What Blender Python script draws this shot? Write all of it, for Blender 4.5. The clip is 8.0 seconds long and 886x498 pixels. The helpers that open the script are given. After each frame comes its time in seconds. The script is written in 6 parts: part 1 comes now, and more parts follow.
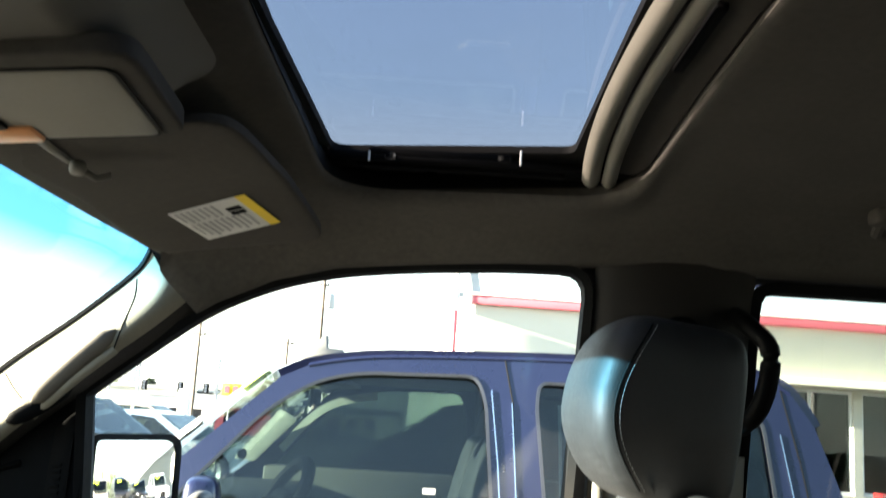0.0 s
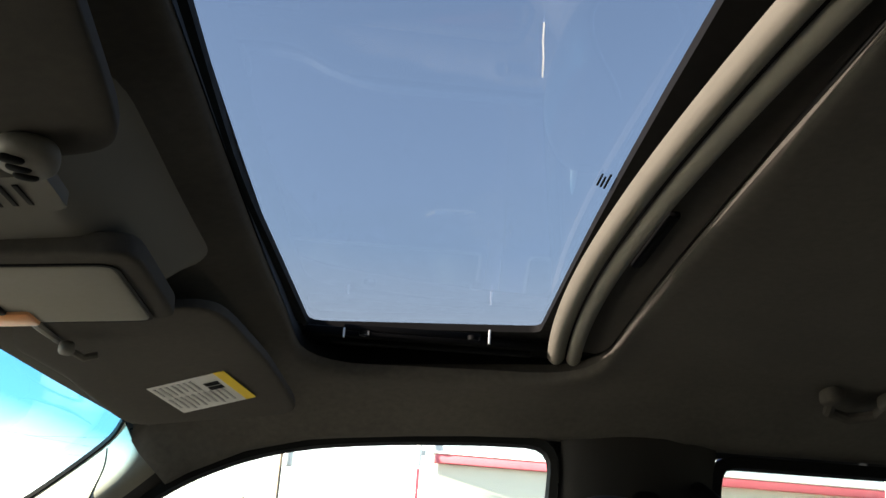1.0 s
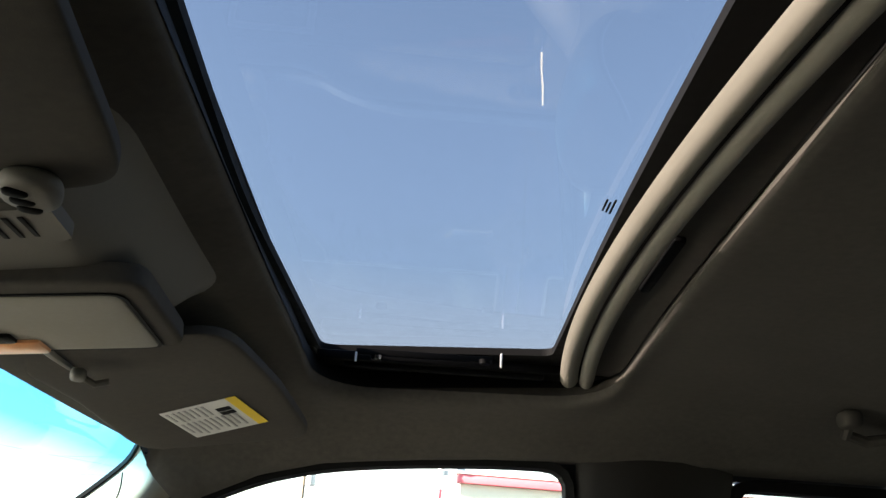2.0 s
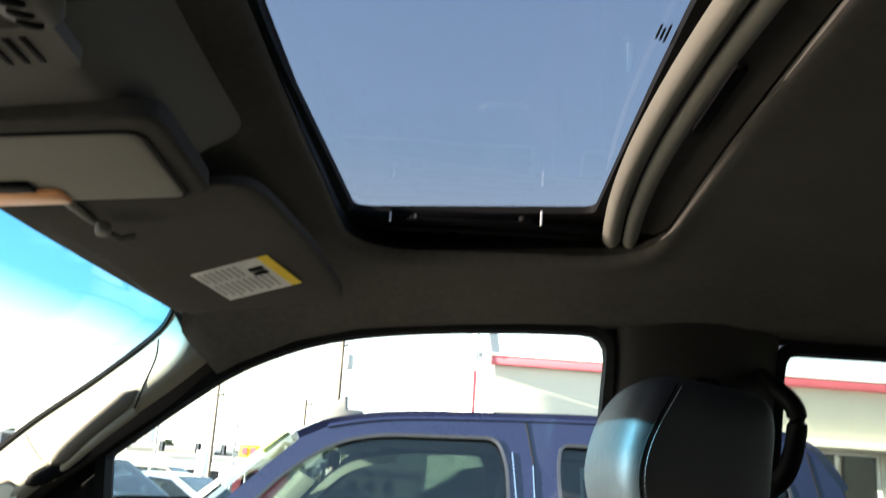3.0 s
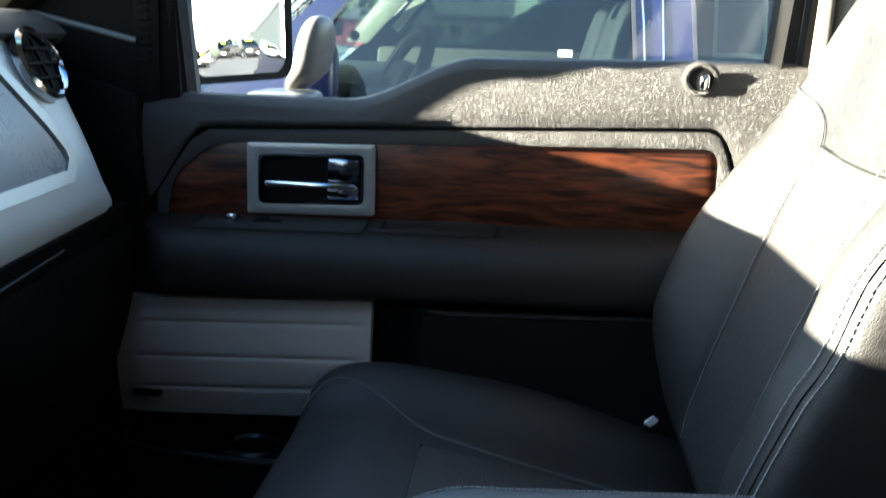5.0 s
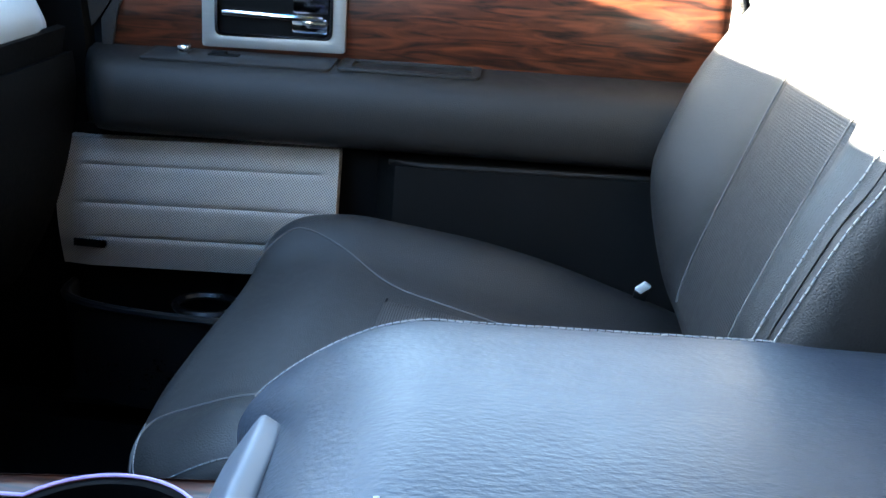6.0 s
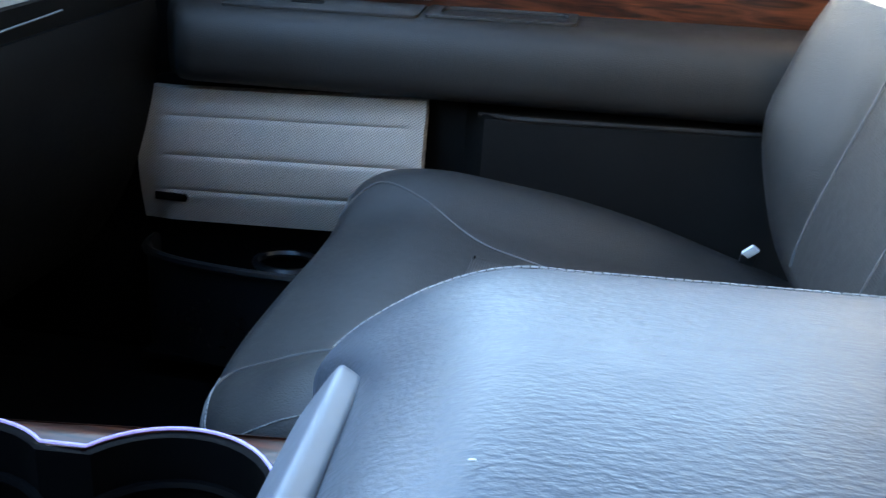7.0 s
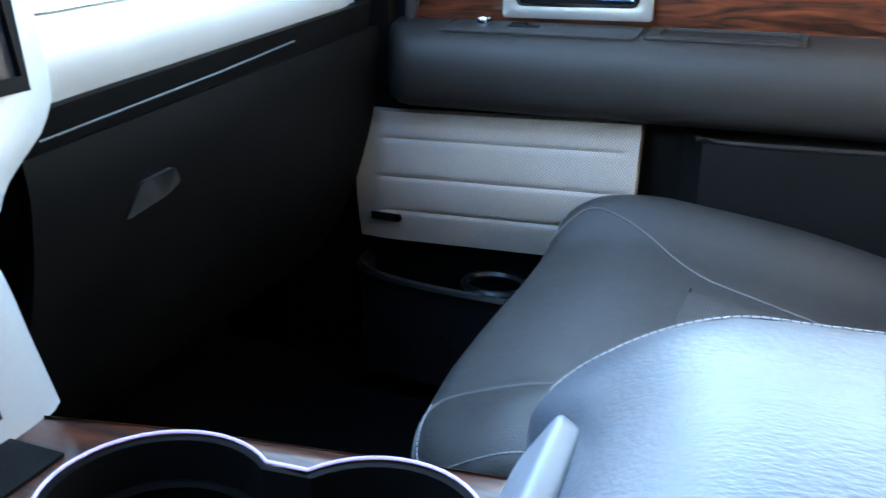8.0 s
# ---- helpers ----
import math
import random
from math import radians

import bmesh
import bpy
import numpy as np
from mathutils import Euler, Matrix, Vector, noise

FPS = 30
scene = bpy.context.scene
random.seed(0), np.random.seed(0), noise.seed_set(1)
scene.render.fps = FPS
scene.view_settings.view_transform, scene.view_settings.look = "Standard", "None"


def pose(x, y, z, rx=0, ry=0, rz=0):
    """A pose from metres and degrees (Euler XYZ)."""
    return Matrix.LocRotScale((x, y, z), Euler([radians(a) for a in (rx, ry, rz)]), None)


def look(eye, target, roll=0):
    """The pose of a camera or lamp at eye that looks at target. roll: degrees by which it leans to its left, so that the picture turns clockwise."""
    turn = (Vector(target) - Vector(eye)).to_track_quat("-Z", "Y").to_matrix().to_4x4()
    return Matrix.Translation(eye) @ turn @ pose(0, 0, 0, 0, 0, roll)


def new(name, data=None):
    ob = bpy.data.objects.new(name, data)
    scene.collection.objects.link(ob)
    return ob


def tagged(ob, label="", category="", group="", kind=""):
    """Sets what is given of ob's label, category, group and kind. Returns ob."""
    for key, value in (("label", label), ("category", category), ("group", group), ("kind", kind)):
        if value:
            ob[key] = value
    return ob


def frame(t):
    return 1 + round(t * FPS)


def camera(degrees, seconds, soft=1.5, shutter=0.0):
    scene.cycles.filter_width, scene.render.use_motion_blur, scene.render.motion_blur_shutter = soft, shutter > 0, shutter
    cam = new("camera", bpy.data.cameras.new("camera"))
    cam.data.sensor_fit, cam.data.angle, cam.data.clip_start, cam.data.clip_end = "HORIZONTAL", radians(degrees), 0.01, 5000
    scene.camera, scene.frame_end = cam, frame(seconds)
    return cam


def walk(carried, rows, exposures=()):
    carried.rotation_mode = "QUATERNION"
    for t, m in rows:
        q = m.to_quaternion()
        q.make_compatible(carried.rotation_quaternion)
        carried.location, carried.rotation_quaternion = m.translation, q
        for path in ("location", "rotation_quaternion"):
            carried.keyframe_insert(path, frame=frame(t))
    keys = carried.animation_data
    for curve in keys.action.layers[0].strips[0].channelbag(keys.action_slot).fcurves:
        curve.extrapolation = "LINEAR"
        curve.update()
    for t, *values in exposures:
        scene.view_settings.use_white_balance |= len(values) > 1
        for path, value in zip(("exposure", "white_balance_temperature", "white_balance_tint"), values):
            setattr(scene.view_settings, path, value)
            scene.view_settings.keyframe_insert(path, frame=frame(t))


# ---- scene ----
cam = camera(50.1, 8.0, soft=1.4, shutter=0.3)
PATH = [
    (0, (0.466, -0.089, 1.511), (0.474, 1.877, 1.878), 3.5),
    (0.5, (0.456, -0.130, 1.533), (0.486, 1.785, 2.1), 4.3),
    (1, (0.451, -0.153, 1.527), (0.514, 1.723, 2.21), 3.8),
    (1.2, (0.452, -0.158, 1.537), (0.515, 1.717, 2.234), 3.8),
    (2.3, (0.469, -0.158, 1.53), (0.467, 1.708, 2.249), 3.9),
    (2.5, (0.469, -0.147, 1.523), (0.466, 1.738, 2.192), 3.7),
    (3, (0.463, -0.09, 1.511), (0.424, 1.85, 1.999), 3.7),
    (3.5, (0.432, 0.008, 1.477), (0.376, 1.996, 1.69), 4.0),
    (4, (0.415, 0.111, 1.434), (0.336, 2.109, 1.405), 2.9),
    (4.5, (0.398, 0.179, 1.395), (0.281, 2.158, 1.13), 2.5),
    (5, (0.386, 0.238, 1.357), (0.221, 2.18, 0.906), 2.0),
    (5.2, (0.38, 0.259, 1.338), (0.239, 2.183, 0.809), 2.2),
    (6.3, (0.396, 0.363, 1.246), (0.265, 2.243, 0.575), 4.7),
    (6.5, (0.39, 0.373, 1.237), (0.234, 2.243, 0.545), 4.5),
    (7, (0.382, 0.388, 1.23), (0.099, 2.235, 0.517), 3.5),
    (7.5, (0.379, 0.399, 1.231), (-0.121, 2.194, 0.506), 1.5),
    (8, (0.37, 0.396, 1.241), (-0.322, 2.136, 0.537), 0.6),
]
EXPOSURES = [(0, 4.20, 7350, 8), (0.5, 3.55, 7350, 8), (1, 4.05, 7350, 8), (2.5, 4.32, 7300, 8), (3.1, 3.85, 7300, 8), (3.7, 2.58, 7100, 9), (4.2, 2.32, 7100, 9), (4.6, 3.11, 7100, 8), (5, 4.82, 7000, 8), (5.2, 5.55, 7000, 8), (6.3, 6.80, 6850, 10), (7.5, 7.16, 7150, 10), (8, 7.50, 7250, 9)]
walk(cam, [(t, look(eye, target, roll)) for t, eye, target, roll in PATH], EXPOSURES)

# ---- light ----
SUN_RAY = Vector((1.0, 0.125, -0.237)).normalized()
world = bpy.data.worlds.new("world")
scene.world = world
world.use_nodes = True
wn, wl = world.node_tree.nodes, world.node_tree.links
wn.clear()
w_out, w_bg, sky = wn.new("ShaderNodeOutputWorld"), wn.new("ShaderNodeBackground"), wn.new("ShaderNodeTexSky")
sky.sky_type, sky.sun_disc = "NISHITA", False
sky.dust_density, sky.ozone_density = 0.3, 1.6
sky.sun_elevation, sky.sun_rotation = math.asin(-SUN_RAY.z), math.atan2(-SUN_RAY.x, -SUN_RAY.y)
w_bg.inputs["Strength"].default_value = 0.06
# broken cumulus near the horizon
w_co, w_map, w_noise, w_ramp = wn.new("ShaderNodeTexCoord"), wn.new("ShaderNodeMapping"), wn.new("ShaderNodeTexNoise"), wn.new("ShaderNodeValToRGB")
w_map.inputs["Scale"].default_value = (2.2, 2.2, 6.5)
w_noise.inputs["Scale"].default_value, w_noise.inputs["Detail"].default_value, w_noise.inputs["Roughness"].default_value = 1.7, 10, 0.6
w_ramp.color_ramp.elements[0].position, w_ramp.color_ramp.elements[1].position = 0.57, 0.66
w_sep, w_low, w_mul, w_mix = wn.new("ShaderNodeSeparateXYZ"), wn.new("ShaderNodeMapRange"), wn.new("ShaderNodeMath"), wn.new("ShaderNodeMixRGB")
w_low.inputs["From Min"].default_value, w_low.inputs["From Max"].default_value = 0.30, 0.13
w_mul.operation = "MULTIPLY"
w_mix.inputs["Color2"].default_value = (5.5, 5.6, 5.8, 1)
wl.new(w_co.outputs["Generated"], w_map.inputs["Vector"]), wl.new(w_map.outputs["Vector"], w_noise.inputs["Vector"])
wl.new(w_noise.outputs["Fac"], w_ramp.inputs["Fac"]), wl.new(w_co.outputs["Generated"], w_sep.inputs[0])
wl.new(w_sep.outputs["Z"], w_low.inputs["Value"]), wl.new(w_low.outputs["Result"], w_mul.inputs[0]), wl.new(w_ramp.outputs["Color"], w_mul.inputs[1])
wl.new(w_mul.outputs[0], w_mix.inputs["Fac"])
# pale haze low over the horizon
w_hz, w_hmix = wn.new("ShaderNodeMapRange"), wn.new("ShaderNodeMixRGB")
w_hz.inputs["From Min"].default_value, w_hz.inputs["From Max"].default_value = 0.34, 0.03
w_hz.inputs["To Max"].default_value = 0.8
w_hmix.inputs["Color2"].default_value = (3.2, 3.4, 3.45, 1)
wl.new(w_sep.outputs["Z"], w_hz.inputs["Value"]), wl.new(w_hz.outputs["Result"], w_hmix.inputs["Fac"]), wl.new(sky.outputs["Color"], w_hmix.inputs["Color1"])
wl.new(w_hmix.outputs["Color"], w_mix.inputs["Color1"])
wl.new(w_mix.outputs["Color"], w_bg.inputs["Color"]), wl.new(w_bg.outputs[0], w_out.inputs["Surface"])
sun_lamp = bpy.data.lights.new("sun", "SUN")
sun_lamp.energy, sun_lamp.angle, sun_lamp.color = 5.0, radians(0.55), (1.0, 0.93, 0.82)
sun = new("sun", sun_lamp)
sun.matrix_world = look((0, 0, 30), Vector((0, 0, 30)) + SUN_RAY)


# ---- materials ----
def surface(name, color, rough=0.5, metal=0.0, var=0.15, scale=6.0, bump=0.0, bscale=400.0, kind="noise", coat=0.0, stretch=(1, 1, 1), spec=0.5):
    """A painted, moulded or woven surface: colour varied at two scales, gloss varied, fine relief."""
    m = bpy.data.materials.new(name)
    m.use_nodes = True
    n, l = m.node_tree.nodes, m.node_tree.links
    b = n["Principled BSDF"]
    co, mp = n.new("ShaderNodeTexCoord"), n.new("ShaderNodeMapping")
    mp.inputs["Scale"].default_value = stretch
    l.new(co.outputs["Object"], mp.inputs["Vector"])
    big, small, add = n.new("ShaderNodeTexNoise"), n.new("ShaderNodeTexNoise"), n.new("ShaderNodeMath")
    big.inputs["Scale"].default_value, small.inputs["Scale"].default_value = scale, scale * 14
    big.inputs["Detail"].default_value, small.inputs["Detail"].default_value = 5, 4
    add.operation = "ADD"
    l.new(mp.outputs[0], big.inputs["Vector"]), l.new(mp.outputs[0], small.inputs["Vector"])
    l.new(big.outputs["Fac"], add.inputs[0]), l.new(small.outputs["Fac"], add.inputs[1])
    rng, mix = n.new("ShaderNodeMapRange"), n.new("ShaderNodeMixRGB")
    rng.inputs["From Min"].default_value, rng.inputs["From Max"].default_value = 0.65, 1.35
    l.new(add.outputs[0], rng.inputs["Value"]), l.new(rng.outputs[0], mix.inputs["Fac"])
    mix.inputs["Color1"].default_value = (*[c * (1 - var) for c in color], 1)
    mix.inputs["Color2"].default_value = (*[min(1, c * (1 + var)) for c in color], 1)
    l.new(mix.outputs[0], b.inputs["Base Color"])
    rr = n.new("ShaderNodeMapRange")
    rr.inputs["From Min"].default_value, rr.inputs["From Max"].default_value = 0.65, 1.35
    rr.inputs["To Min"].default_value, rr.inputs["To Max"].default_value = max(0.02, rough * 0.85), min(1, rough * 1.15)
    l.new(add.outputs[0], rr.inputs["Value"]), l.new(rr.outputs[0], b.inputs["Roughness"])
    b.inputs["Metallic"].default_value, b.inputs["Coat Weight"].default_value = metal, coat
    b.inputs["Specular IOR Level"].default_value = spec
    if bump:
        bp = n.new("ShaderNodeBump")
        bp.inputs["Strength"].default_value, bp.inputs["Distance"].default_value = bump, 0.4 / bscale
        if kind == "noise":
            t = n.new("ShaderNodeTexNoise")
            t.inputs["Scale"].default_value, t.inputs["Detail"].default_value = bscale, 3
            l.new(mp.outputs[0], t.inputs["Vector"]), l.new(t.outputs["Fac"], bp.inputs["Height"])
        else:
            t = n.new("ShaderNodeTexVoronoi")
            t.feature = "DISTANCE_TO_EDGE" if kind == "grain" else "F1"
            t.inputs["Scale"].default_value = bscale
            warp = n.new("ShaderNodeTexNoise")
            warp.inputs["Scale"].default_value = bscale * 0.35
            vm = n.new("ShaderNodeVectorMath")
            vm.operation = "MULTIPLY_ADD"
            vm.inputs[1].default_value = [1.2 / bscale] * 3
            l.new(mp.outputs[0], warp.inputs["Vector"]), l.new(warp.outputs["Color"], vm.inputs[0]), l.new(mp.outputs[0], vm.inputs[2])
            if kind == "mesh":
                t.inputs["Randomness"].default_value = 0.0
                mp.inputs["Rotation"].default_value = (0, radians(38) if stretch[1] == 0 else 0, 0)
                l.new(mp.outputs[0], t.inputs["Vector"])
                holes, hole = n.new("ShaderNodeMixRGB"), n.new("ShaderNodeMapRange")
                holes.inputs["Color2"].default_value = (*[c * 0.25 for c in color], 1)
                hole.inputs["From Min"].default_value, hole.inputs["From Max"].default_value = 0.38, 0.24
                l.new(t.outputs["Distance"], hole.inputs["Value"]), l.new(hole.outputs[0], holes.inputs["Fac"])
                l.new(mix.outputs[0], holes.inputs["Color1"]), l.new(holes.outputs[0], b.inputs["Base Color"])
            else:
                l.new(vm.outputs[0], t.inputs["Vector"])
            rmp = n.new("ShaderNodeMapRange")
            rmp.inputs["From Max"].default_value = 0.25 if kind == "grain" else 0.6
            l.new(t.outputs["Distance"], rmp.inputs["Value"]), l.new(rmp.outputs[0], bp.inputs["Height"])
        l.new(bp.outputs[0], b.inputs["Normal"])
    return m


def glass(name, tint, rough=0.0, band=None, shine=0.03):
    """A thin pane: tinted see-through with a Fresnel mirror on it. band: (z low, z high, tint) of a shade strip."""
    m = bpy.data.materials.new(name)
    m.use_nodes = True
    n, l = m.node_tree.nodes, m.node_tree.links
    n.clear()
    out, mix, tr, gl, lw, pw, fr = [n.new("ShaderNode" + k) for k in ("OutputMaterial", "MixShader", "BsdfTransparent", "BsdfGlossy", "LayerWeight", "Math", "Math")]
    lw.inputs["Blend"].default_value = 0.5
    pw.operation, fr.operation = "POWER", "MULTIPLY_ADD"
    pw.inputs[1].default_value, fr.inputs[1].default_value, fr.inputs[2].default_value = 4.5, 0.7, shine
    l.new(lw.outputs["Facing"], pw.inputs[0]), l.new(pw.outputs[0], fr.inputs[0])
    tr.inputs["Color"].default_value = (*tint, 1)
    gl.inputs["Roughness"].default_value = rough
    if band:
        co, sep, mr, mc = n.new("ShaderNodeTexCoord"), n.new("ShaderNodeSeparateXYZ"), n.new("ShaderNodeMapRange"), n.new("ShaderNodeMixRGB")
        mr.inputs["From Min"].default_value, mr.inputs["From Max"].default_value = band[0], band[1]
        mc.inputs["Color1"].default_value, mc.inputs["Color2"].default_value = (*tint, 1), (*band[2], 1)
        l.new(co.outputs["Object"], sep.inputs[0]), l.new(sep.outputs["Z"], mr.inputs["Value"]), l.new(mr.outputs[0], mc.inputs["Fac"])
        l.new(mc.outputs[0], tr.inputs["Color"])
    l.new(fr.outputs[0], mix.inputs["Fac"]), l.new(tr.outputs[0], mix.inputs[1]), l.new(gl.outputs[0], mix.inputs[2])
    l.new(mix.outputs[0], out.inputs["Surface"])
    return m


def burl(name, dark, light):
    """Glossy lacquered wood with long wavy figure along x."""
    m = surface(name, light, 0.34, coat=0.08, spec=0.3)
    n, l = m.node_tree.nodes, m.node_tree.links
    b = n["Principled BSDF"]
    co, mp, w, ramp = n.new("ShaderNodeTexCoord"), n.new("ShaderNodeMapping"), n.new("ShaderNodeTexNoise"), n.new("ShaderNodeValToRGB")
    mp.inputs["Scale"].default_value = (7, 60, 60)
    w.inputs["Scale"].default_value, w.inputs["Detail"].default_value, w.inputs["Distortion"].default_value = 1.6, 6, 1.4
    l.new(co.outputs["Object"], mp.inputs[0]), l.new(mp.outputs[0], w.inputs["Vector"]), l.new(w.outputs["Fac"], ramp.inputs["Fac"])
    ramp.color_ramp.elements[0].position, ramp.color_ramp.elements[1].position = 0.34, 0.74
    ramp.color_ramp.elements[0].color, ramp.color_ramp.elements[1].color = (*dark, 1), (*light, 1)
    l.new(ramp.outputs[0], b.inputs["Base Color"])
    return m


def glow(name, color, strength):
    m = surface(name, color, 0.4)
    b = m.node_tree.nodes["Principled BSDF"]
    b.inputs["Emission Color"].default_value, b.inputs["Emission Strength"].default_value = (*color, 1), strength
    return m


def glint_mark(name, color):
    """A thin pale streak that lets light through, painted in place of a glint."""
    m = surface(name, color, 0.8)
    n, l = m.node_tree.nodes, m.node_tree.links
    tl, ad = n.new("ShaderNodeBsdfTranslucent"), n.new("ShaderNodeMixShader")
    tl.inputs["Color"].default_value = (*color, 1)
    ad.inputs["Fac"].default_value = 0.7
    l.new(n["Principled BSDF"].outputs[0], ad.inputs[1]), l.new(tl.outputs[0], ad.inputs[2])
    l.new(ad.outputs[0], n["Material Output"].inputs["Surface"])
    return m


M_GLINT = glint_mark("painted_glint", (0.85, 0.86, 0.84))
M_LINER = surface("headliner_cloth", (0.067, 0.061, 0.053), 0.95, var=0.22, scale=7, bump=0.3, bscale=900, spec=0.15)
M_VISOR = surface("visor_cloth", (0.052, 0.047, 0.041), 0.95, var=0.22, scale=8, bump=0.3, bscale=900, spec=0.15)
M_TRIM = surface("beige_plastic", (0.19, 0.174, 0.145), 0.55, var=0.06, scale=12, bump=0.25, bscale=700)
M_PILLAR = surface("pillar_plastic", (0.19, 0.170, 0.128), 0.7, var=0.08, scale=12, bump=0.3, bscale=700, spec=0.25)
M_GLOSSBLACK = surface("glossy_black_plastic", (0.008, 0.008, 0.0085), 0.3, var=0.2, scale=14)
M_GRAIN = surface("grained_dark_plastic", (0.026, 0.0245, 0.0225), 0.5, var=0.2, scale=10, bump=0.85, bscale=520, kind="grain", spec=0.4)
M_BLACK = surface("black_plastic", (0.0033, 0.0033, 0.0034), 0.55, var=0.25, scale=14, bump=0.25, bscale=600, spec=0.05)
M_RUBBER = surface("black_rubber", (0.006, 0.006, 0.006), 0.75, var=0.2, spec=0.1)
M_CONSOLE = surface("console_plastic", (0.105, 0.097, 0.084), 0.65, var=0.12, scale=9, bump=0.25, bscale=700, spec=0.3)
M_BIN = surface("taupe_plastic", (0.155, 0.142, 0.115), 0.6, var=0.06, scale=12, bump=0.2, bscale=700)
M_LEATHER = surface("charcoal_leather", (0.0138, 0.0131, 0.0128), 0.54, var=0.3, scale=9, bump=0.22, bscale=480, kind="grain", spec=0.48)
M_PERF = surface("perforated_leather", (0.031, 0.0285, 0.027), 0.5, var=0.12, scale=7, bump=0.5, bscale=420, kind="mesh", stretch=(0, 1, 1))
M_PERFSEAT = surface("perforated_seat_leather", (0.031, 0.0285, 0.027), 0.5, var=0.12, scale=7, bump=0.5, bscale=420, kind="mesh", stretch=(1, 1, 0))
M_ARMGREY = surface("dark_mirror_plastic", (0.10, 0.10, 0.097), 0.4, var=0.1, scale=12, bump=0.15, bscale=500)
M_ARM = surface("dark_padded_vinyl", (0.0165, 0.0139, 0.0122), 0.5, var=0.18, scale=9, bump=0.28, bscale=600, kind="grain", spec=0.25)
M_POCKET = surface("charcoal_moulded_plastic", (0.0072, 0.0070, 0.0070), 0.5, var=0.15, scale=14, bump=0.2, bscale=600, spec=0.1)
M_GREY = surface("grey_moulded_plastic", (0.16, 0.16, 0.155), 0.5, var=0.1, scale=20, bump=0.2, bscale=500)
M_LID = surface("grained_lid_leather", (0.036, 0.044, 0.057), 0.43, var=0.12, scale=7, bump=0.5, bscale=380, kind="noise", stretch=(0.55, 1.15, 1), spec=0.62)
M_PIPE = surface("grey_piping", (0.075, 0.073, 0.072), 0.6, bump=0.3, bscale=900)
M_STITCH = surface("pale_thread", (0.28, 0.275, 0.27), 0.8, bump=0.4, bscale=900)
M_SILVER = surface("satin_silver", (0.42, 0.45, 0.465), 0.42, metal=0.25, var=0.04, scale=20)
M_BEZEL = surface("brushed_bezel", (0.33, 0.325, 0.31), 0.35, metal=0.7, var=0.06, scale=30, bump=0.15, bscale=900, stretch=(0.1, 1, 1))
M_CHROME = surface("chrome", (0.75, 0.76, 0.78), 0.09, metal=1.0, var=0.03)
M_SATIN = surface("satin_window_trim", (0.10, 0.10, 0.11), 0.35, metal=0.8, var=0.05)
M_DCHROME = surface("smoked_chrome", (0.25, 0.26, 0.3), 0.15, metal=1.0, var=0.05)
M_WOOD = burl("lacquered_wood", (0.007, 0.0026, 0.0018), (0.125, 0.031, 0.012))
M_GRILLE = surface("speaker_mesh", (0.50, 0.44, 0.385), 0.5, metal=0.2, var=0.06, scale=8, bump=0.6, bscale=380, kind="mesh", stretch=(1, 0, 1))
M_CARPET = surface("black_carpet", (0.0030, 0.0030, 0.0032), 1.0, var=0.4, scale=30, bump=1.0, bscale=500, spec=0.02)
M_PAPER = surface("label_paper", (0.58, 0.57, 0.54), 0.6, var=0.03)
M_INK = surface("label_ink", (0.33, 0.33, 0.32), 0.7)
M_YELLOW = surface("label_yellow", (0.75, 0.52, 0.03), 0.6, var=0.04)
M_AMBER = surface("amber_lens", (0.75, 0.33, 0.14), 0.35, var=0.1)
M_DIMGREY = surface("dim_grey_plastic", (0.013, 0.0135, 0.0145), 0.5, var=0.1, scale=20)
M_TAUPE = surface("dark_taupe_plastic", (0.085, 0.072, 0.055), 0.6, var=0.1, scale=12, bump=0.2, bscale=700)
M_PILLARDARK = surface("darkened_pillar_plastic", (0.015, 0.013, 0.011), 0.6, var=0.12, scale=12, bump=0.2, bscale=700, spec=0.2)
M_PEWTER = surface("pewter_latch", (0.15, 0.16, 0.18), 0.45, metal=0.3, var=0.05)
M_RING = glow("glowing_ring", (0.45, 0.40, 1.0), 0.0036)
M_PANEL = surface("blue_grey_panel", (0.10, 0.12, 0.15), 0.3, var=0.08, scale=10)
M_SCREEN = surface("dark_screen", (0.03, 0.035, 0.045), 0.15)
M_GLASS = glass("clear_side_glass", (0.93, 0.95, 0.95))
M_WSHIELD = glass("windshield_glass", (0.90, 0.94, 0.94), band=(1.62, 1.745, (0.08, 0.30, 0.52)))
M_ROOFGLASS = glass("tinted_roof_glass", (0.50, 0.49, 0.52))
M_PRIVACY = glass("tinted_truck_glass", (0.50, 0.56, 0.55), shine=0.045)
M_FARGLASS = glass("dark_truck_glass", (0.20, 0.25, 0.245))
M_REARGLASS = glass("privacy_rear_glass", (0.62, 0.66, 0.66))
# for unseen panes, darkened in place of the driver blocking the light
M_DIMGLASS = glass("light_cutting_glass", (0.08, 0.085, 0.085))
M_BRIGHTTRIM = surface("brightened_pale_trim", (0.50, 0.48, 0.38), 0.6, var=0.06, scale=12, bump=0.2, bscale=600)
M_TRUCKSHIELD = glass("truck_windshield_glass", (0.34, 0.42, 0.42), shine=0.14)
M_MIRROR = surface("mirror_silver", (0.60, 0.62, 0.64), 0.02, metal=1.0, var=0.0)
M_NAVY = surface("navy_car_paint", (0.0085, 0.0118, 0.043), 0.3, metal=0.1, var=0.06, scale=3, coat=0.6)
M_GRAPHITE = surface("graphite_car_paint", (0.035, 0.035, 0.038), 0.3, metal=0.2, coat=1.0, var=0.06)
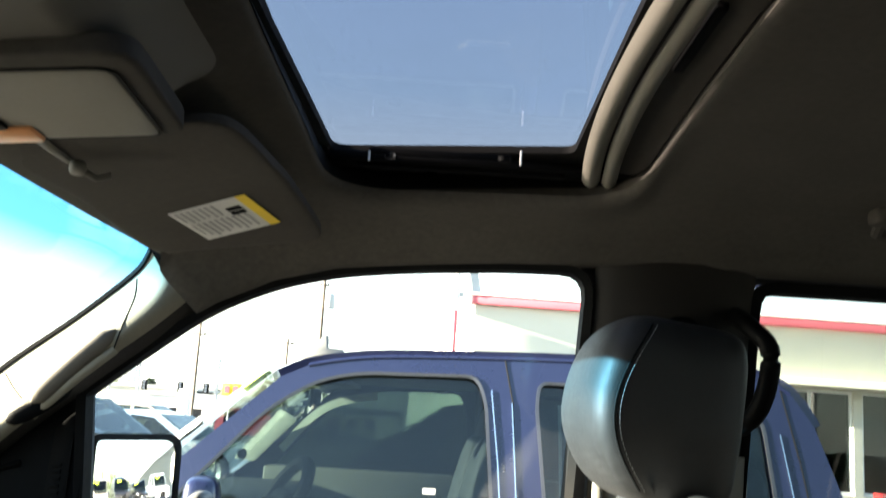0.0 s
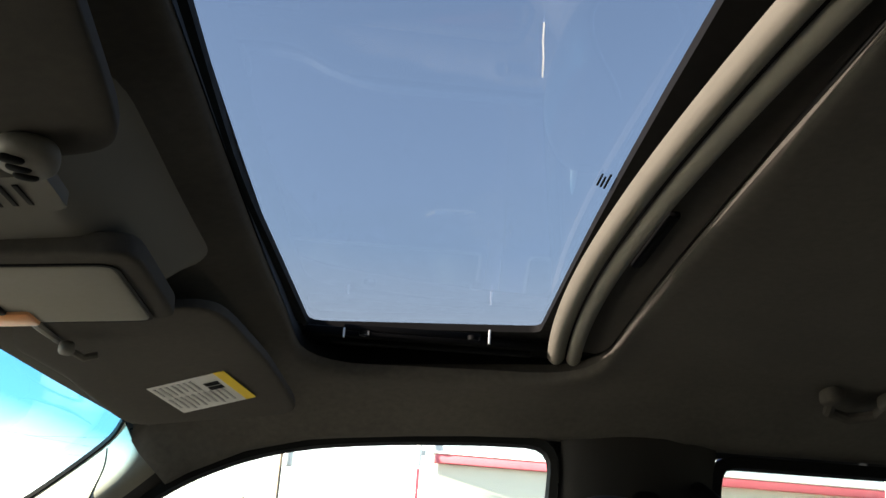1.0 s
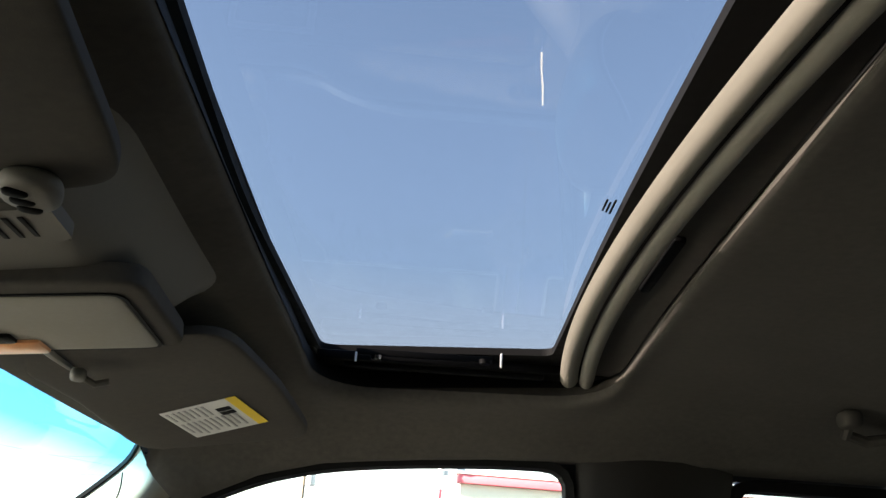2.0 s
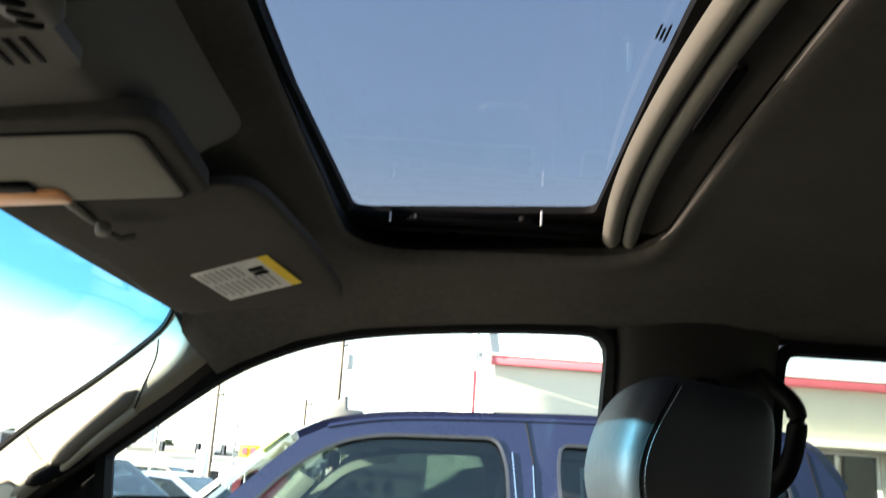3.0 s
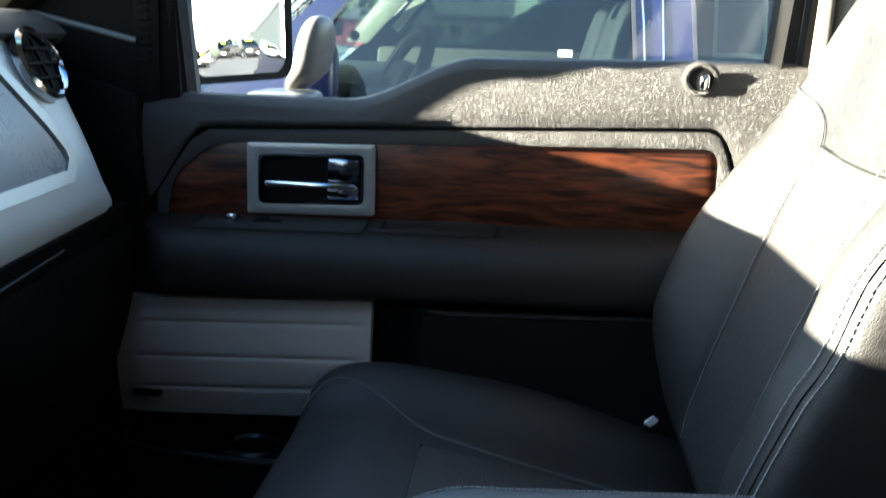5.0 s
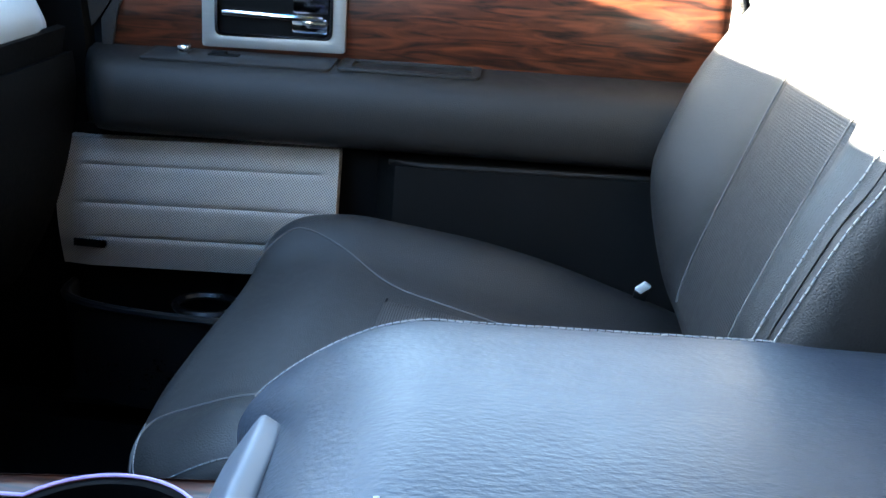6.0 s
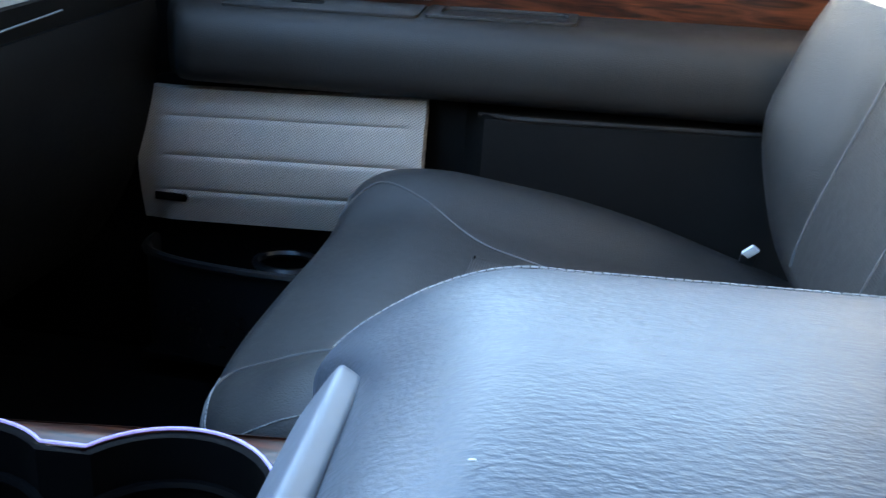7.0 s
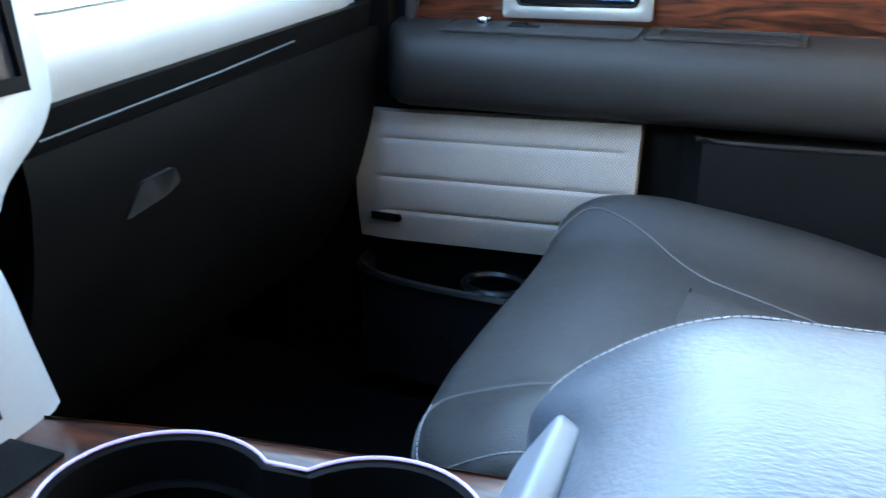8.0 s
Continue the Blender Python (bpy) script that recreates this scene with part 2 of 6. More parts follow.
M_ASPHALT = surface("asphalt", (0.06, 0.06, 0.062), 0.9, var=0.3, scale=0.6, bump=0.6, bscale=80)
M_STUCCO = surface("cream_stucco", (0.62, 0.6, 0.5), 0.9, var=0.06, scale=0.8, bump=0.4, bscale=60)
M_RED = surface("red_fascia_paint", (0.52, 0.11, 0.14), 0.5, var=0.1, scale=1.5)
M_STEEL = surface("galvanised_steel", (0.4, 0.41, 0.42), 0.45, metal=0.6, var=0.1, scale=3)
M_POLE = surface("weathered_pole_wood", (0.12, 0.095, 0.075), 0.9, var=0.3, scale=2, bump=0.6, bscale=40, stretch=(1, 1, 0.1))
M_WIRE = surface("cable_black", (0.03, 0.03, 0.03), 0.7)
M_TYRE = surface("tyre_rubber", (0.02, 0.02, 0.02), 0.8, bump=0.3, bscale=90)
M_LAMP = surface("headlamp_lens", (0.7, 0.72, 0.74), 0.12, coat=1.0)
M_TAIL = surface("tail_lamp_red", (0.4, 0.02, 0.02), 0.2, coat=1.0)
M_LIME = surface("lime_sticker", (0.5, 0.75, 0.05), 0.6)
M_WHITE = surface("white_panel", (0.75, 0.75, 0.73), 0.6, var=0.05, scale=1)
M_LEAF = surface("dark_foliage", (0.05, 0.07, 0.03), 0.9, var=0.5, scale=2, bump=1.0, bscale=8)
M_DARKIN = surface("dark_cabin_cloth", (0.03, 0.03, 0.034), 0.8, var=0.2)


# ---- building blocks ----
def join(*parts):
    out = bmesh.new()
    for b in parts:
        me = bpy.data.meshes.new("tmp")
        b.to_mesh(me)
        b.free()
        out.from_mesh(me)
        bpy.data.meshes.remove(me)
    return out


def box(x0, x1, y0, y1, z0, z1, bev=0.0, seg=2):
    bm = bmesh.new()
    bmesh.ops.create_cube(bm, size=1)
    for v in bm.verts:
        v.co = ((x0 + x1) / 2 + v.co.x * (x1 - x0), (y0 + y1) / 2 + v.co.y * (y1 - y0), (z0 + z1) / 2 + v.co.z * (z1 - z0))
    if bev:
        bmesh.ops.bevel(bm, geom=bm.edges[:], offset=bev, segments=seg, profile=0.5, affect="EDGES", clamp_overlap=True)
    return bm


def spline(pts, n=24, closed=False):
    """Catmull-Rom through points of any dimension, n samples in all."""
    p = [np.array(q, float) for q in pts]
    k = len(p)
    spans = k if closed else k - 1
    out = []
    for i in range(n):
        s = i / (n if closed else n - 1) * spans
        j = min(int(s), spans - 1)
        f = s - j
        a, b, c, d = (p[(j + o) % k] if closed else p[min(max(j + o, 0), k - 1)] for o in (-1, 0, 1, 2))
        out.append(0.5 * (2 * b + (c - a) * f + (2 * a - 5 * b + 4 * c - d) * f * f + (3 * b - a - 3 * c + d) * f ** 3))
    return out


def rounded(pts, r, seg=4):
    """A closed 2-D outline with its corners rounded by r (a number, or one for each corner)."""
    out = []
    k = len(pts)
    for i in range(k):
        a, b, c = np.array(pts[i - 1], float), np.array(pts[i], float), np.array(pts[(i + 1) % k], float)
        rad = r[i] if isinstance(r, (list, tuple)) else r
        u, w = (a - b), (c - b)
        lu, lw = np.linalg.norm(u), np.linalg.norm(w)
        d = min(rad, lu * 0.49, lw * 0.49)
        if d < 1e-6:
            out.append(b)
            continue
        p, q = b + u / lu * d, b + w / lw * d
        for j in range(seg + 1):
            f = j / seg
            out.append((1 - f) ** 2 * p + 2 * f * (1 - f) * b + f * f * q)
    return out


def grid(f, nu, nv, thick=0.0, wrap=False):
    """A sheet P = f(u, v), u and v from 0 to 1; thick: metres to the sheet's back."""
    bm = bmesh.new()
    vs = [[bm.verts.new(f(i / nu, j / nv)) for j in range(nv + 1)] for i in range(nu if wrap else nu + 1)]
    for i in range(nu):
        for j in range(nv):
            a, b = vs[i], vs[(i + 1) % len(vs)]
            bm.faces.new((a[j], b[j], b[j + 1], a[j + 1]))
    bm.normal_update()
    if thick:
        # the sheet itself faces the cab's middle, its back lies behind it
        mid = Vector((0.45, 0.35, 1.35))
        if sum(fc.normal.dot(mid - fc.calc_center_median()) * fc.calc_area() for fc in bm.faces) < 0:
            bmesh.ops.reverse_faces(bm, faces=bm.faces[:])
            bm.normal_update()
        front = bm.faces[:]
        rim = [e for e in bm.edges if len(e.link_faces) == 1]
        back = {v: bm.verts.new(v.co - v.normal * abs(thick)) for v in bm.verts[:]}
        for fc in front:
            bm.faces.new([back[v] for v in reversed(fc.verts[:])])
        for e in rim:
            a, b = e.verts
            bm.faces.new((b, a, back[a], back[b]))
        bmesh.ops.recalc_face_normals(bm, faces=bm.faces[:])
    return bm


def plate(outer, holes=(), at=None, thick=0.02, plane="xz", base=0.0, bev=0.0):
    """A flat sheet with holes, cut in a plane and pushed to at(a, b) along the third axis, thick along it."""
    bm = bmesh.new()
    loops = []
    for ring in (outer, *holes):
        vs = [bm.verts.new((float(p[0]), 0, float(p[1]))) for p in ring]
        loops.append([bm.edges.new((vs[i], vs[(i + 1) % len(vs)])) for i in range(len(vs))])
    edges = [e for lp in loops for e in lp]
    bmesh.ops.triangle_fill(bm, use_beauty=True, use_dissolve=False, edges=edges)
    if not holes and bev == 0:
        bmesh.ops.dissolve_limit(bm, angle_limit=0.01, verts=bm.verts[:], edges=bm.edges[:])
    bm.normal_update()
    for f in bm.faces:
        if f.normal.y > 0:
            f.normal_flip()
    ext = bmesh.ops.extrude_face_region(bm, geom=bm.faces[:])
    for v in [g for g in ext["geom"] if isinstance(g, bmesh.types.BMVert)]:
        v.co.y += thick
    bmesh.ops.recalc_face_normals(bm, faces=bm.faces[:])
    for v in bm.verts:
        a, d, b = v.co
        d += at(a, b) if at else base
        v.co = {"xz": (a, d, b), "yz": (d, a, b), "xy": (a, b, d)}[plane]
    if bev:
        sharp = [e for e in bm.edges if len(e.link_faces) == 2 and e.calc_face_angle(0) > 0.9]
        bmesh.ops.bevel(bm, geom=sharp, offset=bev, segments=2, profile=0.5, affect="EDGES", clamp_overlap=True)
    return bm


def frames_along(pts, closed):
    p = [Vector(q) for q in pts]
    k = len(p)
    tang = []
    for i in range(k):
        a, b = (p[(i - 1) % k], p[(i + 1) % k]) if closed else (p[max(i - 1, 0)], p[min(i + 1, k - 1)])
        tang.append((b - a).normalized())
    return p, tang


def sweep(pts, profile, side=Vector((0, 1, 0)), closed=False, scale=None):
    """Sweeps a closed profile [(a, b)] along points: b along `side`, a across both."""
    p, tang = frames_along(pts, closed)
    bm = bmesh.new()
    rings = []
    for i, (q, t) in enumerate(zip(p, tang)):
        s = (side - t * side.dot(t)).normalized()
        c = t.cross(s)
        k = scale(i / max(1, len(p) - 1)) if scale else 1.0
        rings.append([bm.verts.new(q + c * a * k + s * b * k) for a, b in profile])
    m = len(profile)
    for i in range(len(rings) if closed else len(rings) - 1):
        a, b = rings[i], rings[(i + 1) % len(rings)]
        for j in range(m):
            bm.faces.new((a[j], a[(j + 1) % m], b[(j + 1) % m], b[j]))
    if not closed:
        bm.faces.new(rings[0]), bm.faces.new(rings[-1][::-1])
    bmesh.ops.recalc_face_normals(bm, faces=bm.faces[:])
    return bm


def disc(r, n=8, squash=1.0):
    return [(r * math.cos(2 * math.pi * i / n), r * squash * math.sin(2 * math.pi * i / n)) for i in range(n)]


def tube(pts, r, n=8, closed=False, squash=1.0, side=None, scale=None):
    p = [Vector(q) for q in pts]
    if side is None:
        d = (p[len(p) // 2] - p[0]).normalized()
        side = Vector((0, 0, 1)) if abs(d.z) < 0.8 else Vector((0, 1, 0))
    return sweep(p, disc(r, n, squash), side, closed, scale)


def lathe(profile, centre, axis="z", n=32):
    """Turns (radius, height) round an axis through centre."""
    c = Vector(centre)

    def f(u, v):
        k = v * (len(profile) - 1)
        r, h = profile[round(k)]
        a, b = r * math.cos(2 * math.pi * u), r * math.sin(2 * math.pi * u)
        return c + Vector({"z": (a, b, h), "y": (a, h, b), "x": (h, a, b)}[axis])
    bm = grid(f, n, len(profile) - 1, wrap=True)
    bmesh.ops.remove_doubles(bm, verts=bm.verts[:], dist=1e-6)
    bmesh.ops.recalc_face_normals(bm, faces=bm.faces[:])
    return bm


def pad(half, n=5.0, cuts=14, shape=None):
    """A rounded cushion block: a cube's grid drawn onto a super-ellipsoid; shape(p, q) bends it (p the point, q in -1 to 1)."""
    bm = bmesh.new()
    bmesh.ops.create_cube(bm, size=2)
    bmesh.ops.subdivide_edges(bm, edges=bm.edges[:], cuts=cuts, use_grid_fill=True)
    for v in bm.verts:
        q = v.co.copy()
        q = Vector([math.copysign(1 - (1 - abs(c)) ** 1.25, c) for c in q])
        k = sum(abs(c) ** n for c in q) ** (1 / n)
        q = q / k if k else q
        p = Vector((q.x * half[0], q.y * half[1], q.z * half[2]))
        v.co = shape(p, q) if shape else p
    return bm


def moved(bm, m):
    bm.transform(m)
    return bm


def mesh_object(name, bm, material, crease=38):
    me = bpy.data.meshes.new(name)
    bm.normal_update()
    bm.to_mesh(me)
    bm.free()
    me.materials.append(material)
    me.polygons.foreach_set("use_smooth", [True] * len(me.polygons))
    me.set_sharp_from_angle(angle=radians(crease))
    return new(name, me)


def part(name, bm, material, parent, label=""):
    """One mesh under a thing or a part."""
    ob = mesh_object(name, bm, material)
    ob.parent = parent
    ob.matrix_parent_inverse = parent.matrix_world.inverted()
    return tagged(ob, label)


def thing(name, at, label, category, group="", kind=""):
    """The empty at the base of a thing that has parts."""
    ob = new(name)
    ob.location = at
    ob.empty_display_size = 0.1
    ob.matrix_world = Matrix.Translation(at)
    return tagged(ob, label, category, group, kind)


def single(name, bm, material, label, category, group="", kind=""):
    return tagged(mesh_object(name, bm, material), label, category, group, kind)


def smooth(a, b, x):
    t = min(1.0, max(0.0, (x - a) / (b - a)))
    return t * t * (3 - 2 * t)


def interp(x, pts):
    return float(np.interp(x, [p[0] for p in pts], [p[1] for p in pts]))


# ---- the cab: plan ----
YC = 0.62            # the middle of the cab
FLOOR = 0.62


def glass_y(z):
    """The passenger windows lean in towards the roof."""
    return 1.53 - 0.11 * (z - 1.27)


def mirror_y(y):
    return 2 * YC - y


def belt(x):
    return 1.256 + 0.061 * smooth(0.14, 0.32, x) + 0.007 * smooth(0.3, 0.7, x)


FRONT_WINDOW = rounded([(-0.083, 1.250), (0.14, 1.252), (0.20, 1.261), (0.245, 1.287), (0.30, 1.307), (0.36, 1.319), (0.692, 1.325), (0.705, 1.58),
                        (0.716, 1.776), (0.60, 1.775), (0.48, 1.768), (0.397, 1.761), (0.30, 1.749), (0.20, 1.724), (0.097, 1.677), (0.015, 1.617), (-0.098, 1.528)],
                       [0.01, 0.05, 0.03, 0.03, 0.03, 0.03, 0.004, 0.1, 0.045, 0.05, 0.05, 0.05, 0.05, 0.05, 0.05, 0.05, 0.006])
REAR_WINDOW = rounded([(0.965, 1.33), (0.978, 1.60), (0.985, 1.778), (1.75, 1.776), (1.85, 1.60), (1.88, 1.33)], [0.02, 0.1, 0.05, 0.09, 0.08, 0.03])
SIDE_TOP = [(-0.5, 1.30), (-0.1, 1.537), (0.03, 1.634), (0.1, 1.685), (0.2, 1.731), (0.3, 1.756), (0.4, 1.768), (0.5, 1.776), (0.6, 1.783), (0.75, 1.787), (1.7, 1.787), (2.1, 1.76)]


def roof_z(x, y):
    """The headliner's height: nearly flat, falling to the header and to the side rails."""
    mid = 1.868 - 0.108 * (1 - smooth(-0.02, 0.35, x)) - 0.02 * smooth(0.8, 2.1, x)
    a = min(1.0, max(0.0, (abs(y - YC) - 0.40) / 0.415))
    return mid + (interp(x, SIDE_TOP) - mid) * a ** (3 + 9 * (1 - smooth(0.02, 0.27, x)))


HOLE = rounded([(0.290, 0.05), (0.730, 0.05), (0.727, 0.75), (0.750, 1.262), (0.296, 1.272), (0.287, 0.75)], [0.07, 0.07, 0.5, 0.11, 0.10, 0.6], 6)
HOLE_MID = np.array((0.51, 0.66))
RIM = [(2.12, -0.234), (0.14, -0.243), (0.085, -0.12), (0.075, 0.4), (0.075, 0.9), (0.062, 1.25), (0.028, 1.395), (0.098, 1.487), (0.18, 1.483), (0.30, 1.476), (0.72, 1.474), (2.12, 1.474)]


def to_rim(p, rim):
    """Where the ray from the opening's middle through p meets the rim."""
    d = np.array(p) - HOLE_MID
    best = None
    for i in range(len(rim)):
        a, b = np.array(rim[i]), np.array(rim[(i + 1) % len(rim)])
        e = b - a
        den = d[0] * e[1] - d[1] * e[0]
        if abs(den) < 1e-9:
            continue
        w = a - HOLE_MID
        t, s = (w[0] * e[1] - w[1] * e[0]) / den, (w[0] * d[1] - w[1] * d[0]) / den
        if t > 0 and -1e-6 <= s <= 1 + 1e-6 and (best is None or t < best):
            best = t
    return HOLE_MID + d * best


def roof_sheet(hole, rim, height, lip):
    """A roof sheet round the sunroof's opening; lip: (outward share, rise) of the rings of the rolled edge, inmost first."""
    ang = [math.atan2(*(np.array(p) - HOLE_MID)[::-1]) for p in rim]
    ring = []
    for p, q in zip(hole, hole[1:] + hole[:1]):
        for k in range(3):
            ring.append(np.array(p) + (np.array(q) - np.array(p)) * k / 3)
    for a in ang:                       # so that the rim's corners are met
        ring.append(to_rim(HOLE_MID + np.array((math.cos(a), math.sin(a))), [tuple(h) for h in hole]))
    ring.sort(key=lambda p: math.atan2(*(p - HOLE_MID)[::-1]))
    outer = [to_rim(p, rim) for p in ring]
    steps = [k / 15 for k in range(16)]
    bm = bmesh.new()
    rows = []
    for p, o in zip(ring, outer):
        row = []
        d = (o - p) / np.linalg.norm(o - p)
        for out_m, rise in lip:
            q = p + d * out_m
            hang = 1.0 if rise > 0.002 else 1.0 + 1.6 * smooth(1.14, 1.26, p[1])
            row.append(bm.verts.new((q[0], q[1], height(*q) + rise * hang)))
        start = p + d * (lip[-1][0] if lip else 0)
        for s in steps[1 if lip else 0:]:
            q = start + (o - start) * s
            row.append(bm.verts.new((q[0], q[1], height(*q))))
        rows.append(row)
    for i in range(len(rows)):
        a, b = rows[i], rows[(i + 1) % len(rows)]
        for j in range(len(a) - 1):
            bm.faces.new((a[j], a[j + 1], b[j + 1], b[j]))
    bmesh.ops.remove_doubles(bm, verts=bm.verts[:], dist=1e-5)
    bmesh.ops.recalc_face_normals(bm, faces=bm.faces[:])
    return bm


# side rails that close the headliner against the cab sides
for flip in (False, True):
    rail = [(x, glass_y(z) - 0.002, z + 0.004) for x, z in SIDE_TOP[3:]]
    rail = [(x, mirror_y(y) if flip else y, z) for x, y, z in rail]
    s = -1 if flip else 1
    single("roof_rail", sweep(rail, [(0.0, 0.0), (0.06, 0.0), (0.06, 0.09 * s), (0.0, 0.09 * s)]), M_LINER, "taupe lined roof side rail", "roof rail", kind="structure")
# headliner and roof skin
liner = roof_sheet(HOLE, RIM, roof_z, [(0.018, 0.034), (0.004, 0.008), (0.0, 0.003), (0.002, -0.0005), (0.007, -0.0025), (0.016, -0.0035), (0.03, -0.003), (0.05, -0.0015), (0.08, 0.0)])
single("ceiling", liner, M_LINER, "taupe woven cloth headliner with a rolled sunroof opening", "headliner", kind="structure")
skin_hole = [(HOLE_MID + (np.array(p) - HOLE_MID) * 1.03) for p in HOLE]
skin_rim = [(2.2, -0.28), (0.11, -0.29), (0.0, -0.14), (-0.01, 0.4), (-0.01, 0.9), (0.0, 1.38), (0.11, 1.53), (0.3, 1.53), (0.72, 1.53), (2.2, 1.52)]
skin = roof_sheet(skin_hole, skin_rim, lambda x, y: roof_z(x, y) + 0.05 - 0.012 * smooth(0.5, 0.85, abs(y - YC)), [])
single("roof_panel", skin, M_GRAPHITE, "graphite painted steel roof skin over the cab", "roof", kind="structure")

# sunroof
def opening_seal():
    def f(u, v):
        p = np.array(HOLE[round(u * len(HOLE)) % len(HOLE)])
        d = p - HOLE_MID
        q = HOLE_MID + d * (1 + (0.016 * v - 0.002) / np.linalg.norm(d))
        return (q[0], q[1], roof_z(*p) + 0.003 + 0.012 * smooth(1.10, 1.24, p[1]) * smooth(0.40, 0.56, p[0]) * (1 - v) + 0.030 * v)
    return grid(f, len(HOLE), 2, wrap=True)


sunroof = thing("sunroof", (0.53, YC, 1.86), "closed tinted glass sunroof with a beige sliding shade drawn back", "sunroof")
part("pane", plate(rounded([(0.25, -0.03), (0.81, -0.03), (0.81, 1.35), (0.25, 1.35)], 0.06), plane="xy", base=1.908, thick=0.005), M_ROOFGLASS, sunroof, "blue-grey tinted roof glass")


def roof_ring(a, b, z0, z1):
    """A frame whose inner edges bow towards the front of the cab."""
    hole = [(a[0] + 0.016, a[1]), (b[0] + 0.003, a[1]), (b[0] - 0.004, 0.62), (b[0] + 0.008, b[1] - 0.066), (a[0] + 0.024, b[1]), (a[0] + 0.013, 1.0), (a[0] - 0.001, 0.70), (a[0] + 0.004, 0.47)]
    return plate(rounded([(0.25, -0.03), (0.81, -0.03), (0.81, 1.35), (0.25, 1.35)], 0.06),
                 [rounded(hole, [0.045, 0.045, 0.3, 0.018, 0.03, 0.15, 0.15, 0.15])], plane="xy", base=z0, thick=z1 - z0)


part("seal_frame", roof_ring((0.279, 0.06), (0.638, 1.250), 1.8955, 1.906), M_RUBBER, sunroof, "black rubber and enamel border of the pane")
part("side_rail", join(box(0.30, 0.745, 1.215, 1.265, 1.877, 1.891, 0.003), box(0.34, 0.64, 1.226, 1.240, 1.870, 1.880, 0.002), box(0.36, 0.56, 1.190, 1.197, 1.880, 1.889, 0.001)), M_BLACK, sunroof, "black guide rail along the opening's side")
for gx, gy, gh in ((0.359, 1.188, 0.014), (0.569, 1.166, 0.021)):
    part("rail_clip", box(gx, gx + 0.003, gy, gy + 0.004, 1.8685, 1.8685 + gh, 0.0008), M_WHITE, sunroof, "bright metal clip")
for gx in (0.392, 0.546):
    part("rail_screw", moved(lathe([(0, 0), (0.008, 0), (0.009, 0.006), (0, 0.006)], (gx, 1.164 - 0.12 * (gx - 0.392), 1.866), "z", 12), Matrix.Identity(4)), M_DCHROME if gx < 0.4 else M_BLACK, sunroof)


part("opening_seal", opening_seal(), M_RUBBER, sunroof, "black seal lining the opening")


def shade_edge(y, off):
    """The curved front edge of the sliding shade."""
    return 0.633 + (0.155 if y > 0.78 else 0.118) * (y - 0.78) ** 2 + off


def shade_band(y0, y1, off0, off1, crown, z):
    def f(u, v):
        y = y0 + (y1 - y0) * u
        x = shade_edge(y, off0 + (off1 - off0) * v)
        return (x if off1 < 0.1 else x + (0.80 - x) * v, y, z - crown * math.sin(math.pi * v) ** 0.7)
    return grid(f, 40, 8, thick=-0.006)


part("sunshade_lip", shade_band(0.07, 1.25, 0.0, 0.027, 0.011, 1.876), M_BIN, sunroof, "beige rolled front lip of the shade")
part("sunshade_bar", shade_band(0.07, 1.25, 0.029, 0.051, 0.008, 1.873), M_BIN, sunroof, "beige pull bar of the shade")
# darker visor cloth stands in for shade on the set-back panel
part("sunshade_panel", shade_band(0.07, 1.25, 0.051, 0.17, 0.002, 1.879), M_VISOR, sunroof, "cloth shade panel")
part("shade_grip", box(0.688, 0.700, 0.66, 0.81, 1.872, 1.880, 0.003), M_BLACK, sunroof, "dark finger recess")
part("glass_mark", join(*[box(0.622 + 0.004 * i, 0.6238 + 0.004 * i, 0.650 + 0.006 * (i % 2), 0.675 + 0.003 * i, 1.9055, 1.9068) for i in range(3)]), M_RUBBER, sunroof, "small black maker's print")

# pale translucent tube stands in for a glint on the roof glass
part("glass_glint", tube([(0.530, 0.412, 1.9062), (0.533, 0.436, 1.9062), (0.5365, 0.456, 1.9062), (0.540, 0.484, 1.9062)], 0.0007, 5), M_GLINT, sunroof, "fine pale streak painting a glint on the glass")

# overhead console
ohc = thing("overhead_console", (0.12, 0.55, 1.83), "beige overhead console with a lidded bin and slotted grille", "console")


def console_shell(u, v):
    x, y = 0.060 + 0.20 * u, 0.37 + 0.46 * v
    w = smooth(0, 0.22, v) * smooth(0, 0.16, 1 - v) * smooth(0.0, 0.45, 1 - u)
    top = roof_z(x, y) + 0.004
    return (x, y, top + (min(top, 1.771 + 0.14 * (x - 0.07)) - top) * w)


part("shell", grid(console_shell, 24, 30, thick=-0.004), M_CONSOLE, ohc)
BIN = pose(0.112, 0.697, 1.770, 0, -6, 2)
part("bin_rim", moved(pad((0.108, 0.103, 0.012), 10, 14), BIN @ pose(0, 0, 0.005)), M_VISOR, ohc, "dark-edged rim of the bin")
part("bin_gap", moved(plate(rounded([(-0.087, -0.082), (0.087, -0.082), (0.087, 0.098), (-0.087, 0.098)], 0.02), [rounded([(-0.0835, -0.0785), (0.0835, -0.0785), (0.0835, 0.0945), (-0.0835, 0.0945)], 0.018)], plane="xy", base=-0.0085, thick=0.006), BIN), M_RUBBER, ohc)
part("bin_lid", moved(pad((0.083, 0.086, 0.007), 18, 12), BIN @ pose(0, 0.008, -0.0025)), M_BIN, ohc, "beige hinged bin lid")
part("amber_lens", moved(box(-0.115, -0.025, 0.052, 0.094, -0.0135, -0.004, 0.004), BIN), M_AMBER, ohc, "sunlit amber lamp lens")
part("bin_slot", moved(box(-0.115, -0.045, 0.028, 0.054, -0.0135, -0.005, 0.003), BIN), M_BLACK, ohc)
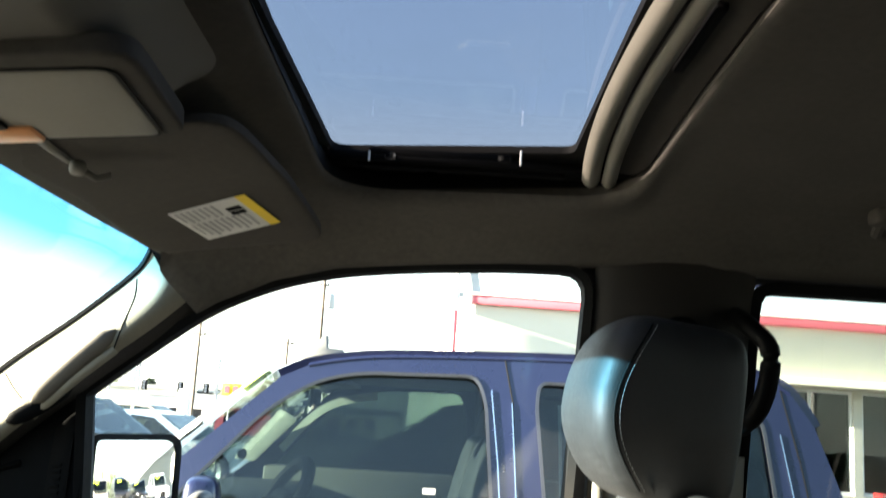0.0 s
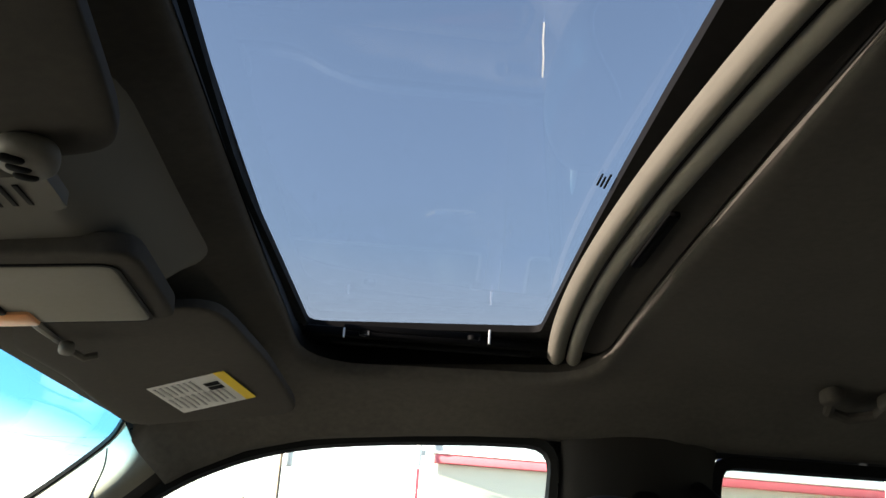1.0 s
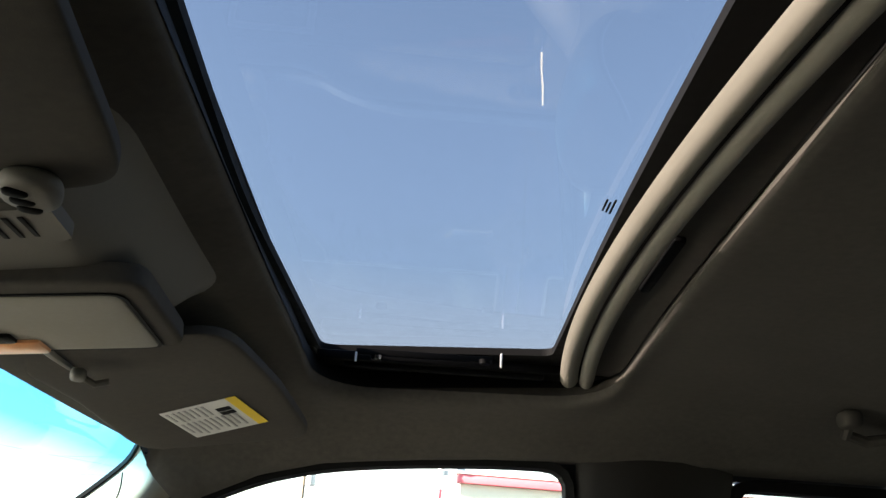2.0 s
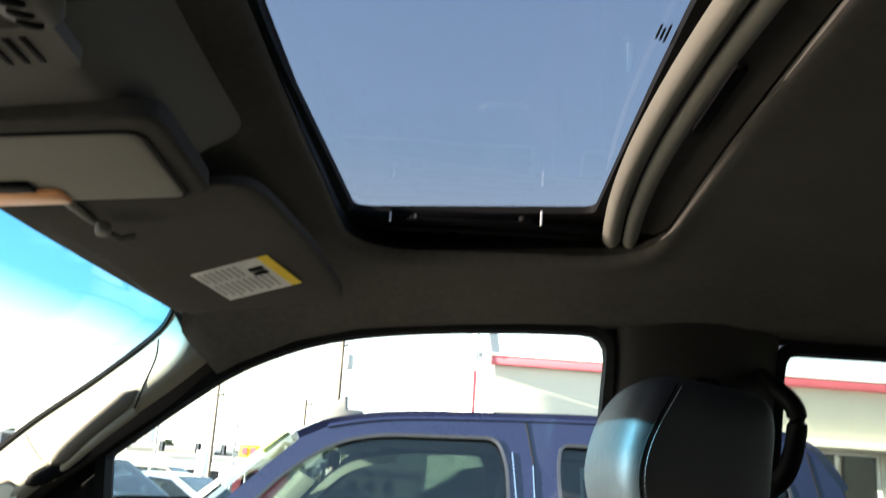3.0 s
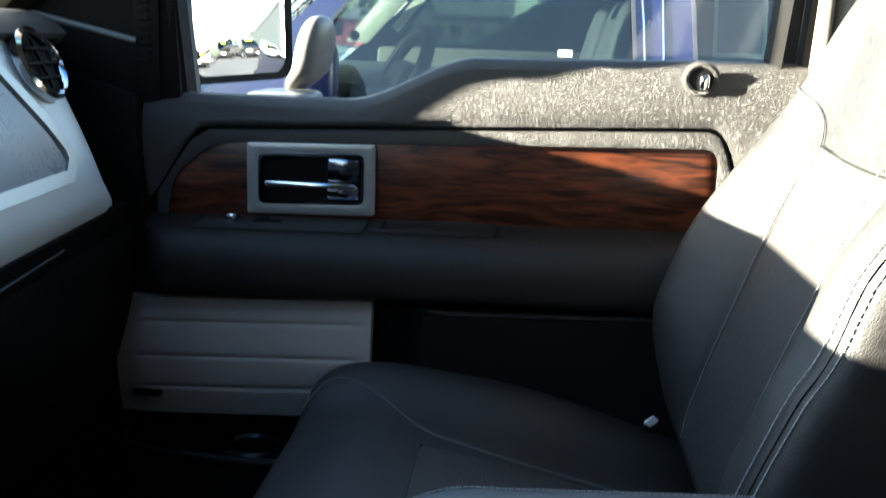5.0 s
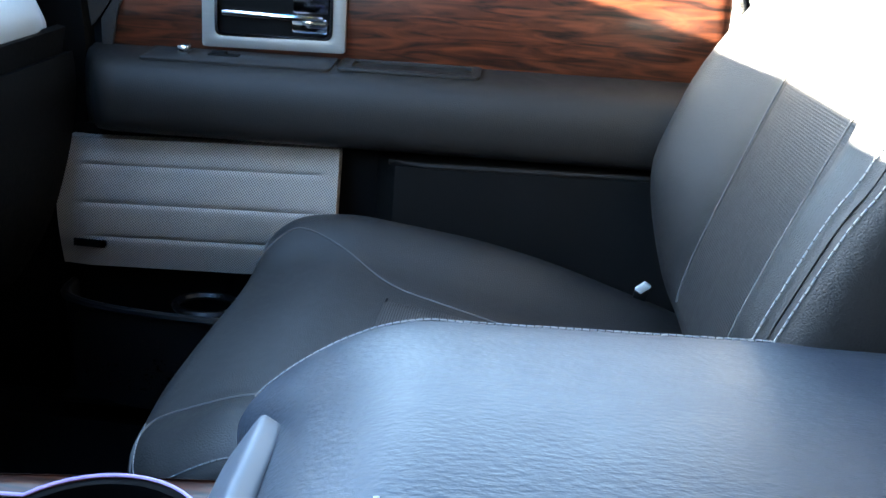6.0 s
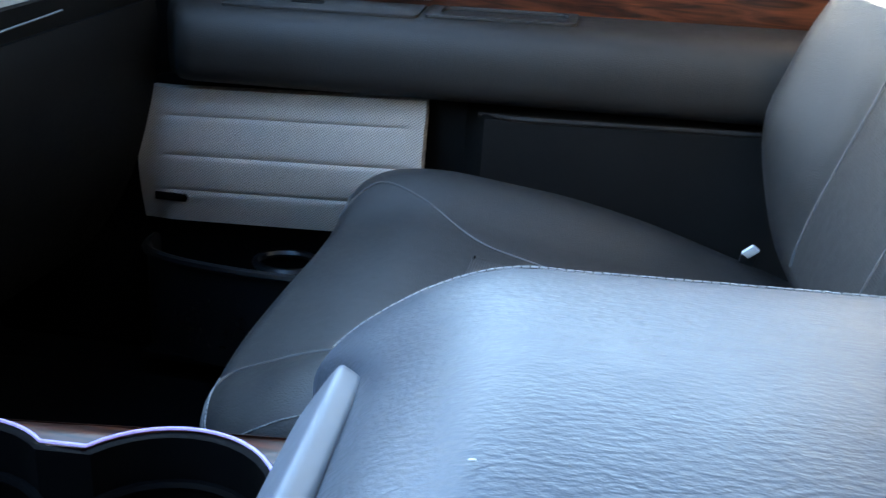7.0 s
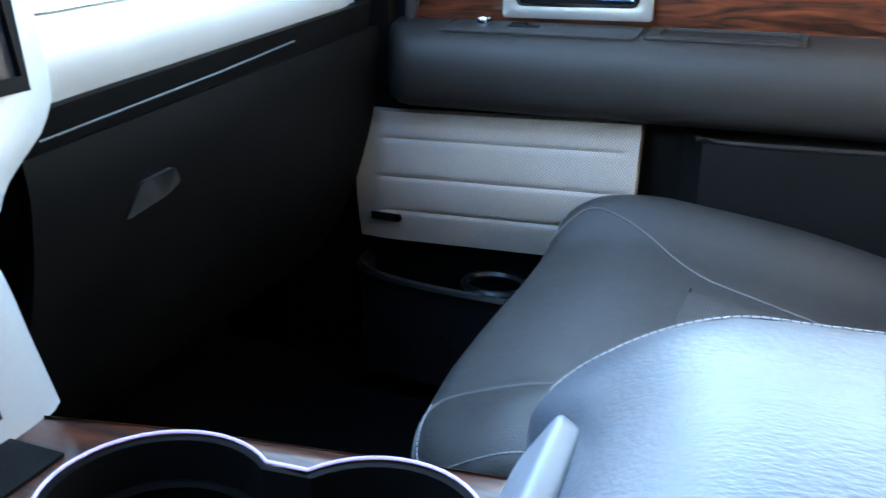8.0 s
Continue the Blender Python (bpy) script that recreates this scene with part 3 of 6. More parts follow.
part("grille", join(*[box(0.088 + 0.011 * i, 0.0925 + 0.011 * i, 0.476, 0.512, 1.7655 + 0.0018 * i, 1.7675 + 0.0018 * i, 0.0005) for i in range(8)]), M_RUBBER, ohc, "dark slots of the microphone grille")
part("grille_frame", plate(rounded([(0.06, 0.463), (0.192, 0.463), (0.190, 0.524), (0.06, 0.526)], 0.008), at=lambda a, b: 1.768 + 0.16 * (a - 0.10), plane="xy", thick=0.014, bev=0.003), M_CONSOLE, ohc, "slotted microphone grille plate")


# sun visors
def visor(name, y0, y1, label):
    v = thing(name, (0.05, (y0 + y1) / 2, 1.76), label, "sun visor", group="sun visors")

    def bend(p, q):
        x = 0.153 + p.x
        y = (y0 + y1) / 2 + p.y
        x += 0.027 * (q.y if name == "sun_visor" and y0 > 0.5 else -q.y)
        out = abs(y - 0.59) - 0.45
        return Vector((x, y, 1.780 + p.z + 0.15 * (x - 0.168) - (0.13 if out > 0 else 0.04) * out))
    part("flap", pad((0.125, (y1 - y0) / 2, 0.0075), 9, 22, bend), M_VISOR, v)
    return v, bend


pv, pbend = visor("sun_visor", 0.812, 1.262, "folded-up taupe cloth sun visor with a warning label")
dv, dbend = visor("sun_visor", 0.0, 0.452, "folded-up taupe cloth sun visor with a yellow warning label")


def visor_sheet(bend, half_y, xa, xb, ya, yb, lift, nu=6, nv=6):
    return grid(lambda u, v: bend(Vector((xa + (xb - xa) * u, ya + (yb - ya) * v, -0.0077 - lift)), Vector(((xa + (xb - xa) * u) / 0.132, (ya + (yb - ya) * v) / half_y, -1))), nu, nv, thick=0.0006)


# the warning label is skewed to fit the camera's view: its corner, its height and its length
LB, LB_UP, LB_ALONG = Vector((0.1165, 1.100)), Vector((0.105, -0.046)), Vector((0.029, 0.109))


def label_sheet(u0, u1, v0, v1, lift, nu=3, nv=3):
    def f(u, v):
        q = LB + LB_UP * (u0 + (u1 - u0) * u) + LB_ALONG * (v0 + (v1 - v0) * v)
        py = q.y - 1.037
        return pbend(Vector((q.x - 0.153 - 0.027 * py / 0.225, py, -0.0077 - lift)), Vector((0, py / 0.225, -1)))
    return grid(f, nu, nv, thick=0.0006)


lab = part("warning_label", label_sheet(0, 0.87, 0, 1, 0.0012, 6, 6), M_PAPER, pv, "white warning label with fine print")
part("label_stripe", label_sheet(0.87, 1.0, 0, 1, 0.0012), M_YELLOW, lab, "yellow warning stripe")
for i in range(10):
    u0 = 0.05 + 0.078 * i
    part("text_bar", label_sheet(u0, u0 + 0.03, 0.46, 0.80 + 0.14 * ((i * 7) % 5) / 5, 0.0022, 1, 4), M_INK, lab)
    if i < 7:
        part("text_bar", label_sheet(u0, u0 + 0.03, 0.06, 0.34 + 0.07 * ((i * 3) % 4) / 4, 0.0022, 1, 4), M_INK, lab)
for k in range(2):
    part("label_pictogram", label_sheet(0.64, 0.82, 0.22 + 0.13 * k, 0.32 + 0.13 * k, 0.0022, 2, 2), M_RUBBER, lab)
part("label_stripe", visor_sheet(dbend, 0.226, 0.030, 0.060, -0.02, 0.112, 0.0012), M_YELLOW, dv, "yellow warning stripe")
part("label_stripe", visor_sheet(dbend, 0.226, -0.03, 0.0, 0.13, 0.195, 0.0012), M_YELLOW, dv, "yellow warning stripe")
part("pivot_rod", tube([(0.068, 0.80, 1.764), (0.066, 0.84, 1.765), (0.068, 0.89, 1.765)], 0.005), M_TRIM, pv, "beige pivot rod")
part("clip", join(moved(pad((0.009, 0.016, 0.007), 3, 6), pose(0.084, 0.875, 1.753, 0, 0, 20)), tube([(0.086, 0.88, 1.752), (0.098, 0.892, 1.747), (0.112, 0.896, 1.752)], 0.0042)), M_CONSOLE, pv, "pale visor clip")
knob = part("clip", moved(pad((0.021, 0.027, 0.010), 2.6, 10), pose(0.193, 0.428, 1.781, 0, 0, 20)), M_CONSOLE, dv, "pale plastic clip with three dark holes")
for i in range(3):
    part("hole", moved(pad((0.0085, 0.0042, 0.003), 2.5, 4), pose(0.190, 0.413 + 0.0135 * i, 1.7715, 0, 0, 20)), M_RUBBER, knob)

# passenger A-pillar trim: lofted over the windshield edge, the ridge and the door edge; points slid along camera rays
# to fit its view
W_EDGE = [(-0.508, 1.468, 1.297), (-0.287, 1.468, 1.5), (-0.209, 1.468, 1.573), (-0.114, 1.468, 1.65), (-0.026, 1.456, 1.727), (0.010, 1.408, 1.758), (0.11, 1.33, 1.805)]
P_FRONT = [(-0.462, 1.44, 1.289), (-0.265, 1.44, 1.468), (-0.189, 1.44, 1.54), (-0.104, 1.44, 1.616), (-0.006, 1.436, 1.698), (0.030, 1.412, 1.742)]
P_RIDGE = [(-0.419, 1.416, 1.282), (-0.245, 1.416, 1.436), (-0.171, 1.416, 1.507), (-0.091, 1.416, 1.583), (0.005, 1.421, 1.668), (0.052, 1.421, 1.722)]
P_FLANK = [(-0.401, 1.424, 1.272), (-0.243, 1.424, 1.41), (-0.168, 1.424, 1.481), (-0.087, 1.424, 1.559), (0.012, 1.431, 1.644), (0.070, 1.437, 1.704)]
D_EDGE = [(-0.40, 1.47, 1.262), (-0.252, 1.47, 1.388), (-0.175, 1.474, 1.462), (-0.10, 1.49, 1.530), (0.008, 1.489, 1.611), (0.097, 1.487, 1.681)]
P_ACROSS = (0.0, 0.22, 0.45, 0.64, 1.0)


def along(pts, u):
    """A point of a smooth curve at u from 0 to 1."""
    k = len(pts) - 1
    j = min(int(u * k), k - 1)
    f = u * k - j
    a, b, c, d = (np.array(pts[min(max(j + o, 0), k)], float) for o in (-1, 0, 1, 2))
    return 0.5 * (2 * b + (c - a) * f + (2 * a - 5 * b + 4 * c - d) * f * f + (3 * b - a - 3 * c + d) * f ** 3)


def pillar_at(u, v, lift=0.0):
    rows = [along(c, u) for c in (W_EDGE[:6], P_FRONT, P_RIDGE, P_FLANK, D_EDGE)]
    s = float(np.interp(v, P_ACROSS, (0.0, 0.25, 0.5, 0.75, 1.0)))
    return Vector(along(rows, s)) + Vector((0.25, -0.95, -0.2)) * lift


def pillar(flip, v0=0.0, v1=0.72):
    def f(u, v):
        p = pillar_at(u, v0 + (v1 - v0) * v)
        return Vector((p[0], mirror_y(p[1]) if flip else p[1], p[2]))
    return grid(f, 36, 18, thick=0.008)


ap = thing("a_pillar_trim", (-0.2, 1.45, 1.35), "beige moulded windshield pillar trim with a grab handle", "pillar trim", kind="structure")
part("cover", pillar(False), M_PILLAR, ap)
# darker plastic paints in shade on the flank that faces away from light
part("flank", pillar(False, 0.72, 1.0), M_PILLARDARK, ap, "flank beside the door seal, its shade put into the colour")
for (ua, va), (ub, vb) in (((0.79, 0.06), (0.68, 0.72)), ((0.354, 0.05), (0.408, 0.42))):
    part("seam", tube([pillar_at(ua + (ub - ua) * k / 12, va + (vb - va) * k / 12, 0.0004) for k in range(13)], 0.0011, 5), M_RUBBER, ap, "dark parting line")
# half-sunk brown tube paints the shade behind the handle
part("handle_shade", tube([pillar_at(0.438 + 0.27 * k / 12, 0.54 - 0.09 * k / 12, 0.001) for k in range(13)], 0.0155, 14, squash=0.55, side=Vector((0.25, -0.95, -0.2)), scale=lambda q: max(0.15, (1 - abs(2 * q - 1) ** 6) ** 0.5)), M_TAUPE, ap, "dark brown tube standing in for shade behind the handle")
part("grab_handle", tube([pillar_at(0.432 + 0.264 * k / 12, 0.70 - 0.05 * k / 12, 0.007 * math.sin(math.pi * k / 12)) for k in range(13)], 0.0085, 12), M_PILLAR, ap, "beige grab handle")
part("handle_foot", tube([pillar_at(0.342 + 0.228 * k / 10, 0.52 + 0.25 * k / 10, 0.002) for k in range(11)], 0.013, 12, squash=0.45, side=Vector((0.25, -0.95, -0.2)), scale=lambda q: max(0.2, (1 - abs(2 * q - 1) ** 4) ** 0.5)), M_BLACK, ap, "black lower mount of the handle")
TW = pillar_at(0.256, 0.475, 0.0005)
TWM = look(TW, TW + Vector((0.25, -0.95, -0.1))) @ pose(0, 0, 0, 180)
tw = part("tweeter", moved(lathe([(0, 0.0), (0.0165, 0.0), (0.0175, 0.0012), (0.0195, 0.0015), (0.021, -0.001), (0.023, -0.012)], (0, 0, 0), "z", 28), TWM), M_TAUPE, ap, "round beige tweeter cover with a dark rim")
part("mesh", moved(lathe([(0, 0.0), (0.0168, 0.0), (0.0172, -0.001)], (0, 0, 0.0016), "z", 24), TWM), M_BRIGHTTRIM, tw, "fine beige mesh")
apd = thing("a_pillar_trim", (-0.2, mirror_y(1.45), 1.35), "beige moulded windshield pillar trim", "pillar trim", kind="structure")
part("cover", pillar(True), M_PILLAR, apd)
part("flank", pillar(True, 0.72, 1.0), M_PILLARDARK, apd, "flank beside the door seal, its shade put into the colour")


# windshield
def shield(u, v):
    y = mirror_y(1.50) + (1.50 - mirror_y(1.50)) * v
    k = max(0.0, 1 - ((y - YC) / 0.88) ** 2)
    e = spline(W_EDGE, 21)[round(u * 20)]
    return (e[0] - 0.006 - 0.14 * k * (1 - 0.75 * u), y, e[2] + 0.012 + 0.01 * k)


windshield = thing("window_1", (-0.4, YC, 1.33), "raked windshield with a blue shade band along its top", "windshield", kind="structure")
part("pane", grid(shield, 20, 24), M_WSHIELD, windshield)
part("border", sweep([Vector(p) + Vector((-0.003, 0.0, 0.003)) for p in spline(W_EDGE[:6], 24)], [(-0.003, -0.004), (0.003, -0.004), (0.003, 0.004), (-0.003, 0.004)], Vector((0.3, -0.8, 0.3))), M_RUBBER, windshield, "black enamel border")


def header_strip(u, v):
    y = mirror_y(1.395) + (1.395 - mirror_y(1.395)) * u
    k = 1 - ((y - YC) / 0.78) ** 2
    top = Vector((0.088, y, roof_z(0.088, y) + 0.002))
    low = Vector((0.026 - 0.030 * k, y, 1.752 + 0.002 * k))
    p = top.lerp(low, v)
    return (p.x, p.y, p.z - 0.006 * math.sin(math.pi * v))


single("header_trim", grid(header_strip, 30, 6, thick=-0.01), M_LINER, "taupe cloth header strip above the windshield", "header trim", kind="structure")

# ---- passenger door ----
door = thing("door_1", (0.3, 1.5, FLOOR), "closed front passenger door with dark grained trim and wood inlay", "car door", kind="structure")


def groove(x):
    """Height of the parting line round the inlay."""
    if x > 0.62:
        return 1.092 + 0.150 * math.sqrt(max(0.0, 1 - ((x - 0.62) / 0.047) ** 2)) if x < 0.667 else 1.05
    return 1.217 + 0.025 * (x + 0.05) / 0.67 - 0.11 * smooth(-0.045, -0.15, x)


def upper_panel(u, v):
    s = u * 1.0
    x = -0.135 + 0.88 * s
    top = belt(x)
    prof = [(1.534, 0.0), (1.524, 0.006), (1.508, 0.004), (1.494, -0.008), (1.486, -0.028), (1.484, -0.05), (1.4845, None), (1.485, None), (1.487, None), (1.4895, None)]
    low = groove(x) + 0.003
    k = round(v * 9)
    y, dz = prof[k]
    if dz is not None:
        z = max(top + dz, low + 0.002 * (9 - k))
    else:
        z = (top - 0.05) + (low - (top - 0.05)) * (k - 5) / 4
        z = min(z, max(top - 0.05, low + 0.002 * (9 - k)))
        if low > top - 0.05:
            z = low + 0.002 * (9 - k)
    return (x, y, z)


part("upper_panel", grid(upper_panel, 120, 9, thick=0.004), M_GRAIN, door, "dark grained upper trim")
ins = [(-0.118, 1.06)] + [(-0.118 + 0.738 * i / 30, groove(-0.118 + 0.738 * i / 30) - 0.003) for i in range(31)] + [(0.62 + 0.044 * math.sin(a), 1.09 + 0.149 * math.cos(a)) for a in (0.3, 0.6, 0.9, 1.2, 1.5)] + [(0.664, 1.06)]
wood = rounded([(-0.108, 1.077), (-0.095, 1.15), (-0.04, 1.198), (0.30, 1.209), (0.634, 1.218), (0.636, 1.09)], [0.005, 0.02, 0.03, 0.1, 0.022, 0.005])
part("inlay_surround", plate(ins, [wood], base=1.4885, thick=0.03, bev=0.001), M_GRAIN, door)
part("groove_backing", plate([(-0.130, 1.06)] + [(-0.130 + 0.75 * i / 30, groove(-0.130 + 0.75 * i / 30) + 0.012) for i in range(31)] + [(0.62 + 0.056 * math.sin(a), 1.09 + 0.163 * math.cos(a)) for a in (0.3, 0.6, 0.9, 1.2, 1.5)] + [(0.676, 1.06)], base=1.4955, thick=0.004), M_RUBBER, door)
part("wood_inlay", plate(wood, base=1.4925, thick=0.02, bev=0.0015), M_WOOD, door, "glossy red-brown wood inlay")
BZM = pose(0.007, 0, 0.010)
bz = part("handle_bezel", moved(plate(rounded([(0.003, 1.094), (0.178, 1.098), (0.178, 1.194), (0.003, 1.190)], 0.004), [rounded([(0.019, 1.108), (0.163, 1.112), (0.163, 1.181), (0.019, 1.177)], 0.01)], base=1.484, thick=0.022, bev=0.0015), BZM), M_BEZEL, door, "satin metal handle bezel")
part("inner_rim", moved(plate(rounded([(0.019, 1.108), (0.163, 1.112), (0.163, 1.181), (0.019, 1.177)], 0.01), [rounded([(0.0225, 1.1115), (0.1595, 1.1155), (0.1595, 1.1775), (0.0225, 1.1735)], 0.009)], base=1.482, thick=0.03), BZM), M_DCHROME, bz)
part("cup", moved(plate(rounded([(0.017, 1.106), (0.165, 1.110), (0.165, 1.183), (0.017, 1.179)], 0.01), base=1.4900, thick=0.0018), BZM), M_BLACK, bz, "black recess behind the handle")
lever = part("lever", moved(join(box(0.026, 0.152, 1.484, 1.500, 1.1315, 1.1395, 0.003), box(0.112, 0.157, 1.485, 1.508, 1.118, 1.137, 0.004)), BZM), M_CHROME, bz, "chrome pull lever")
part("lever_pad", moved(box(0.112, 0.158, 1.487, 1.510, 1.1405, 1.1735, 0.005), BZM), M_DCHROME, lever, "smoked chrome lock tab")


def arm(u, v):
    x = -0.128 + 0.88 * u
    prof = spline([(1.512, 1.098), (1.47, 1.094), (1.435, 1.090), (1.413, 1.081), (1.402, 1.062), (1.40, 1.036), (1.405, 1.013), (1.425, 1.002), (1.468, 0.999), (1.512, 0.998)], 28)
    y, z = prof[round(v * 27)]
    k = smooth(0, 0.045, u)
    y = 1.49 + (y - 1.49) * (0.35 + 0.65 * k) if y < 1.49 else y
    return (x, y, z + 0.012 * u)


part("armrest", grid(arm, 60, 27, thick=0.004), M_ARM, door, "padded dark vinyl armrest")
part("switch_plate", plate(rounded([(-0.05, 1.430), (0.178, 1.430), (0.178, 1.489), (-0.05, 1.489)], 0.008), at=lambda a, b: 1.0885 + 0.11 * (b - 1.425) + 0.012 * (a + 0.128) / 0.88, plane="xy", thick=0.0028, bev=0.0006), M_ARM, door, "dark switch panel")
part("lock_switch", join(box(-0.012, 0.002, 1.455, 1.476, 1.094, 1.107, 0.003)), M_CHROME, door, "small chrome lock switch")
part("window_switch", join(box(0.024, 0.062, 1.458, 1.474, 1.094, 1.0995, 0.002), box(0.028, 0.046, 1.461, 1.471, 1.098, 1.1025, 0.0015)), M_RUBBER, door, "black window switch")
part("pull_cup", plate(rounded([(0.184, 1.435), (0.352, 1.435), (0.352, 1.488), (0.184, 1.488)], 0.010), [rounded([(0.200, 1.446), (0.341, 1.446), (0.341, 1.480), (0.200, 1.480)], 0.010)], at=lambda a, b: 1.0893 + 0.11 * (b - 1.425) + 0.012 * (a + 0.128) / 0.88, plane="xy", thick=0.0028, bev=0.0008), M_ARM, door, "dark pull cup rim")
part("pull_cup_floor", box(0.200, 0.341, 1.446, 1.480, 1.088, 1.0975, 0.001), M_RUBBER, door)
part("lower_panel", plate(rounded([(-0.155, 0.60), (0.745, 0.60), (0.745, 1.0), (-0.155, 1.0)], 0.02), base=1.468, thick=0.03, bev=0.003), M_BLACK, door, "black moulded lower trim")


def grille_sheet(u, v):
    z = 0.822 + 0.166 * v
    x0 = -0.160 + 0.012 * smooth(0.7, 1.0, v) ** 2
    x = x0 + (0.192 - x0) * u
    y = 1.436 - 0.012 * math.sin(math.pi * min(1, v * 1.1)) + 0.006 * smooth(0.12, 0, u)
    z += 0.014 * u
    for c in (0.25, 0.52, 0.80):
        y += 0.0028 * math.exp(-((v - c) / 0.014) ** 2) * smooth(0.07, 0.12, u) * smooth(0.97, 0.93, u)
    return (x, y, z)


gr = part("speaker_grille", grid(grille_sheet, 40, 60, thick=0.02), M_GRILLE, door, "grey perforated speaker grille with three ribs")
part("badge", box(-0.138, -0.098, 1.4235, 1.4275, 0.852, 0.862, 0.001), M_BLACK, gr, "black maker's badge")
part("badge_stud", lathe([(0, -0.0025), (0.0045, -0.002), (0.005, 0.001)], (-0.0995, 1.424, 0.858), "y", 12), M_DCHROME, gr)


def pocket(u, v):
    x = 0.235 + 0.505 * u
    prof = [(1.468, 1.0), (1.442, 0.994), (1.432, 0.988), (1.430, 0.97), (1.432, 0.90), (1.428, 0.80), (1.43, 0.70), (1.46, 0.66)]
    y, z = prof[round(v * 7)]
    k = smooth(0.0, 0.05, u)
    return (x, 1.468 + (y - 1.468) * k, z + 0.014 * u)


# the lip's highlight is put in by a vinyl paler than the pocket
part("pocket_lip", tube([(0.252 + 0.486 * k / 12, 1.4335 + 0.012 * smooth(1, 0, k), 0.9905 + 0.014 * k / 12) for k in range(13)], 0.0042, 8), M_ARM, door, "rolled lip of the map pocket, paler to paint its highlight")
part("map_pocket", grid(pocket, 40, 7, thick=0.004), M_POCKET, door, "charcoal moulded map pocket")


def bin_wall(u, v):
    a = math.pi * u
    y = 1.466 - 0.085 * math.sin(a) ** 0.55
    x = 0.03 - 0.19 * math.cos(a)
    return (x, y, 0.655 + 0.125 * v + (0.006 if v == 1 else 0))


part("bottle_bin", grid(bin_wall, 32, 4, thick=0.006), M_GLOSSBLACK, door, "black bottle bin at the door's foot")
part("bin_lip", tube([bin_wall(i / 32, 1.0) for i in range(33)], 0.006, 8), M_GLOSSBLACK, door, "shiny rolled lip of the bin")
part("bin_floor", box(-0.15, 0.21, 1.39, 1.47, 0.65, 0.658), M_BLACK, door)
part("bottle_ring", tube([(0.03 + 0.04 * math.cos(t * math.pi / 12), 1.43 + 0.032 * math.sin(t * math.pi / 12), 0.786) for t in range(24)], 0.005, 6, closed=True), M_GLOSSBLACK, door, "round bottle ring in the bin")
lk = part("lock_cup", join(moved(lathe([(0.026, 0.004), (0.0235, -0.0004), (0.0205, -0.0016), (0.0170, -0.0004), (0.014, 0.012), (0, 0.014)], (0, 0, 0), "y", 26), Matrix.Translation((0.602, 1.4845, 1.306)) @ Matrix.Diagonal((0.95, 1, 0.9, 1)))), M_GRAIN, door, "moulded cup round the lock knob")
part("lock_knob", moved(pad((0.007, 0.007, 0.012), 2.5, 4), pose(0.606, 1.486, 1.303)), M_CHROME, lk, "shiny lock knob")
# flat black disc painted in for the shaded hole of the cup
part("lock_shadow", lathe([(0, 0), (0.0155, 0)], (0.602, 1.4845, 1.306), "y", 20), M_RUBBER, lk)

# window frame and pane
fw = [Vector((p[0], glass_y(p[1]), p[1])) for p in FRONT_WINDOW]
part("window_frame", sweep(fw, [(-0.011, -0.022), (0.002, -0.014), (0.003, 0.02), (-0.011, 0.02)], closed=True), M_RUBBER, door, "black rubber window frame")
part("pane", plate([(HOLE_P[0], HOLE_P[1]) for HOLE_P in FRONT_WINDOW], at=lambda a, b: glass_y(b) + 0.012, thick=0.004), M_GLASS, door, "clear side window")
sail = rounded([(-0.44, 1.235), (-0.34, 1.360), (-0.18, 1.500), (-0.098, 1.53), (-0.086, 1.255), (-0.135, 1.22)], 0.006)
part("sail_panel", plate(sail, at=lambda a, b: 1.50 + 0.17 * (a + 0.098), thick=0.02, bev=0.002), M_BLACK, door, "black trim corner ahead of the window")
# tubes added for sunlit streaks, the first in paler plastic, set by the view
part("sail_streak", tube([(x, 1.4985 + 0.17 * (x + 0.098), z) for x, z in ((-0.275, 1.361), (-0.20, 1.343), (-0.142, 1.329))], 0.0042, 8), M_ARMGREY, door, "paler tube painting a sunlit streak across the corner panel")
part("sail_streak", tube([(x, 1.4975 + 0.17 * (x + 0.098), z) for x, z in ((-0.276, 1.362), (-0.255, 1.380), (-0.215, 1.402), (-0.185, 1.413))], 0.0055, 8, scale=lambda q: 0.25 + 0.75 * q), M_BLACK, door, "tube added where a lit patch falls on the corner panel")
dem = part("demister_strip", plate(rounded([(-0.152, 1.25), (-0.112, 1.25), (-0.108, 1.50), (-0.140, 1.47)], 0.006), base=1.492, thick=0.012, bev=0.002), M_BLACK, door, "black strip with a slotted demister vent")
for i in range(11):
    part("slat", box(-0.138, -0.122, 1.4895, 1.494, 1.30 + 0.011 * i, 1.306 + 0.011 * i, 0.001), M_BLACK, dem)
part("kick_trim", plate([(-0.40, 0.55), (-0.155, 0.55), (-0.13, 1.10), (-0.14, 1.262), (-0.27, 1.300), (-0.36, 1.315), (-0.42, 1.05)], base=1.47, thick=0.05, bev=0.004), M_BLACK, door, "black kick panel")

# ---- wing mirror ----
mir = thing("wing_mirror", (0.06, 1.60, 1.28), "black folding door mirror with a bright sky reflection", "door mirror")
MC = Vector((-0.10, 1.80, 1.36))
EYE_MID = Vector((0.43, 0.05, 1.46))
VIEW = (EYE_MID - MC).normalized()
AIM = Vector((0.97, 0.24, 0.02)).normalized()
MN = (VIEW + AIM).normalized()
MX = Vector((0, 0, 1)).cross(MN).normalized()
MZ = MN.cross(MX)
MM = Matrix((MX, MZ, MN)).transposed().to_4x4()
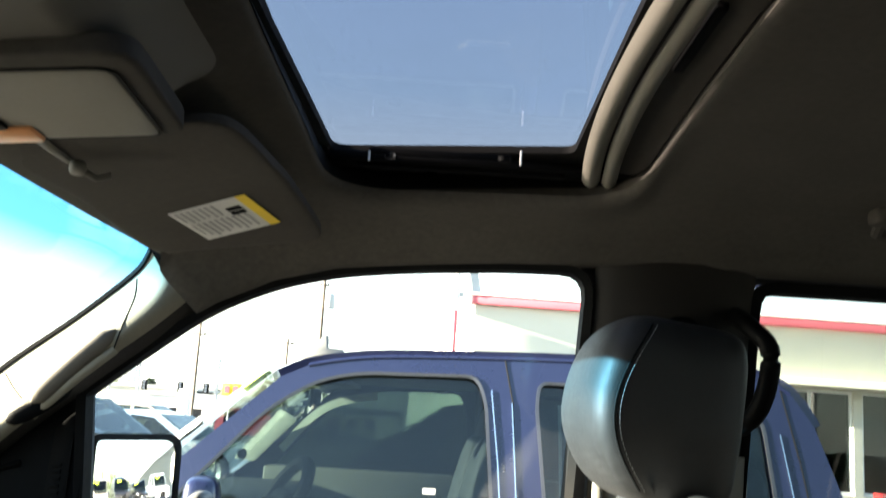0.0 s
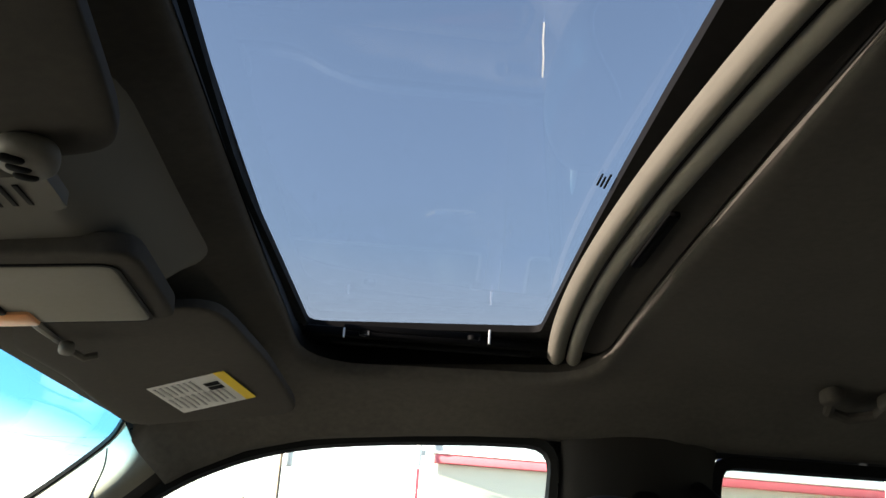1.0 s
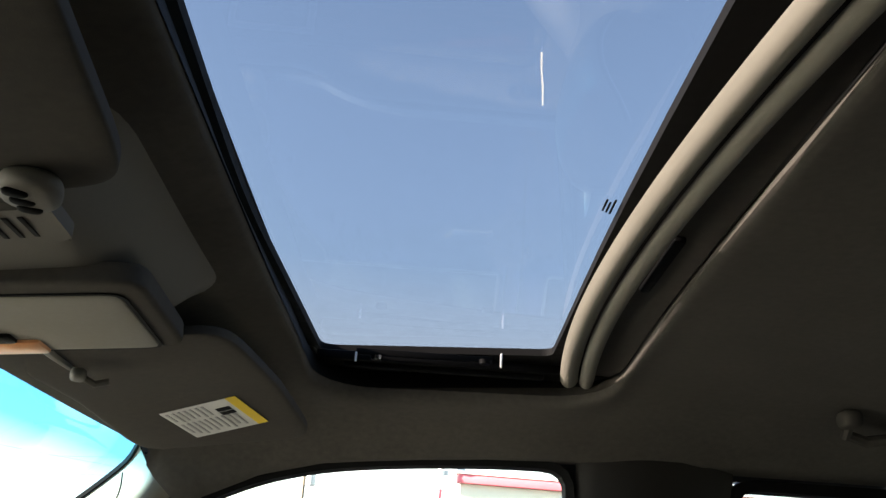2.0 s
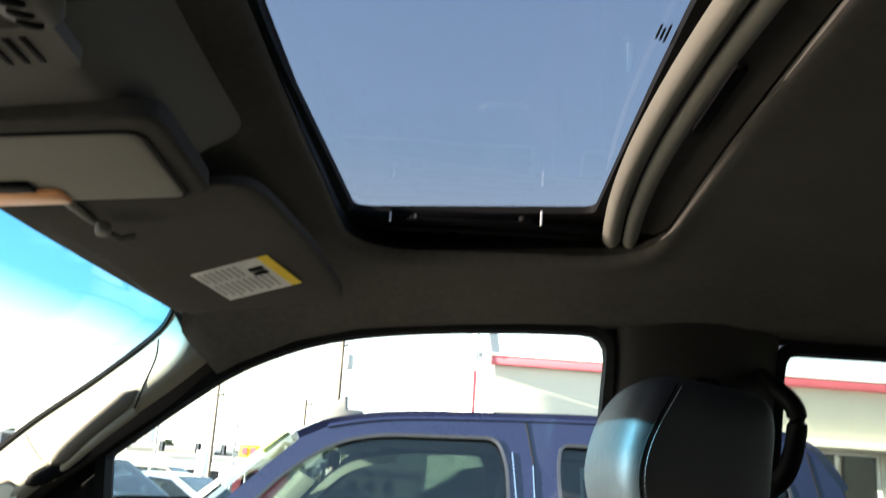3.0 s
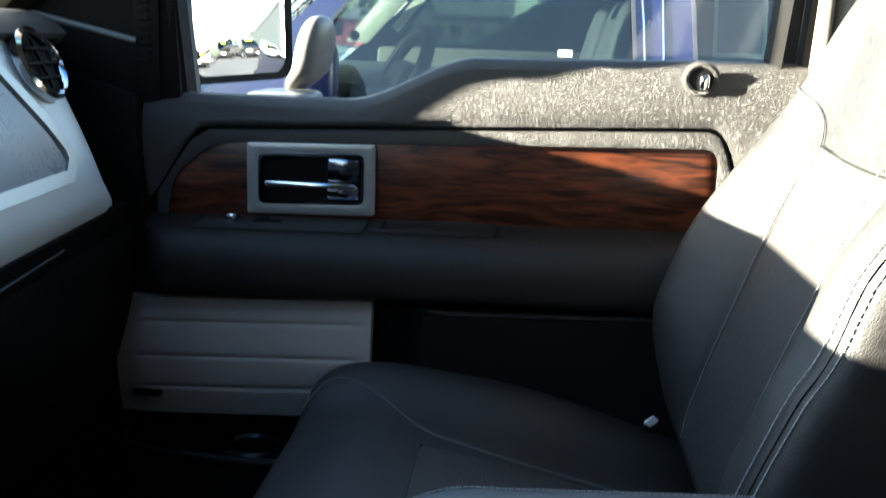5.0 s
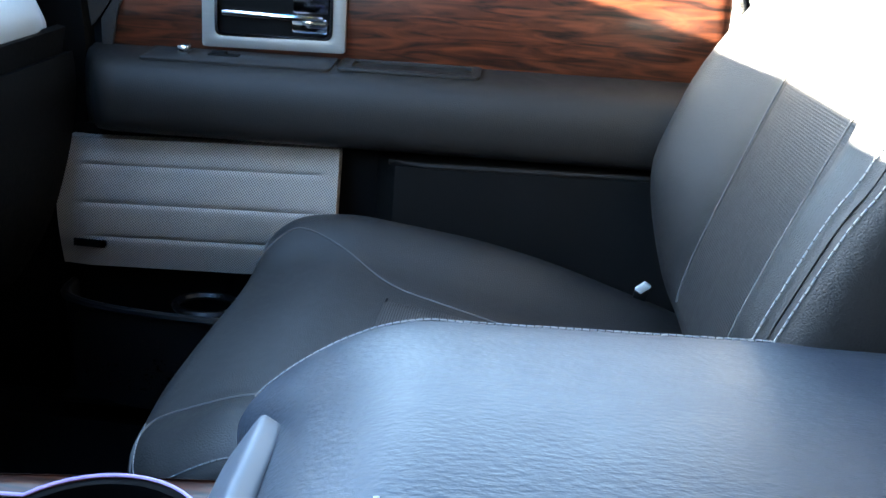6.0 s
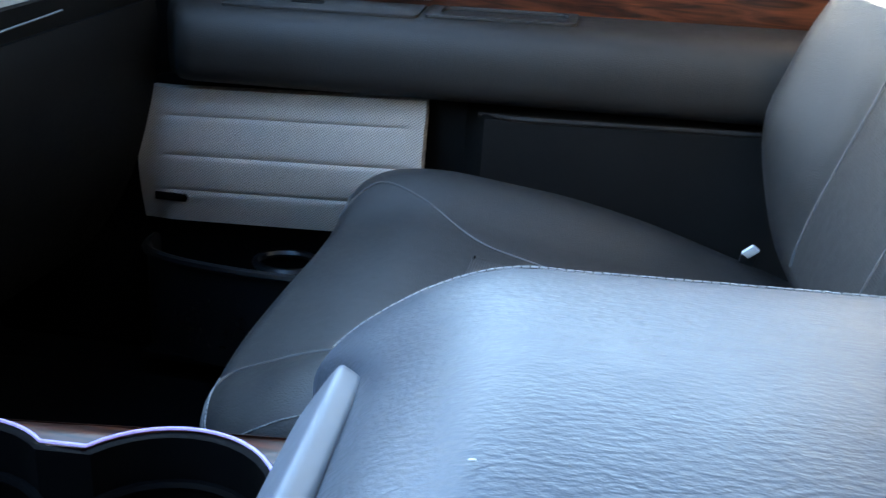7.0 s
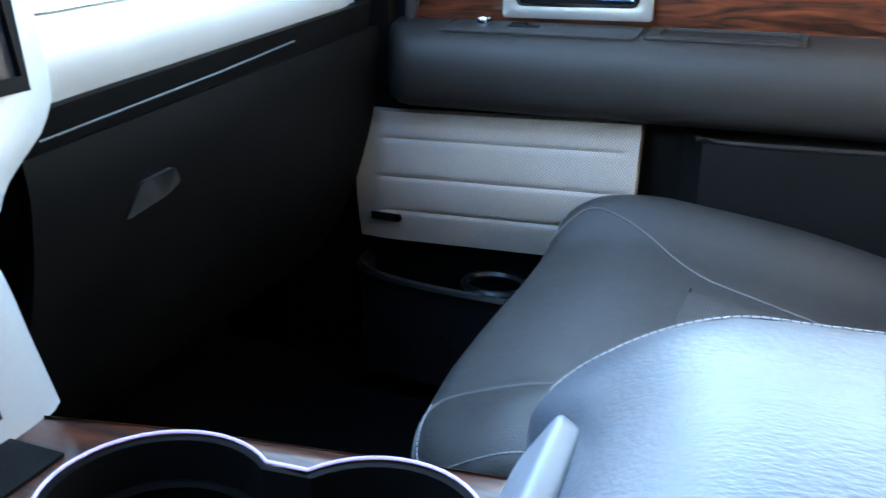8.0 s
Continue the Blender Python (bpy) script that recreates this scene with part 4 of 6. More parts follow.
MM.translation = MC
glass_outline = rounded([(-0.094, -0.090), (0.111, -0.084), (0.116, 0.090), (-0.094, 0.087)], [0.025, 0.03, 0.03, 0.018], 5)
big_outline = [np.array(p) * np.array((1.12, 1.14)) for p in glass_outline]


def mirror_face(u, v):
    """The convex glass: rings from its middle out to the outline."""
    p = glass_outline[round(u * len(glass_outline)) % len(glass_outline)] * (0.001 + 0.999 * v)
    return MM @ Vector((p[0], p[1], 0.007 - (p[0] ** 2 + p[1] ** 2) / 2.6))


part("mirror_glass", grid(mirror_face, len(glass_outline), 12, wrap=True), M_MIRROR, mir, "convex mirror glass")
part("mirror_rim", moved(plate(big_outline, [glass_outline], plane="xy", base=-0.012, thick=0.013, bev=0.002), MM), M_BLACK, mir, "black housing rim")


def mirror_back(u, v):
    p = big_outline[round(u * len(big_outline)) % len(big_outline)]
    k = math.cos(v * math.pi / 2)
    return MM @ Vector((p[0] * (0.25 + 0.75 * k), p[1] * (0.25 + 0.75 * k), -0.012 - 0.09 * math.sin(v * math.pi / 2)))


part("housing", grid(mirror_back, len(big_outline), 6, wrap=True), M_GRAPHITE, mir, "graphite painted housing")
part("arm", join(moved(pad((0.022, 0.038, 0.057), 2.6, 10, lambda p, q: Vector((p.x + 0.012 * q.z - 0.02 * smooth(-0.3, -1.0, q.z), p.y, p.z))), pose(0.057, 1.680, 1.314, 0, 0, -20)), moved(pad((0.05, 0.07, 0.014), 4, 6), pose(0.025, 1.63, 1.248))), M_ARMGREY, mir, "dark grey swivel arm")


# ---- body sides, pillars and floor ----
def body_y(z):
    return 1.60 - 0.14 * max(0.0, z - 1.27) + 0.05 * smooth(1.28, 1.05, z)


def cab_outline(lo):
    return [(-0.62, lo), (-0.62, 1.22), (-0.45, 1.34), (-0.2, 1.50), (0.0, 1.66), (0.12, 1.75), (0.3, 1.81), (0.6, 1.84), (1.7, 1.83), (2.0, 1.80), (2.12, 1.70), (2.2, 1.25), (2.2, lo)]


def grown(ring, k):
    c = np.mean(np.array(ring), axis=0)
    return [c + (np.array(p) - c) * k for p in ring]


cab_side = single("wall_right", plate(cab_outline(0.5), [grown(FRONT_WINDOW, 1.03), grown(REAR_WINDOW, 1.02)], at=lambda a, b: body_y(b) - 0.02, thick=0.03), M_GRAPHITE, "graphite painted cab side with window openings", "cab side", kind="structure")
# driver side is unseen; closed over here to cut light into the cab
single("wall_left", plate(cab_outline(0.5), [grown(FRONT_WINDOW, 1.0), grown(REAR_WINDOW, 1.0)], at=lambda a, b: mirror_y(body_y(b)), thick=0.03), M_GRAPHITE, "graphite painted cab side with window openings", "cab side", kind="structure")
rear_glass = rounded([(0.2, 1.32), (1.12, 1.32), (1.08, 1.70), (0.24, 1.70)], 0.05)
single("wall_rear", plate([(-0.24, 0.5), (1.56, 0.5), (1.56, 1.3), (1.5, 1.78), (-0.18, 1.78), (-0.24, 1.3)], [rear_glass], plane="yz", base=2.13, thick=0.05), M_DARKIN, "cab rear wall with a window", "cab wall", kind="structure")
single("wall_front", box(-0.70, -0.62, -0.3, 1.6, 0.45, 1.28), M_BLACK, "dark firewall under the dashboard", "firewall", kind="structure")
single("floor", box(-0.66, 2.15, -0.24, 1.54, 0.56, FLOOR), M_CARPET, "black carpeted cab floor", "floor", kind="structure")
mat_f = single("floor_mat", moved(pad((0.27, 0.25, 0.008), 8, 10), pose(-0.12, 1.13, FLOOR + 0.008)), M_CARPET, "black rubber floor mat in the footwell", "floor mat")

bp = thing("b_pillar_trim", (0.84, 1.48, FLOOR), "pillar cover, darker above, with beige lower trim and belt", "pillar trim", kind="structure")
part("upper_cover", grid(lambda u, v: (0.722 + 0.006 * v + (0.262 + 0.006 * v) * u, glass_y(1.49 + 0.35 * v) - 0.012 - 0.038 * math.sin(math.pi * u) ** 0.6, 1.49 + 0.35 * v), 16, 12, thick=-0.01), M_PILLARDARK, bp, "upper pillar cover, darker than the lower trim")
part("lower_cover", grid(lambda u, v: (0.736 + 0.258 * u, min(1.522, glass_y(0.62 + 0.87 * v) - 0.008) - 0.046 * math.sin(math.pi * u) ** 0.5, 0.62 + 0.87 * v), 16, 16, thick=-0.01), M_TRIM, bp, "beige lower pillar cover")
part("front_return", box(0.738, 0.752, 1.47, 1.60, 0.62, 1.60, 0.004), M_TRIM, bp, "beige door-jamb trim")
part("jamb_strip", sweep([(0.735, 1.515, 0.9), (0.735, 1.518, 1.2), (0.735, 1.512, 1.34), (0.74, 1.485, 1.6), (0.745, 1.465, 1.76)], [(-0.006, -0.008), (0.006, -0.008), (0.006, 0.02), (-0.006, 0.02)]), M_RUBBER, bp, "black door seal")
part("belt_anchor", moved(pad((0.025, 0.018, 0.045), 4, 6), pose(0.86, 1.415, 1.66)), M_BLACK, bp, "black belt height adjuster")
part("belt_strap", sweep(spline([(0.862, 1.40, 1.65), (0.87, 1.405, 1.40), (0.86, 1.42, 1.1), (0.80, 1.43, 0.80)], 20), [(-0.023, -0.0012), (0.023, -0.0012), (0.023, 0.0012), (-0.023, 0.0012)]), M_DARKIN, bp, "dark woven belt strap")
part("grab_handle", tube(spline([(0.955, 1.44, 1.715), (0.955, 1.37, 1.69), (0.976, 1.345, 1.655), (0.972, 1.345, 1.60), (0.958, 1.36, 1.555), (0.945, 1.43, 1.53)], 24), 0.015, 12), M_BLACK, bp, "black curved grab handle")
bpd = thing("b_pillar_trim", (0.98, mirror_y(1.5), FLOOR), "dark pillar cover on the driver's side", "pillar trim", kind="structure")
part("upper_cover", box(0.90, 1.02, mirror_y(1.51), mirror_y(1.47), 0.62, 1.78, 0.01), M_BLACK, bpd)

rd = thing("door_2", (1.4, 1.5, FLOOR), "closed rear door with dark grained trim", "car door", kind="structure")
part("upper_panel", plate(rounded([(0.97, 0.62), (1.9, 0.62), (1.9, 1.335), (0.97, 1.335)], 0.02), base=1.49, thick=0.04, bev=0.01), M_GRAIN, rd)
part("window_frame", sweep([Vector((p[0], glass_y(p[1]), p[1])) for p in REAR_WINDOW], [(-0.018, -0.022), (0.002, -0.014), (0.003, 0.02), (-0.018, 0.02)], closed=True), M_RUBBER, rd, "black rubber window frame")
part("pane", plate(REAR_WINDOW, at=lambda a, b: glass_y(b) + 0.012, thick=0.004), M_REARGLASS, rd, "dark privacy side window")
# unseen panes, made near-opaque to cut light from the driver side
lg = thing("window_2", (0.5, mirror_y(1.53), 1.3), "unseen driver-side and back panes, darkened to cut the light", "car windows", kind="structure")
part("front_pane", plate(FRONT_WINDOW, at=lambda a, b: mirror_y(body_y(b)) + 0.012, thick=0.004), M_DIMGLASS, lg, "unseen front pane, darkened to cut light")
part("rear_side_pane", plate(REAR_WINDOW, at=lambda a, b: mirror_y(body_y(b)) + 0.012, thick=0.004), M_DIMGLASS, lg, "unseen rear side pane, darkened to cut light")
part("back_pane", plate(rear_glass, plane="yz", base=2.15, thick=0.004), M_DIMGLASS, lg, "unseen back pane, darkened to cut light")
hook = thing("ceiling_handle", (1.12, 1.25, 1.80), "beige folded coat hook handle on the headliner", "grab handle")
for hx in (1.10, 1.19):
    part("bracket", moved(pad((0.016, 0.022, 0.014), 3, 5), pose(hx, 1.235, roof_z(hx, 1.235) - 0.01)), M_VISOR, hook, "beige bracket")
part("bar", tube([(1.10, 1.235, roof_z(1.10, 1.235) - 0.012), (1.108, 1.27, roof_z(1.108, 1.27) - 0.02), (1.145, 1.285, roof_z(1.145, 1.285) - 0.022), (1.182, 1.27, roof_z(1.182, 1.27) - 0.02), (1.19, 1.235, roof_z(1.19, 1.235) - 0.012)], 0.009), M_VISOR, hook)

# rear bench
bench = thing("rear_bench", (1.6, YC, FLOOR), "dark leather rear bench seat", "seat")
part("cushion", moved(pad((0.27, 0.72, 0.09), 6, 12), pose(1.55, YC, 0.90, 0, -4, 0)), M_LEATHER, bench)
part("backrest", moved(pad((0.08, 0.72, 0.30), 6, 12), pose(1.92, YC, 1.22, 0, 14, 0)), M_LEATHER, bench)
part("base", box(1.35, 1.9, 0.0, 1.35, FLOOR, 0.83, 0.02), M_CARPET, bench)

# ---- dashboard ----
dash = thing("dashboard", (-0.35, YC, FLOOR), "black padded dashboard with a satin silver fascia", "dashboard")


def dash_y(v):
    return -0.2 + (1.43 + 0.2) * v


def top_pad(u, v):
    x, z = spline([(-0.80, 1.265), (-0.62, 1.307), (-0.42, 1.337), (-0.28, 1.354), (-0.225, 1.345), (-0.205, 1.33)], 20)[round(u * 19)]
    y = dash_y(v)
    e = smooth(0.97, 1.0, v)
    return (x - 0.06 * e * u, y + 0.035 * v, z - 0.02 * e)


part("top_pad", grid(top_pad, 19, 60, thick=-0.01), M_GRAIN, dash, "black grained top pad")
FACE = [(-0.230, 1.348), (-0.204, 1.325), (-0.176, 1.27), (-0.150, 1.21), (-0.131, 1.155), (-0.130, 1.135), (-0.138, 1.118)]


def fascia(u, v):
    x, z = spline(FACE, 25)[round(u * 24)]
    y = 0.80 + 0.61 * v
    e = smooth(0.86, 1.0, v)
    drop = 0.028 * (1 - v)
    return (x - 0.055 * e ** 2 * (1 - 0.75 * u), y + 0.006 * u, z - drop * u - 0.01 * e)


part("fascia", grid(fascia, 24, 60, thick=-0.01), M_SILVER, dash, "satin silver passenger fascia")


def on_fascia(u, v, lift=0.0):
    p, a, b = Vector(fascia(round(u * 24) / 24, v)), Vector(fascia(min(1, round(u * 24) / 24 + 1 / 24), v)), Vector(fascia(round(u * 24) / 24, v + 0.01))
    n = (a - p).cross(b - p).normalized()
    if n.x < 0:
        n = -n
    return p + n * lift, n


vc, vn = on_fascia(0.27, 0.838, 0.004)
VM = look(vc, vc + vn) @ pose(0, 0, 0, 180)
vent = part("air_vent", moved(lathe([(0.041, -0.006), (0.046, 0.0), (0.045, 0.008), (0.040, 0.011), (0.036, 0.006), (0.034, -0.012)], (0, 0, 0), "z", 36), VM), M_CHROME, dash, "round vent with a chrome ring")
part("well", moved(lathe([(0, -0.0), (0.036, -0.0)], (0, 0, 0.0005), "z", 28), VM), M_RUBBER, vent)
for k in (-0.018, 0.0, 0.018):
    part("louvre", moved(box(-0.032 + abs(k) * 0.3, 0.032 - abs(k) * 0.3, k - 0.002, k + 0.002, 0.002, 0.009, 0.001), VM), M_BLACK, vent)
part("louvre_stem", moved(box(-0.002, 0.002, -0.03, 0.03, 0.004, 0.008), VM), M_BLACK, vent)


def on_face(u0, u1, v0, v1, lift, thick=0.003):
    def f(a, b):
        u = u0 + (u1 - u0) * a
        v = v0 + (v1 - 0.36 * (u1 - u) - v0) * b
        p, n = on_fascia(u, v, lift)
        return p
    return grid(f, 8, 8, thick=-thick)


panel = part("dark_panel", on_face(0.17, 0.575, 0.10, 0.80, 0.004), M_PANEL, dash, "blue-grey panel in a satin bezel")


def bezel_path(lift):
    ring = []
    for a, b in ((0.17, 0.08), (0.17, 0.25), (0.17, 0.45), (0.17, 0.64), (0.25, 0.70), (0.33, 0.735), (0.42, 0.772), (0.5, 0.80), (0.55, 0.80), (0.585, 0.77), (0.595, 0.7), (0.6, 0.5), (0.6, 0.35), (0.6, 0.2), (0.6, 0.08), (0.4, 0.075)):
        ring.append(on_fascia(a, b, lift)[0])
    return ring


part("bezel", sweep(bezel_path(0.003), [(-0.008, -0.004), (0.008, -0.004), (0.008, 0.004), (-0.008, 0.004)], Vector((0.9, 0, 0.4)), closed=True), M_BEZEL, panel, "satin bezel strip")
part("under_strip", grid(lambda u, v: (-0.130 - 0.006 * u, 0.86 + 0.56 * v, 1.122 - 0.028 * (1 - v) - 0.03 * u), 3, 30, thick=-0.01), M_BLACK, dash, "black strip under the fascia")
part("strip_edge", tube([(-0.1255, 0.885, 1.077), (-0.1255, 1.1, 1.090), (-0.127, 1.235, 1.100)], 0.0011, 6), M_DIMGREY, dash, "thin grey edge of the glovebox")


def glove(u, v):
    prof = spline([(-0.138, 1.092), (-0.136, 1.05), (-0.15, 0.97), (-0.185, 0.87), (-0.25, 0.78), (-0.36, 0.72), (-0.6, 0.70)], 24)
    x, z = prof[round(u * 23)]
    y = 0.87 + 0.56 * v
    return (x, y, z - 0.027 * (1 - v) * (1 - u))


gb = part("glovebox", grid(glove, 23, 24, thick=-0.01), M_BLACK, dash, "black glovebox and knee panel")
part("glovebox_handle", plate(rounded([(0.966, 0.993), (0.983, 1.021), (1.026, 1.024), (1.037, 1.008), (1.018, 1.000)], 0.006), plane="yz", at=lambda a, b: -0.1335 - 0.22 * (1.02 - b), thick=0.010, bev=0.002), M_DIMGREY, gb, "grey glovebox handle")
part("glovebox_gap", tube([(-0.129, 1.09, 1.045), (-0.137, 1.093, 1.0)], 0.0015, 5), M_RUBBER, gb)
part("driver_fascia", grid(lambda u, v: (spline(FACE, 13)[round(u * 12)][0], -0.11 + 0.55 * v, spline(FACE, 13)[round(u * 12)][1] - 0.03 * u), 12, 20, thick=-0.01), M_SILVER, dash, "satin silver driver fascia")
part("driver_knee", grid(lambda u, v: (glove(u, 0)[0], -0.11 + 0.55 * v, glove(u, 0)[2]), 23, 10, thick=-0.01), M_BLACK, dash, "black knee panel")

# centre stack
stack = thing("centre_stack", (-0.1, YC, FLOOR), "silver centre stack with a dark display", "centre stack")


def stack_face(u, v):
    prof = spline([(-0.205, 1.352), (-0.15, 1.335), (-0.10, 1.25), (-0.072, 1.12), (-0.060, 1.075), (-0.044, 1.03), (-0.036, 0.99), (-0.028, 0.945)], 47)
    x, z = prof[round(u * 46)]
    half = interp(z, [(0.945, 0.158), (0.99, 0.151), (1.045, 0.144), (1.075, 0.172), (1.10, 0.215), (1.12, 0.232), (1.35, 0.24)])
    e = abs(2 * v - 1) ** 10
    return (x - 0.010 * e, 0.628 + (v - 0.5) * 2 * half, z)


def stack_at(z, v, lift=0.0):
    u = min(range(47), key=lambda k: abs(stack_face(k / 46, 0.5)[2] - z)) / 46
    return Vector(stack_face(u, v)) + Vector((lift, 0, lift * 0.3))


part("face", grid(stack_face, 46, 30, thick=-0.03), M_SILVER, stack, "satin silver stack frame")
part("display", grid(lambda u, v: stack_at(1.305 - 0.175 * u, 0.08 + 0.84 * v, 0.005), 8, 8, thick=-0.004), M_SCREEN, stack, "dark glossy display")
part("display_bezel", sweep([stack_at(a, b, 0.006) for a, b in ((1.31, 0.08), (1.31, 0.5), (1.31, 0.92), (1.22, 0.925), (1.126, 0.92), (1.126, 0.5), (1.126, 0.08), (1.22, 0.075))], [(-0.005, -0.004), (0.005, -0.004), (0.005, 0.004), (-0.005, 0.004)], Vector((1, 0, 0.2)), closed=True), M_BLACK, stack)
part("lower_panel", grid(lambda u, v: stack_at(1.08 - 0.12 * u, 0.14 + 0.70 * v, 0.004), 6, 8, thick=-0.004), M_BLACK, stack, "black control panel")
part("side_cheek", plate([(-0.24, 1.30), (-0.16, 1.30), (-0.125, 1.12), (-0.115, 0.93), (-0.3, 0.9)], base=0.775, thick=0.012), M_BLACK, stack)

# ---- centre console ----
con = thing("centre_console", (0.3, YC, FLOOR), "black centre console with wood trim, cup holders and a leather lid", "console")
CUPS = [((0.083, 0.722), 0.059), ((0.195, 0.742), 0.057)]


def cup_outline(grow=0.0, n=36):
    """The joined outline of the two cup wells, with a waist between them."""
    pts = []
    (c0, r0), (c1, r1) = CUPS
    for i in range(n):
        a = radians(52 + (360 - 100) * i / (n - 1))
        pts.append((c0[0] + (r0 + grow) * math.cos(a), c0[1] + (r0 + grow) * math.sin(a)))
    for i in range(n):
        a = radians(-150 + 300 * i / (n - 1))
        pts.append((c1[0] + (r1 + grow) * math.cos(a), c1[1] + (r1 + grow) * math.sin(a)))
    return pts


CZ = 0.95
wood_top = rounded([(-0.09, 0.515), (0.33, 0.505), (0.33, 0.822), (0.19, 0.806), (0.05, 0.785), (-0.02, 0.769), (-0.09, 0.755)], 0.02)
part("wood_top", plate(wood_top, [cup_outline(0.004)], plane="xy", base=CZ - 0.012, thick=0.010, bev=0.002), M_WOOD, con, "dark wood top panel")
part("body", plate(rounded([(-0.12, 0.50), (0.66, 0.49), (0.66, 0.835), (0.33, 0.828), (0.05, 0.791), (-0.12, 0.757)], 0.02), [cup_outline(0.004)], plane="xy", base=FLOOR, thick=CZ - 0.014 - FLOOR), M_BLACK, con, "black plastic console body")
part("cup_wall", join(*[plate(cup_outline(0.004, 28), [cup_outline(-0.002, 28)], plane="xy", base=CZ - 0.085, thick=0.083)]), M_BLACK, con, "black cup well")
for (c, r) in CUPS:
    part("cup_floor", lathe([(0, 0), (r * 0.6, 0.0), (r * 0.72, 0.006), (r * 0.8, 0.004), (r * 1.02, 0.006)], (c[0], c[1], CZ - 0.078), "z", 32), M_RUBBER, con, "black rubber cup floor")
    part("cup_lip", tube([(c[0] + r * 0.93 * math.cos(t * math.pi / 16), c[1] + r * 0.93 * math.sin(t * math.pi / 16), CZ - 0.03) for t in range(32)], 0.003, 6, closed=True), M_BLACK, con)
# emission in the material gives the ring its own violet brightness
part("glowing_ring", tube([(p[0], p[1], CZ + 0.002) for p in cup_outline(0.001)], 0.0010, 8, closed=True), M_RING, con, "pale violet glowing ring round the cup wells")
part("tray", join(box(-0.085, 0.010, 0.56, 0.738, CZ - 0.006, CZ - 0.0010, 0.001)), M_BLACK, con, "black tray ahead of the cups")


def fall(x):
    """How far the lid's front has rounded off, 0 to about 1."""
    return (max(0.0, 0.362 - x) / 0.070) ** 1.7


def lid_shape(p, q):
    x = 0.555 + p.x
    front = smooth(0.385, 0.275, x)
    y = 0.672 + p.y * (1 - 0.05 * front) * (1 + 0.7 * max(0.0, x - 0.41))
    x += 0.010 * smooth(0.9, 0.0, q.y) * smooth(-0.6, -0.9, q.x) - (0.012 * q.y + 0.024 * smooth(0.35, 0.75, q.y)) * smooth(0.1, -0.8, q.x)
    z = 1.018 + p.z - 0.022 * fall(x) + 0.015 * (1 - q.y ** 2) * max(0.0, q.z) * (1 - 0.6 * front) - 0.003 * smooth(0.35, 0.85, q.y) * smooth(0.375, 0.265, x)
    return Vector((x, y, z))


lid = part("lid", pad((0.265, 0.163, 0.042), 8, 26, lid_shape), M_LID, con, "dark grained leather lid, glossy in sky light")


def lid_at(qx, qy, lift=0.0):
    qz = max(0.0, 1 - abs(qx) ** 8 - abs(qy) ** 8) ** 0.125
    return lid_shape(Vector((0.265 * qx, 0.163 * qy, 0.042 * qz)), Vector((qx, qy, qz))) + Vector((0, 0.4 * lift, lift))


def stitches(path, parent, length=0.0042, gap=0.0018, r=0.0008, up=Vector((0, 0, 1))):
    """A run of thread: short raised dashes along a path."""
    p = [Vector(q) for q in path]
    acc, on, cur = 0.0, True, [p[0]]
    parts = []
    for a, b in zip(p, p[1:]):
        d = (b - a).length
        pos = 0.0
        while d - pos > 1e-6:
            need = (length if on else gap) - acc
            step = min(need, d - pos)
            pos += step
            acc += step
            here = a + (b - a) * (pos / d)
            if acc >= (length if on else gap) - 1e-7:
                if on:
                    parts.append(tube([cur[0], here], r, 5, side=up if abs((here - cur[0]).normalized().dot(up)) < 0.9 else Vector((1, 0, 0))))
                on, acc, cur = not on, 0.0, [here]
    return part("stitching", join(*parts), M_STITCH, parent, "pale thread stitching") if parts else None


edge = spline([(0.92, 0.93), (0.5, 0.93), (0.0, 0.93), (-0.5, 0.93), (-0.75, 0.925), (-0.88, 0.89), (-0.94, 0.81), (-0.955, 0.74)], 90)
stitches([lid_at(a, b, 0.0006) for a, b in edge], lid, 0.0036, 0.0008, 0.00056)
part("seam", tube([lid_at(a, b + 0.018, 0.0) for a, b in edge if a > -0.86], 0.0007, 5), M_RUBBER, lid)
part("latch", moved(pad((0.007, 0.068, 0.018), 7, 8), pose(0.290, 0.664, 1.027, 0, 32, 3)), M_PEWTER, con, "pewter lid latch")
part("latch_recess", moved(pad((0.011, 0.076, 0.026), 5, 6), pose(0.291, 0.672, 1.012, 0, 24, 3)), M_RUBBER, con)

single("lint", moved(pad((0.0013, 0.0006, 0.0004), 3, 3), pose(0.358, 0.627, lid_at((0.358 - 0.555) / 0.265, (0.627 - 0.672) / 0.163).z + 0.0004, 0, 0, 10)), M_PAPER, "tiny white speck of lint on the console lid", "lint")

# ---- passenger seat ----
seat = thing("passenger_seat", (0.45, 1.12, FLOOR), "charcoal leather bucket seat with pale stitching", "car seat")
SY = 1.118


def cushion_shape(p, q):
    b = smooth(0.50, 0.82, abs(q.y))
    crown = (0.020 if q.y < 0 else 0.012) * b * (smooth(-1.0, -0.55, q.x) if q.y < 0 else smooth(-1.1, -0.8, q.x)) * smooth(1.0, 0.2, q.x) if q.z > 0 else 0.0
    z = p.z + crown - 0.012 * (1 - b) * (1 if q.z > 0 else 0)
    x = p.x - 0.012 * (1 - q.y ** 2) + (0.012 * smooth(-0.3, -1.0, q.y) - 0.006 * smooth(0.5, 1.0, q.y)) * smooth(0.0, -0.9, q.x)
    roll = -0.030 * smooth(-0.55, -1.0, q.x) * (1 - 0.6 * smooth(0.3, 0.9, q.y))
    return Vector((0.392 + x, SY + p.y, 0.846 + z + roll - 0.125 * p.x - 0.022 * smooth(-0.2, 0.8, q.x)))


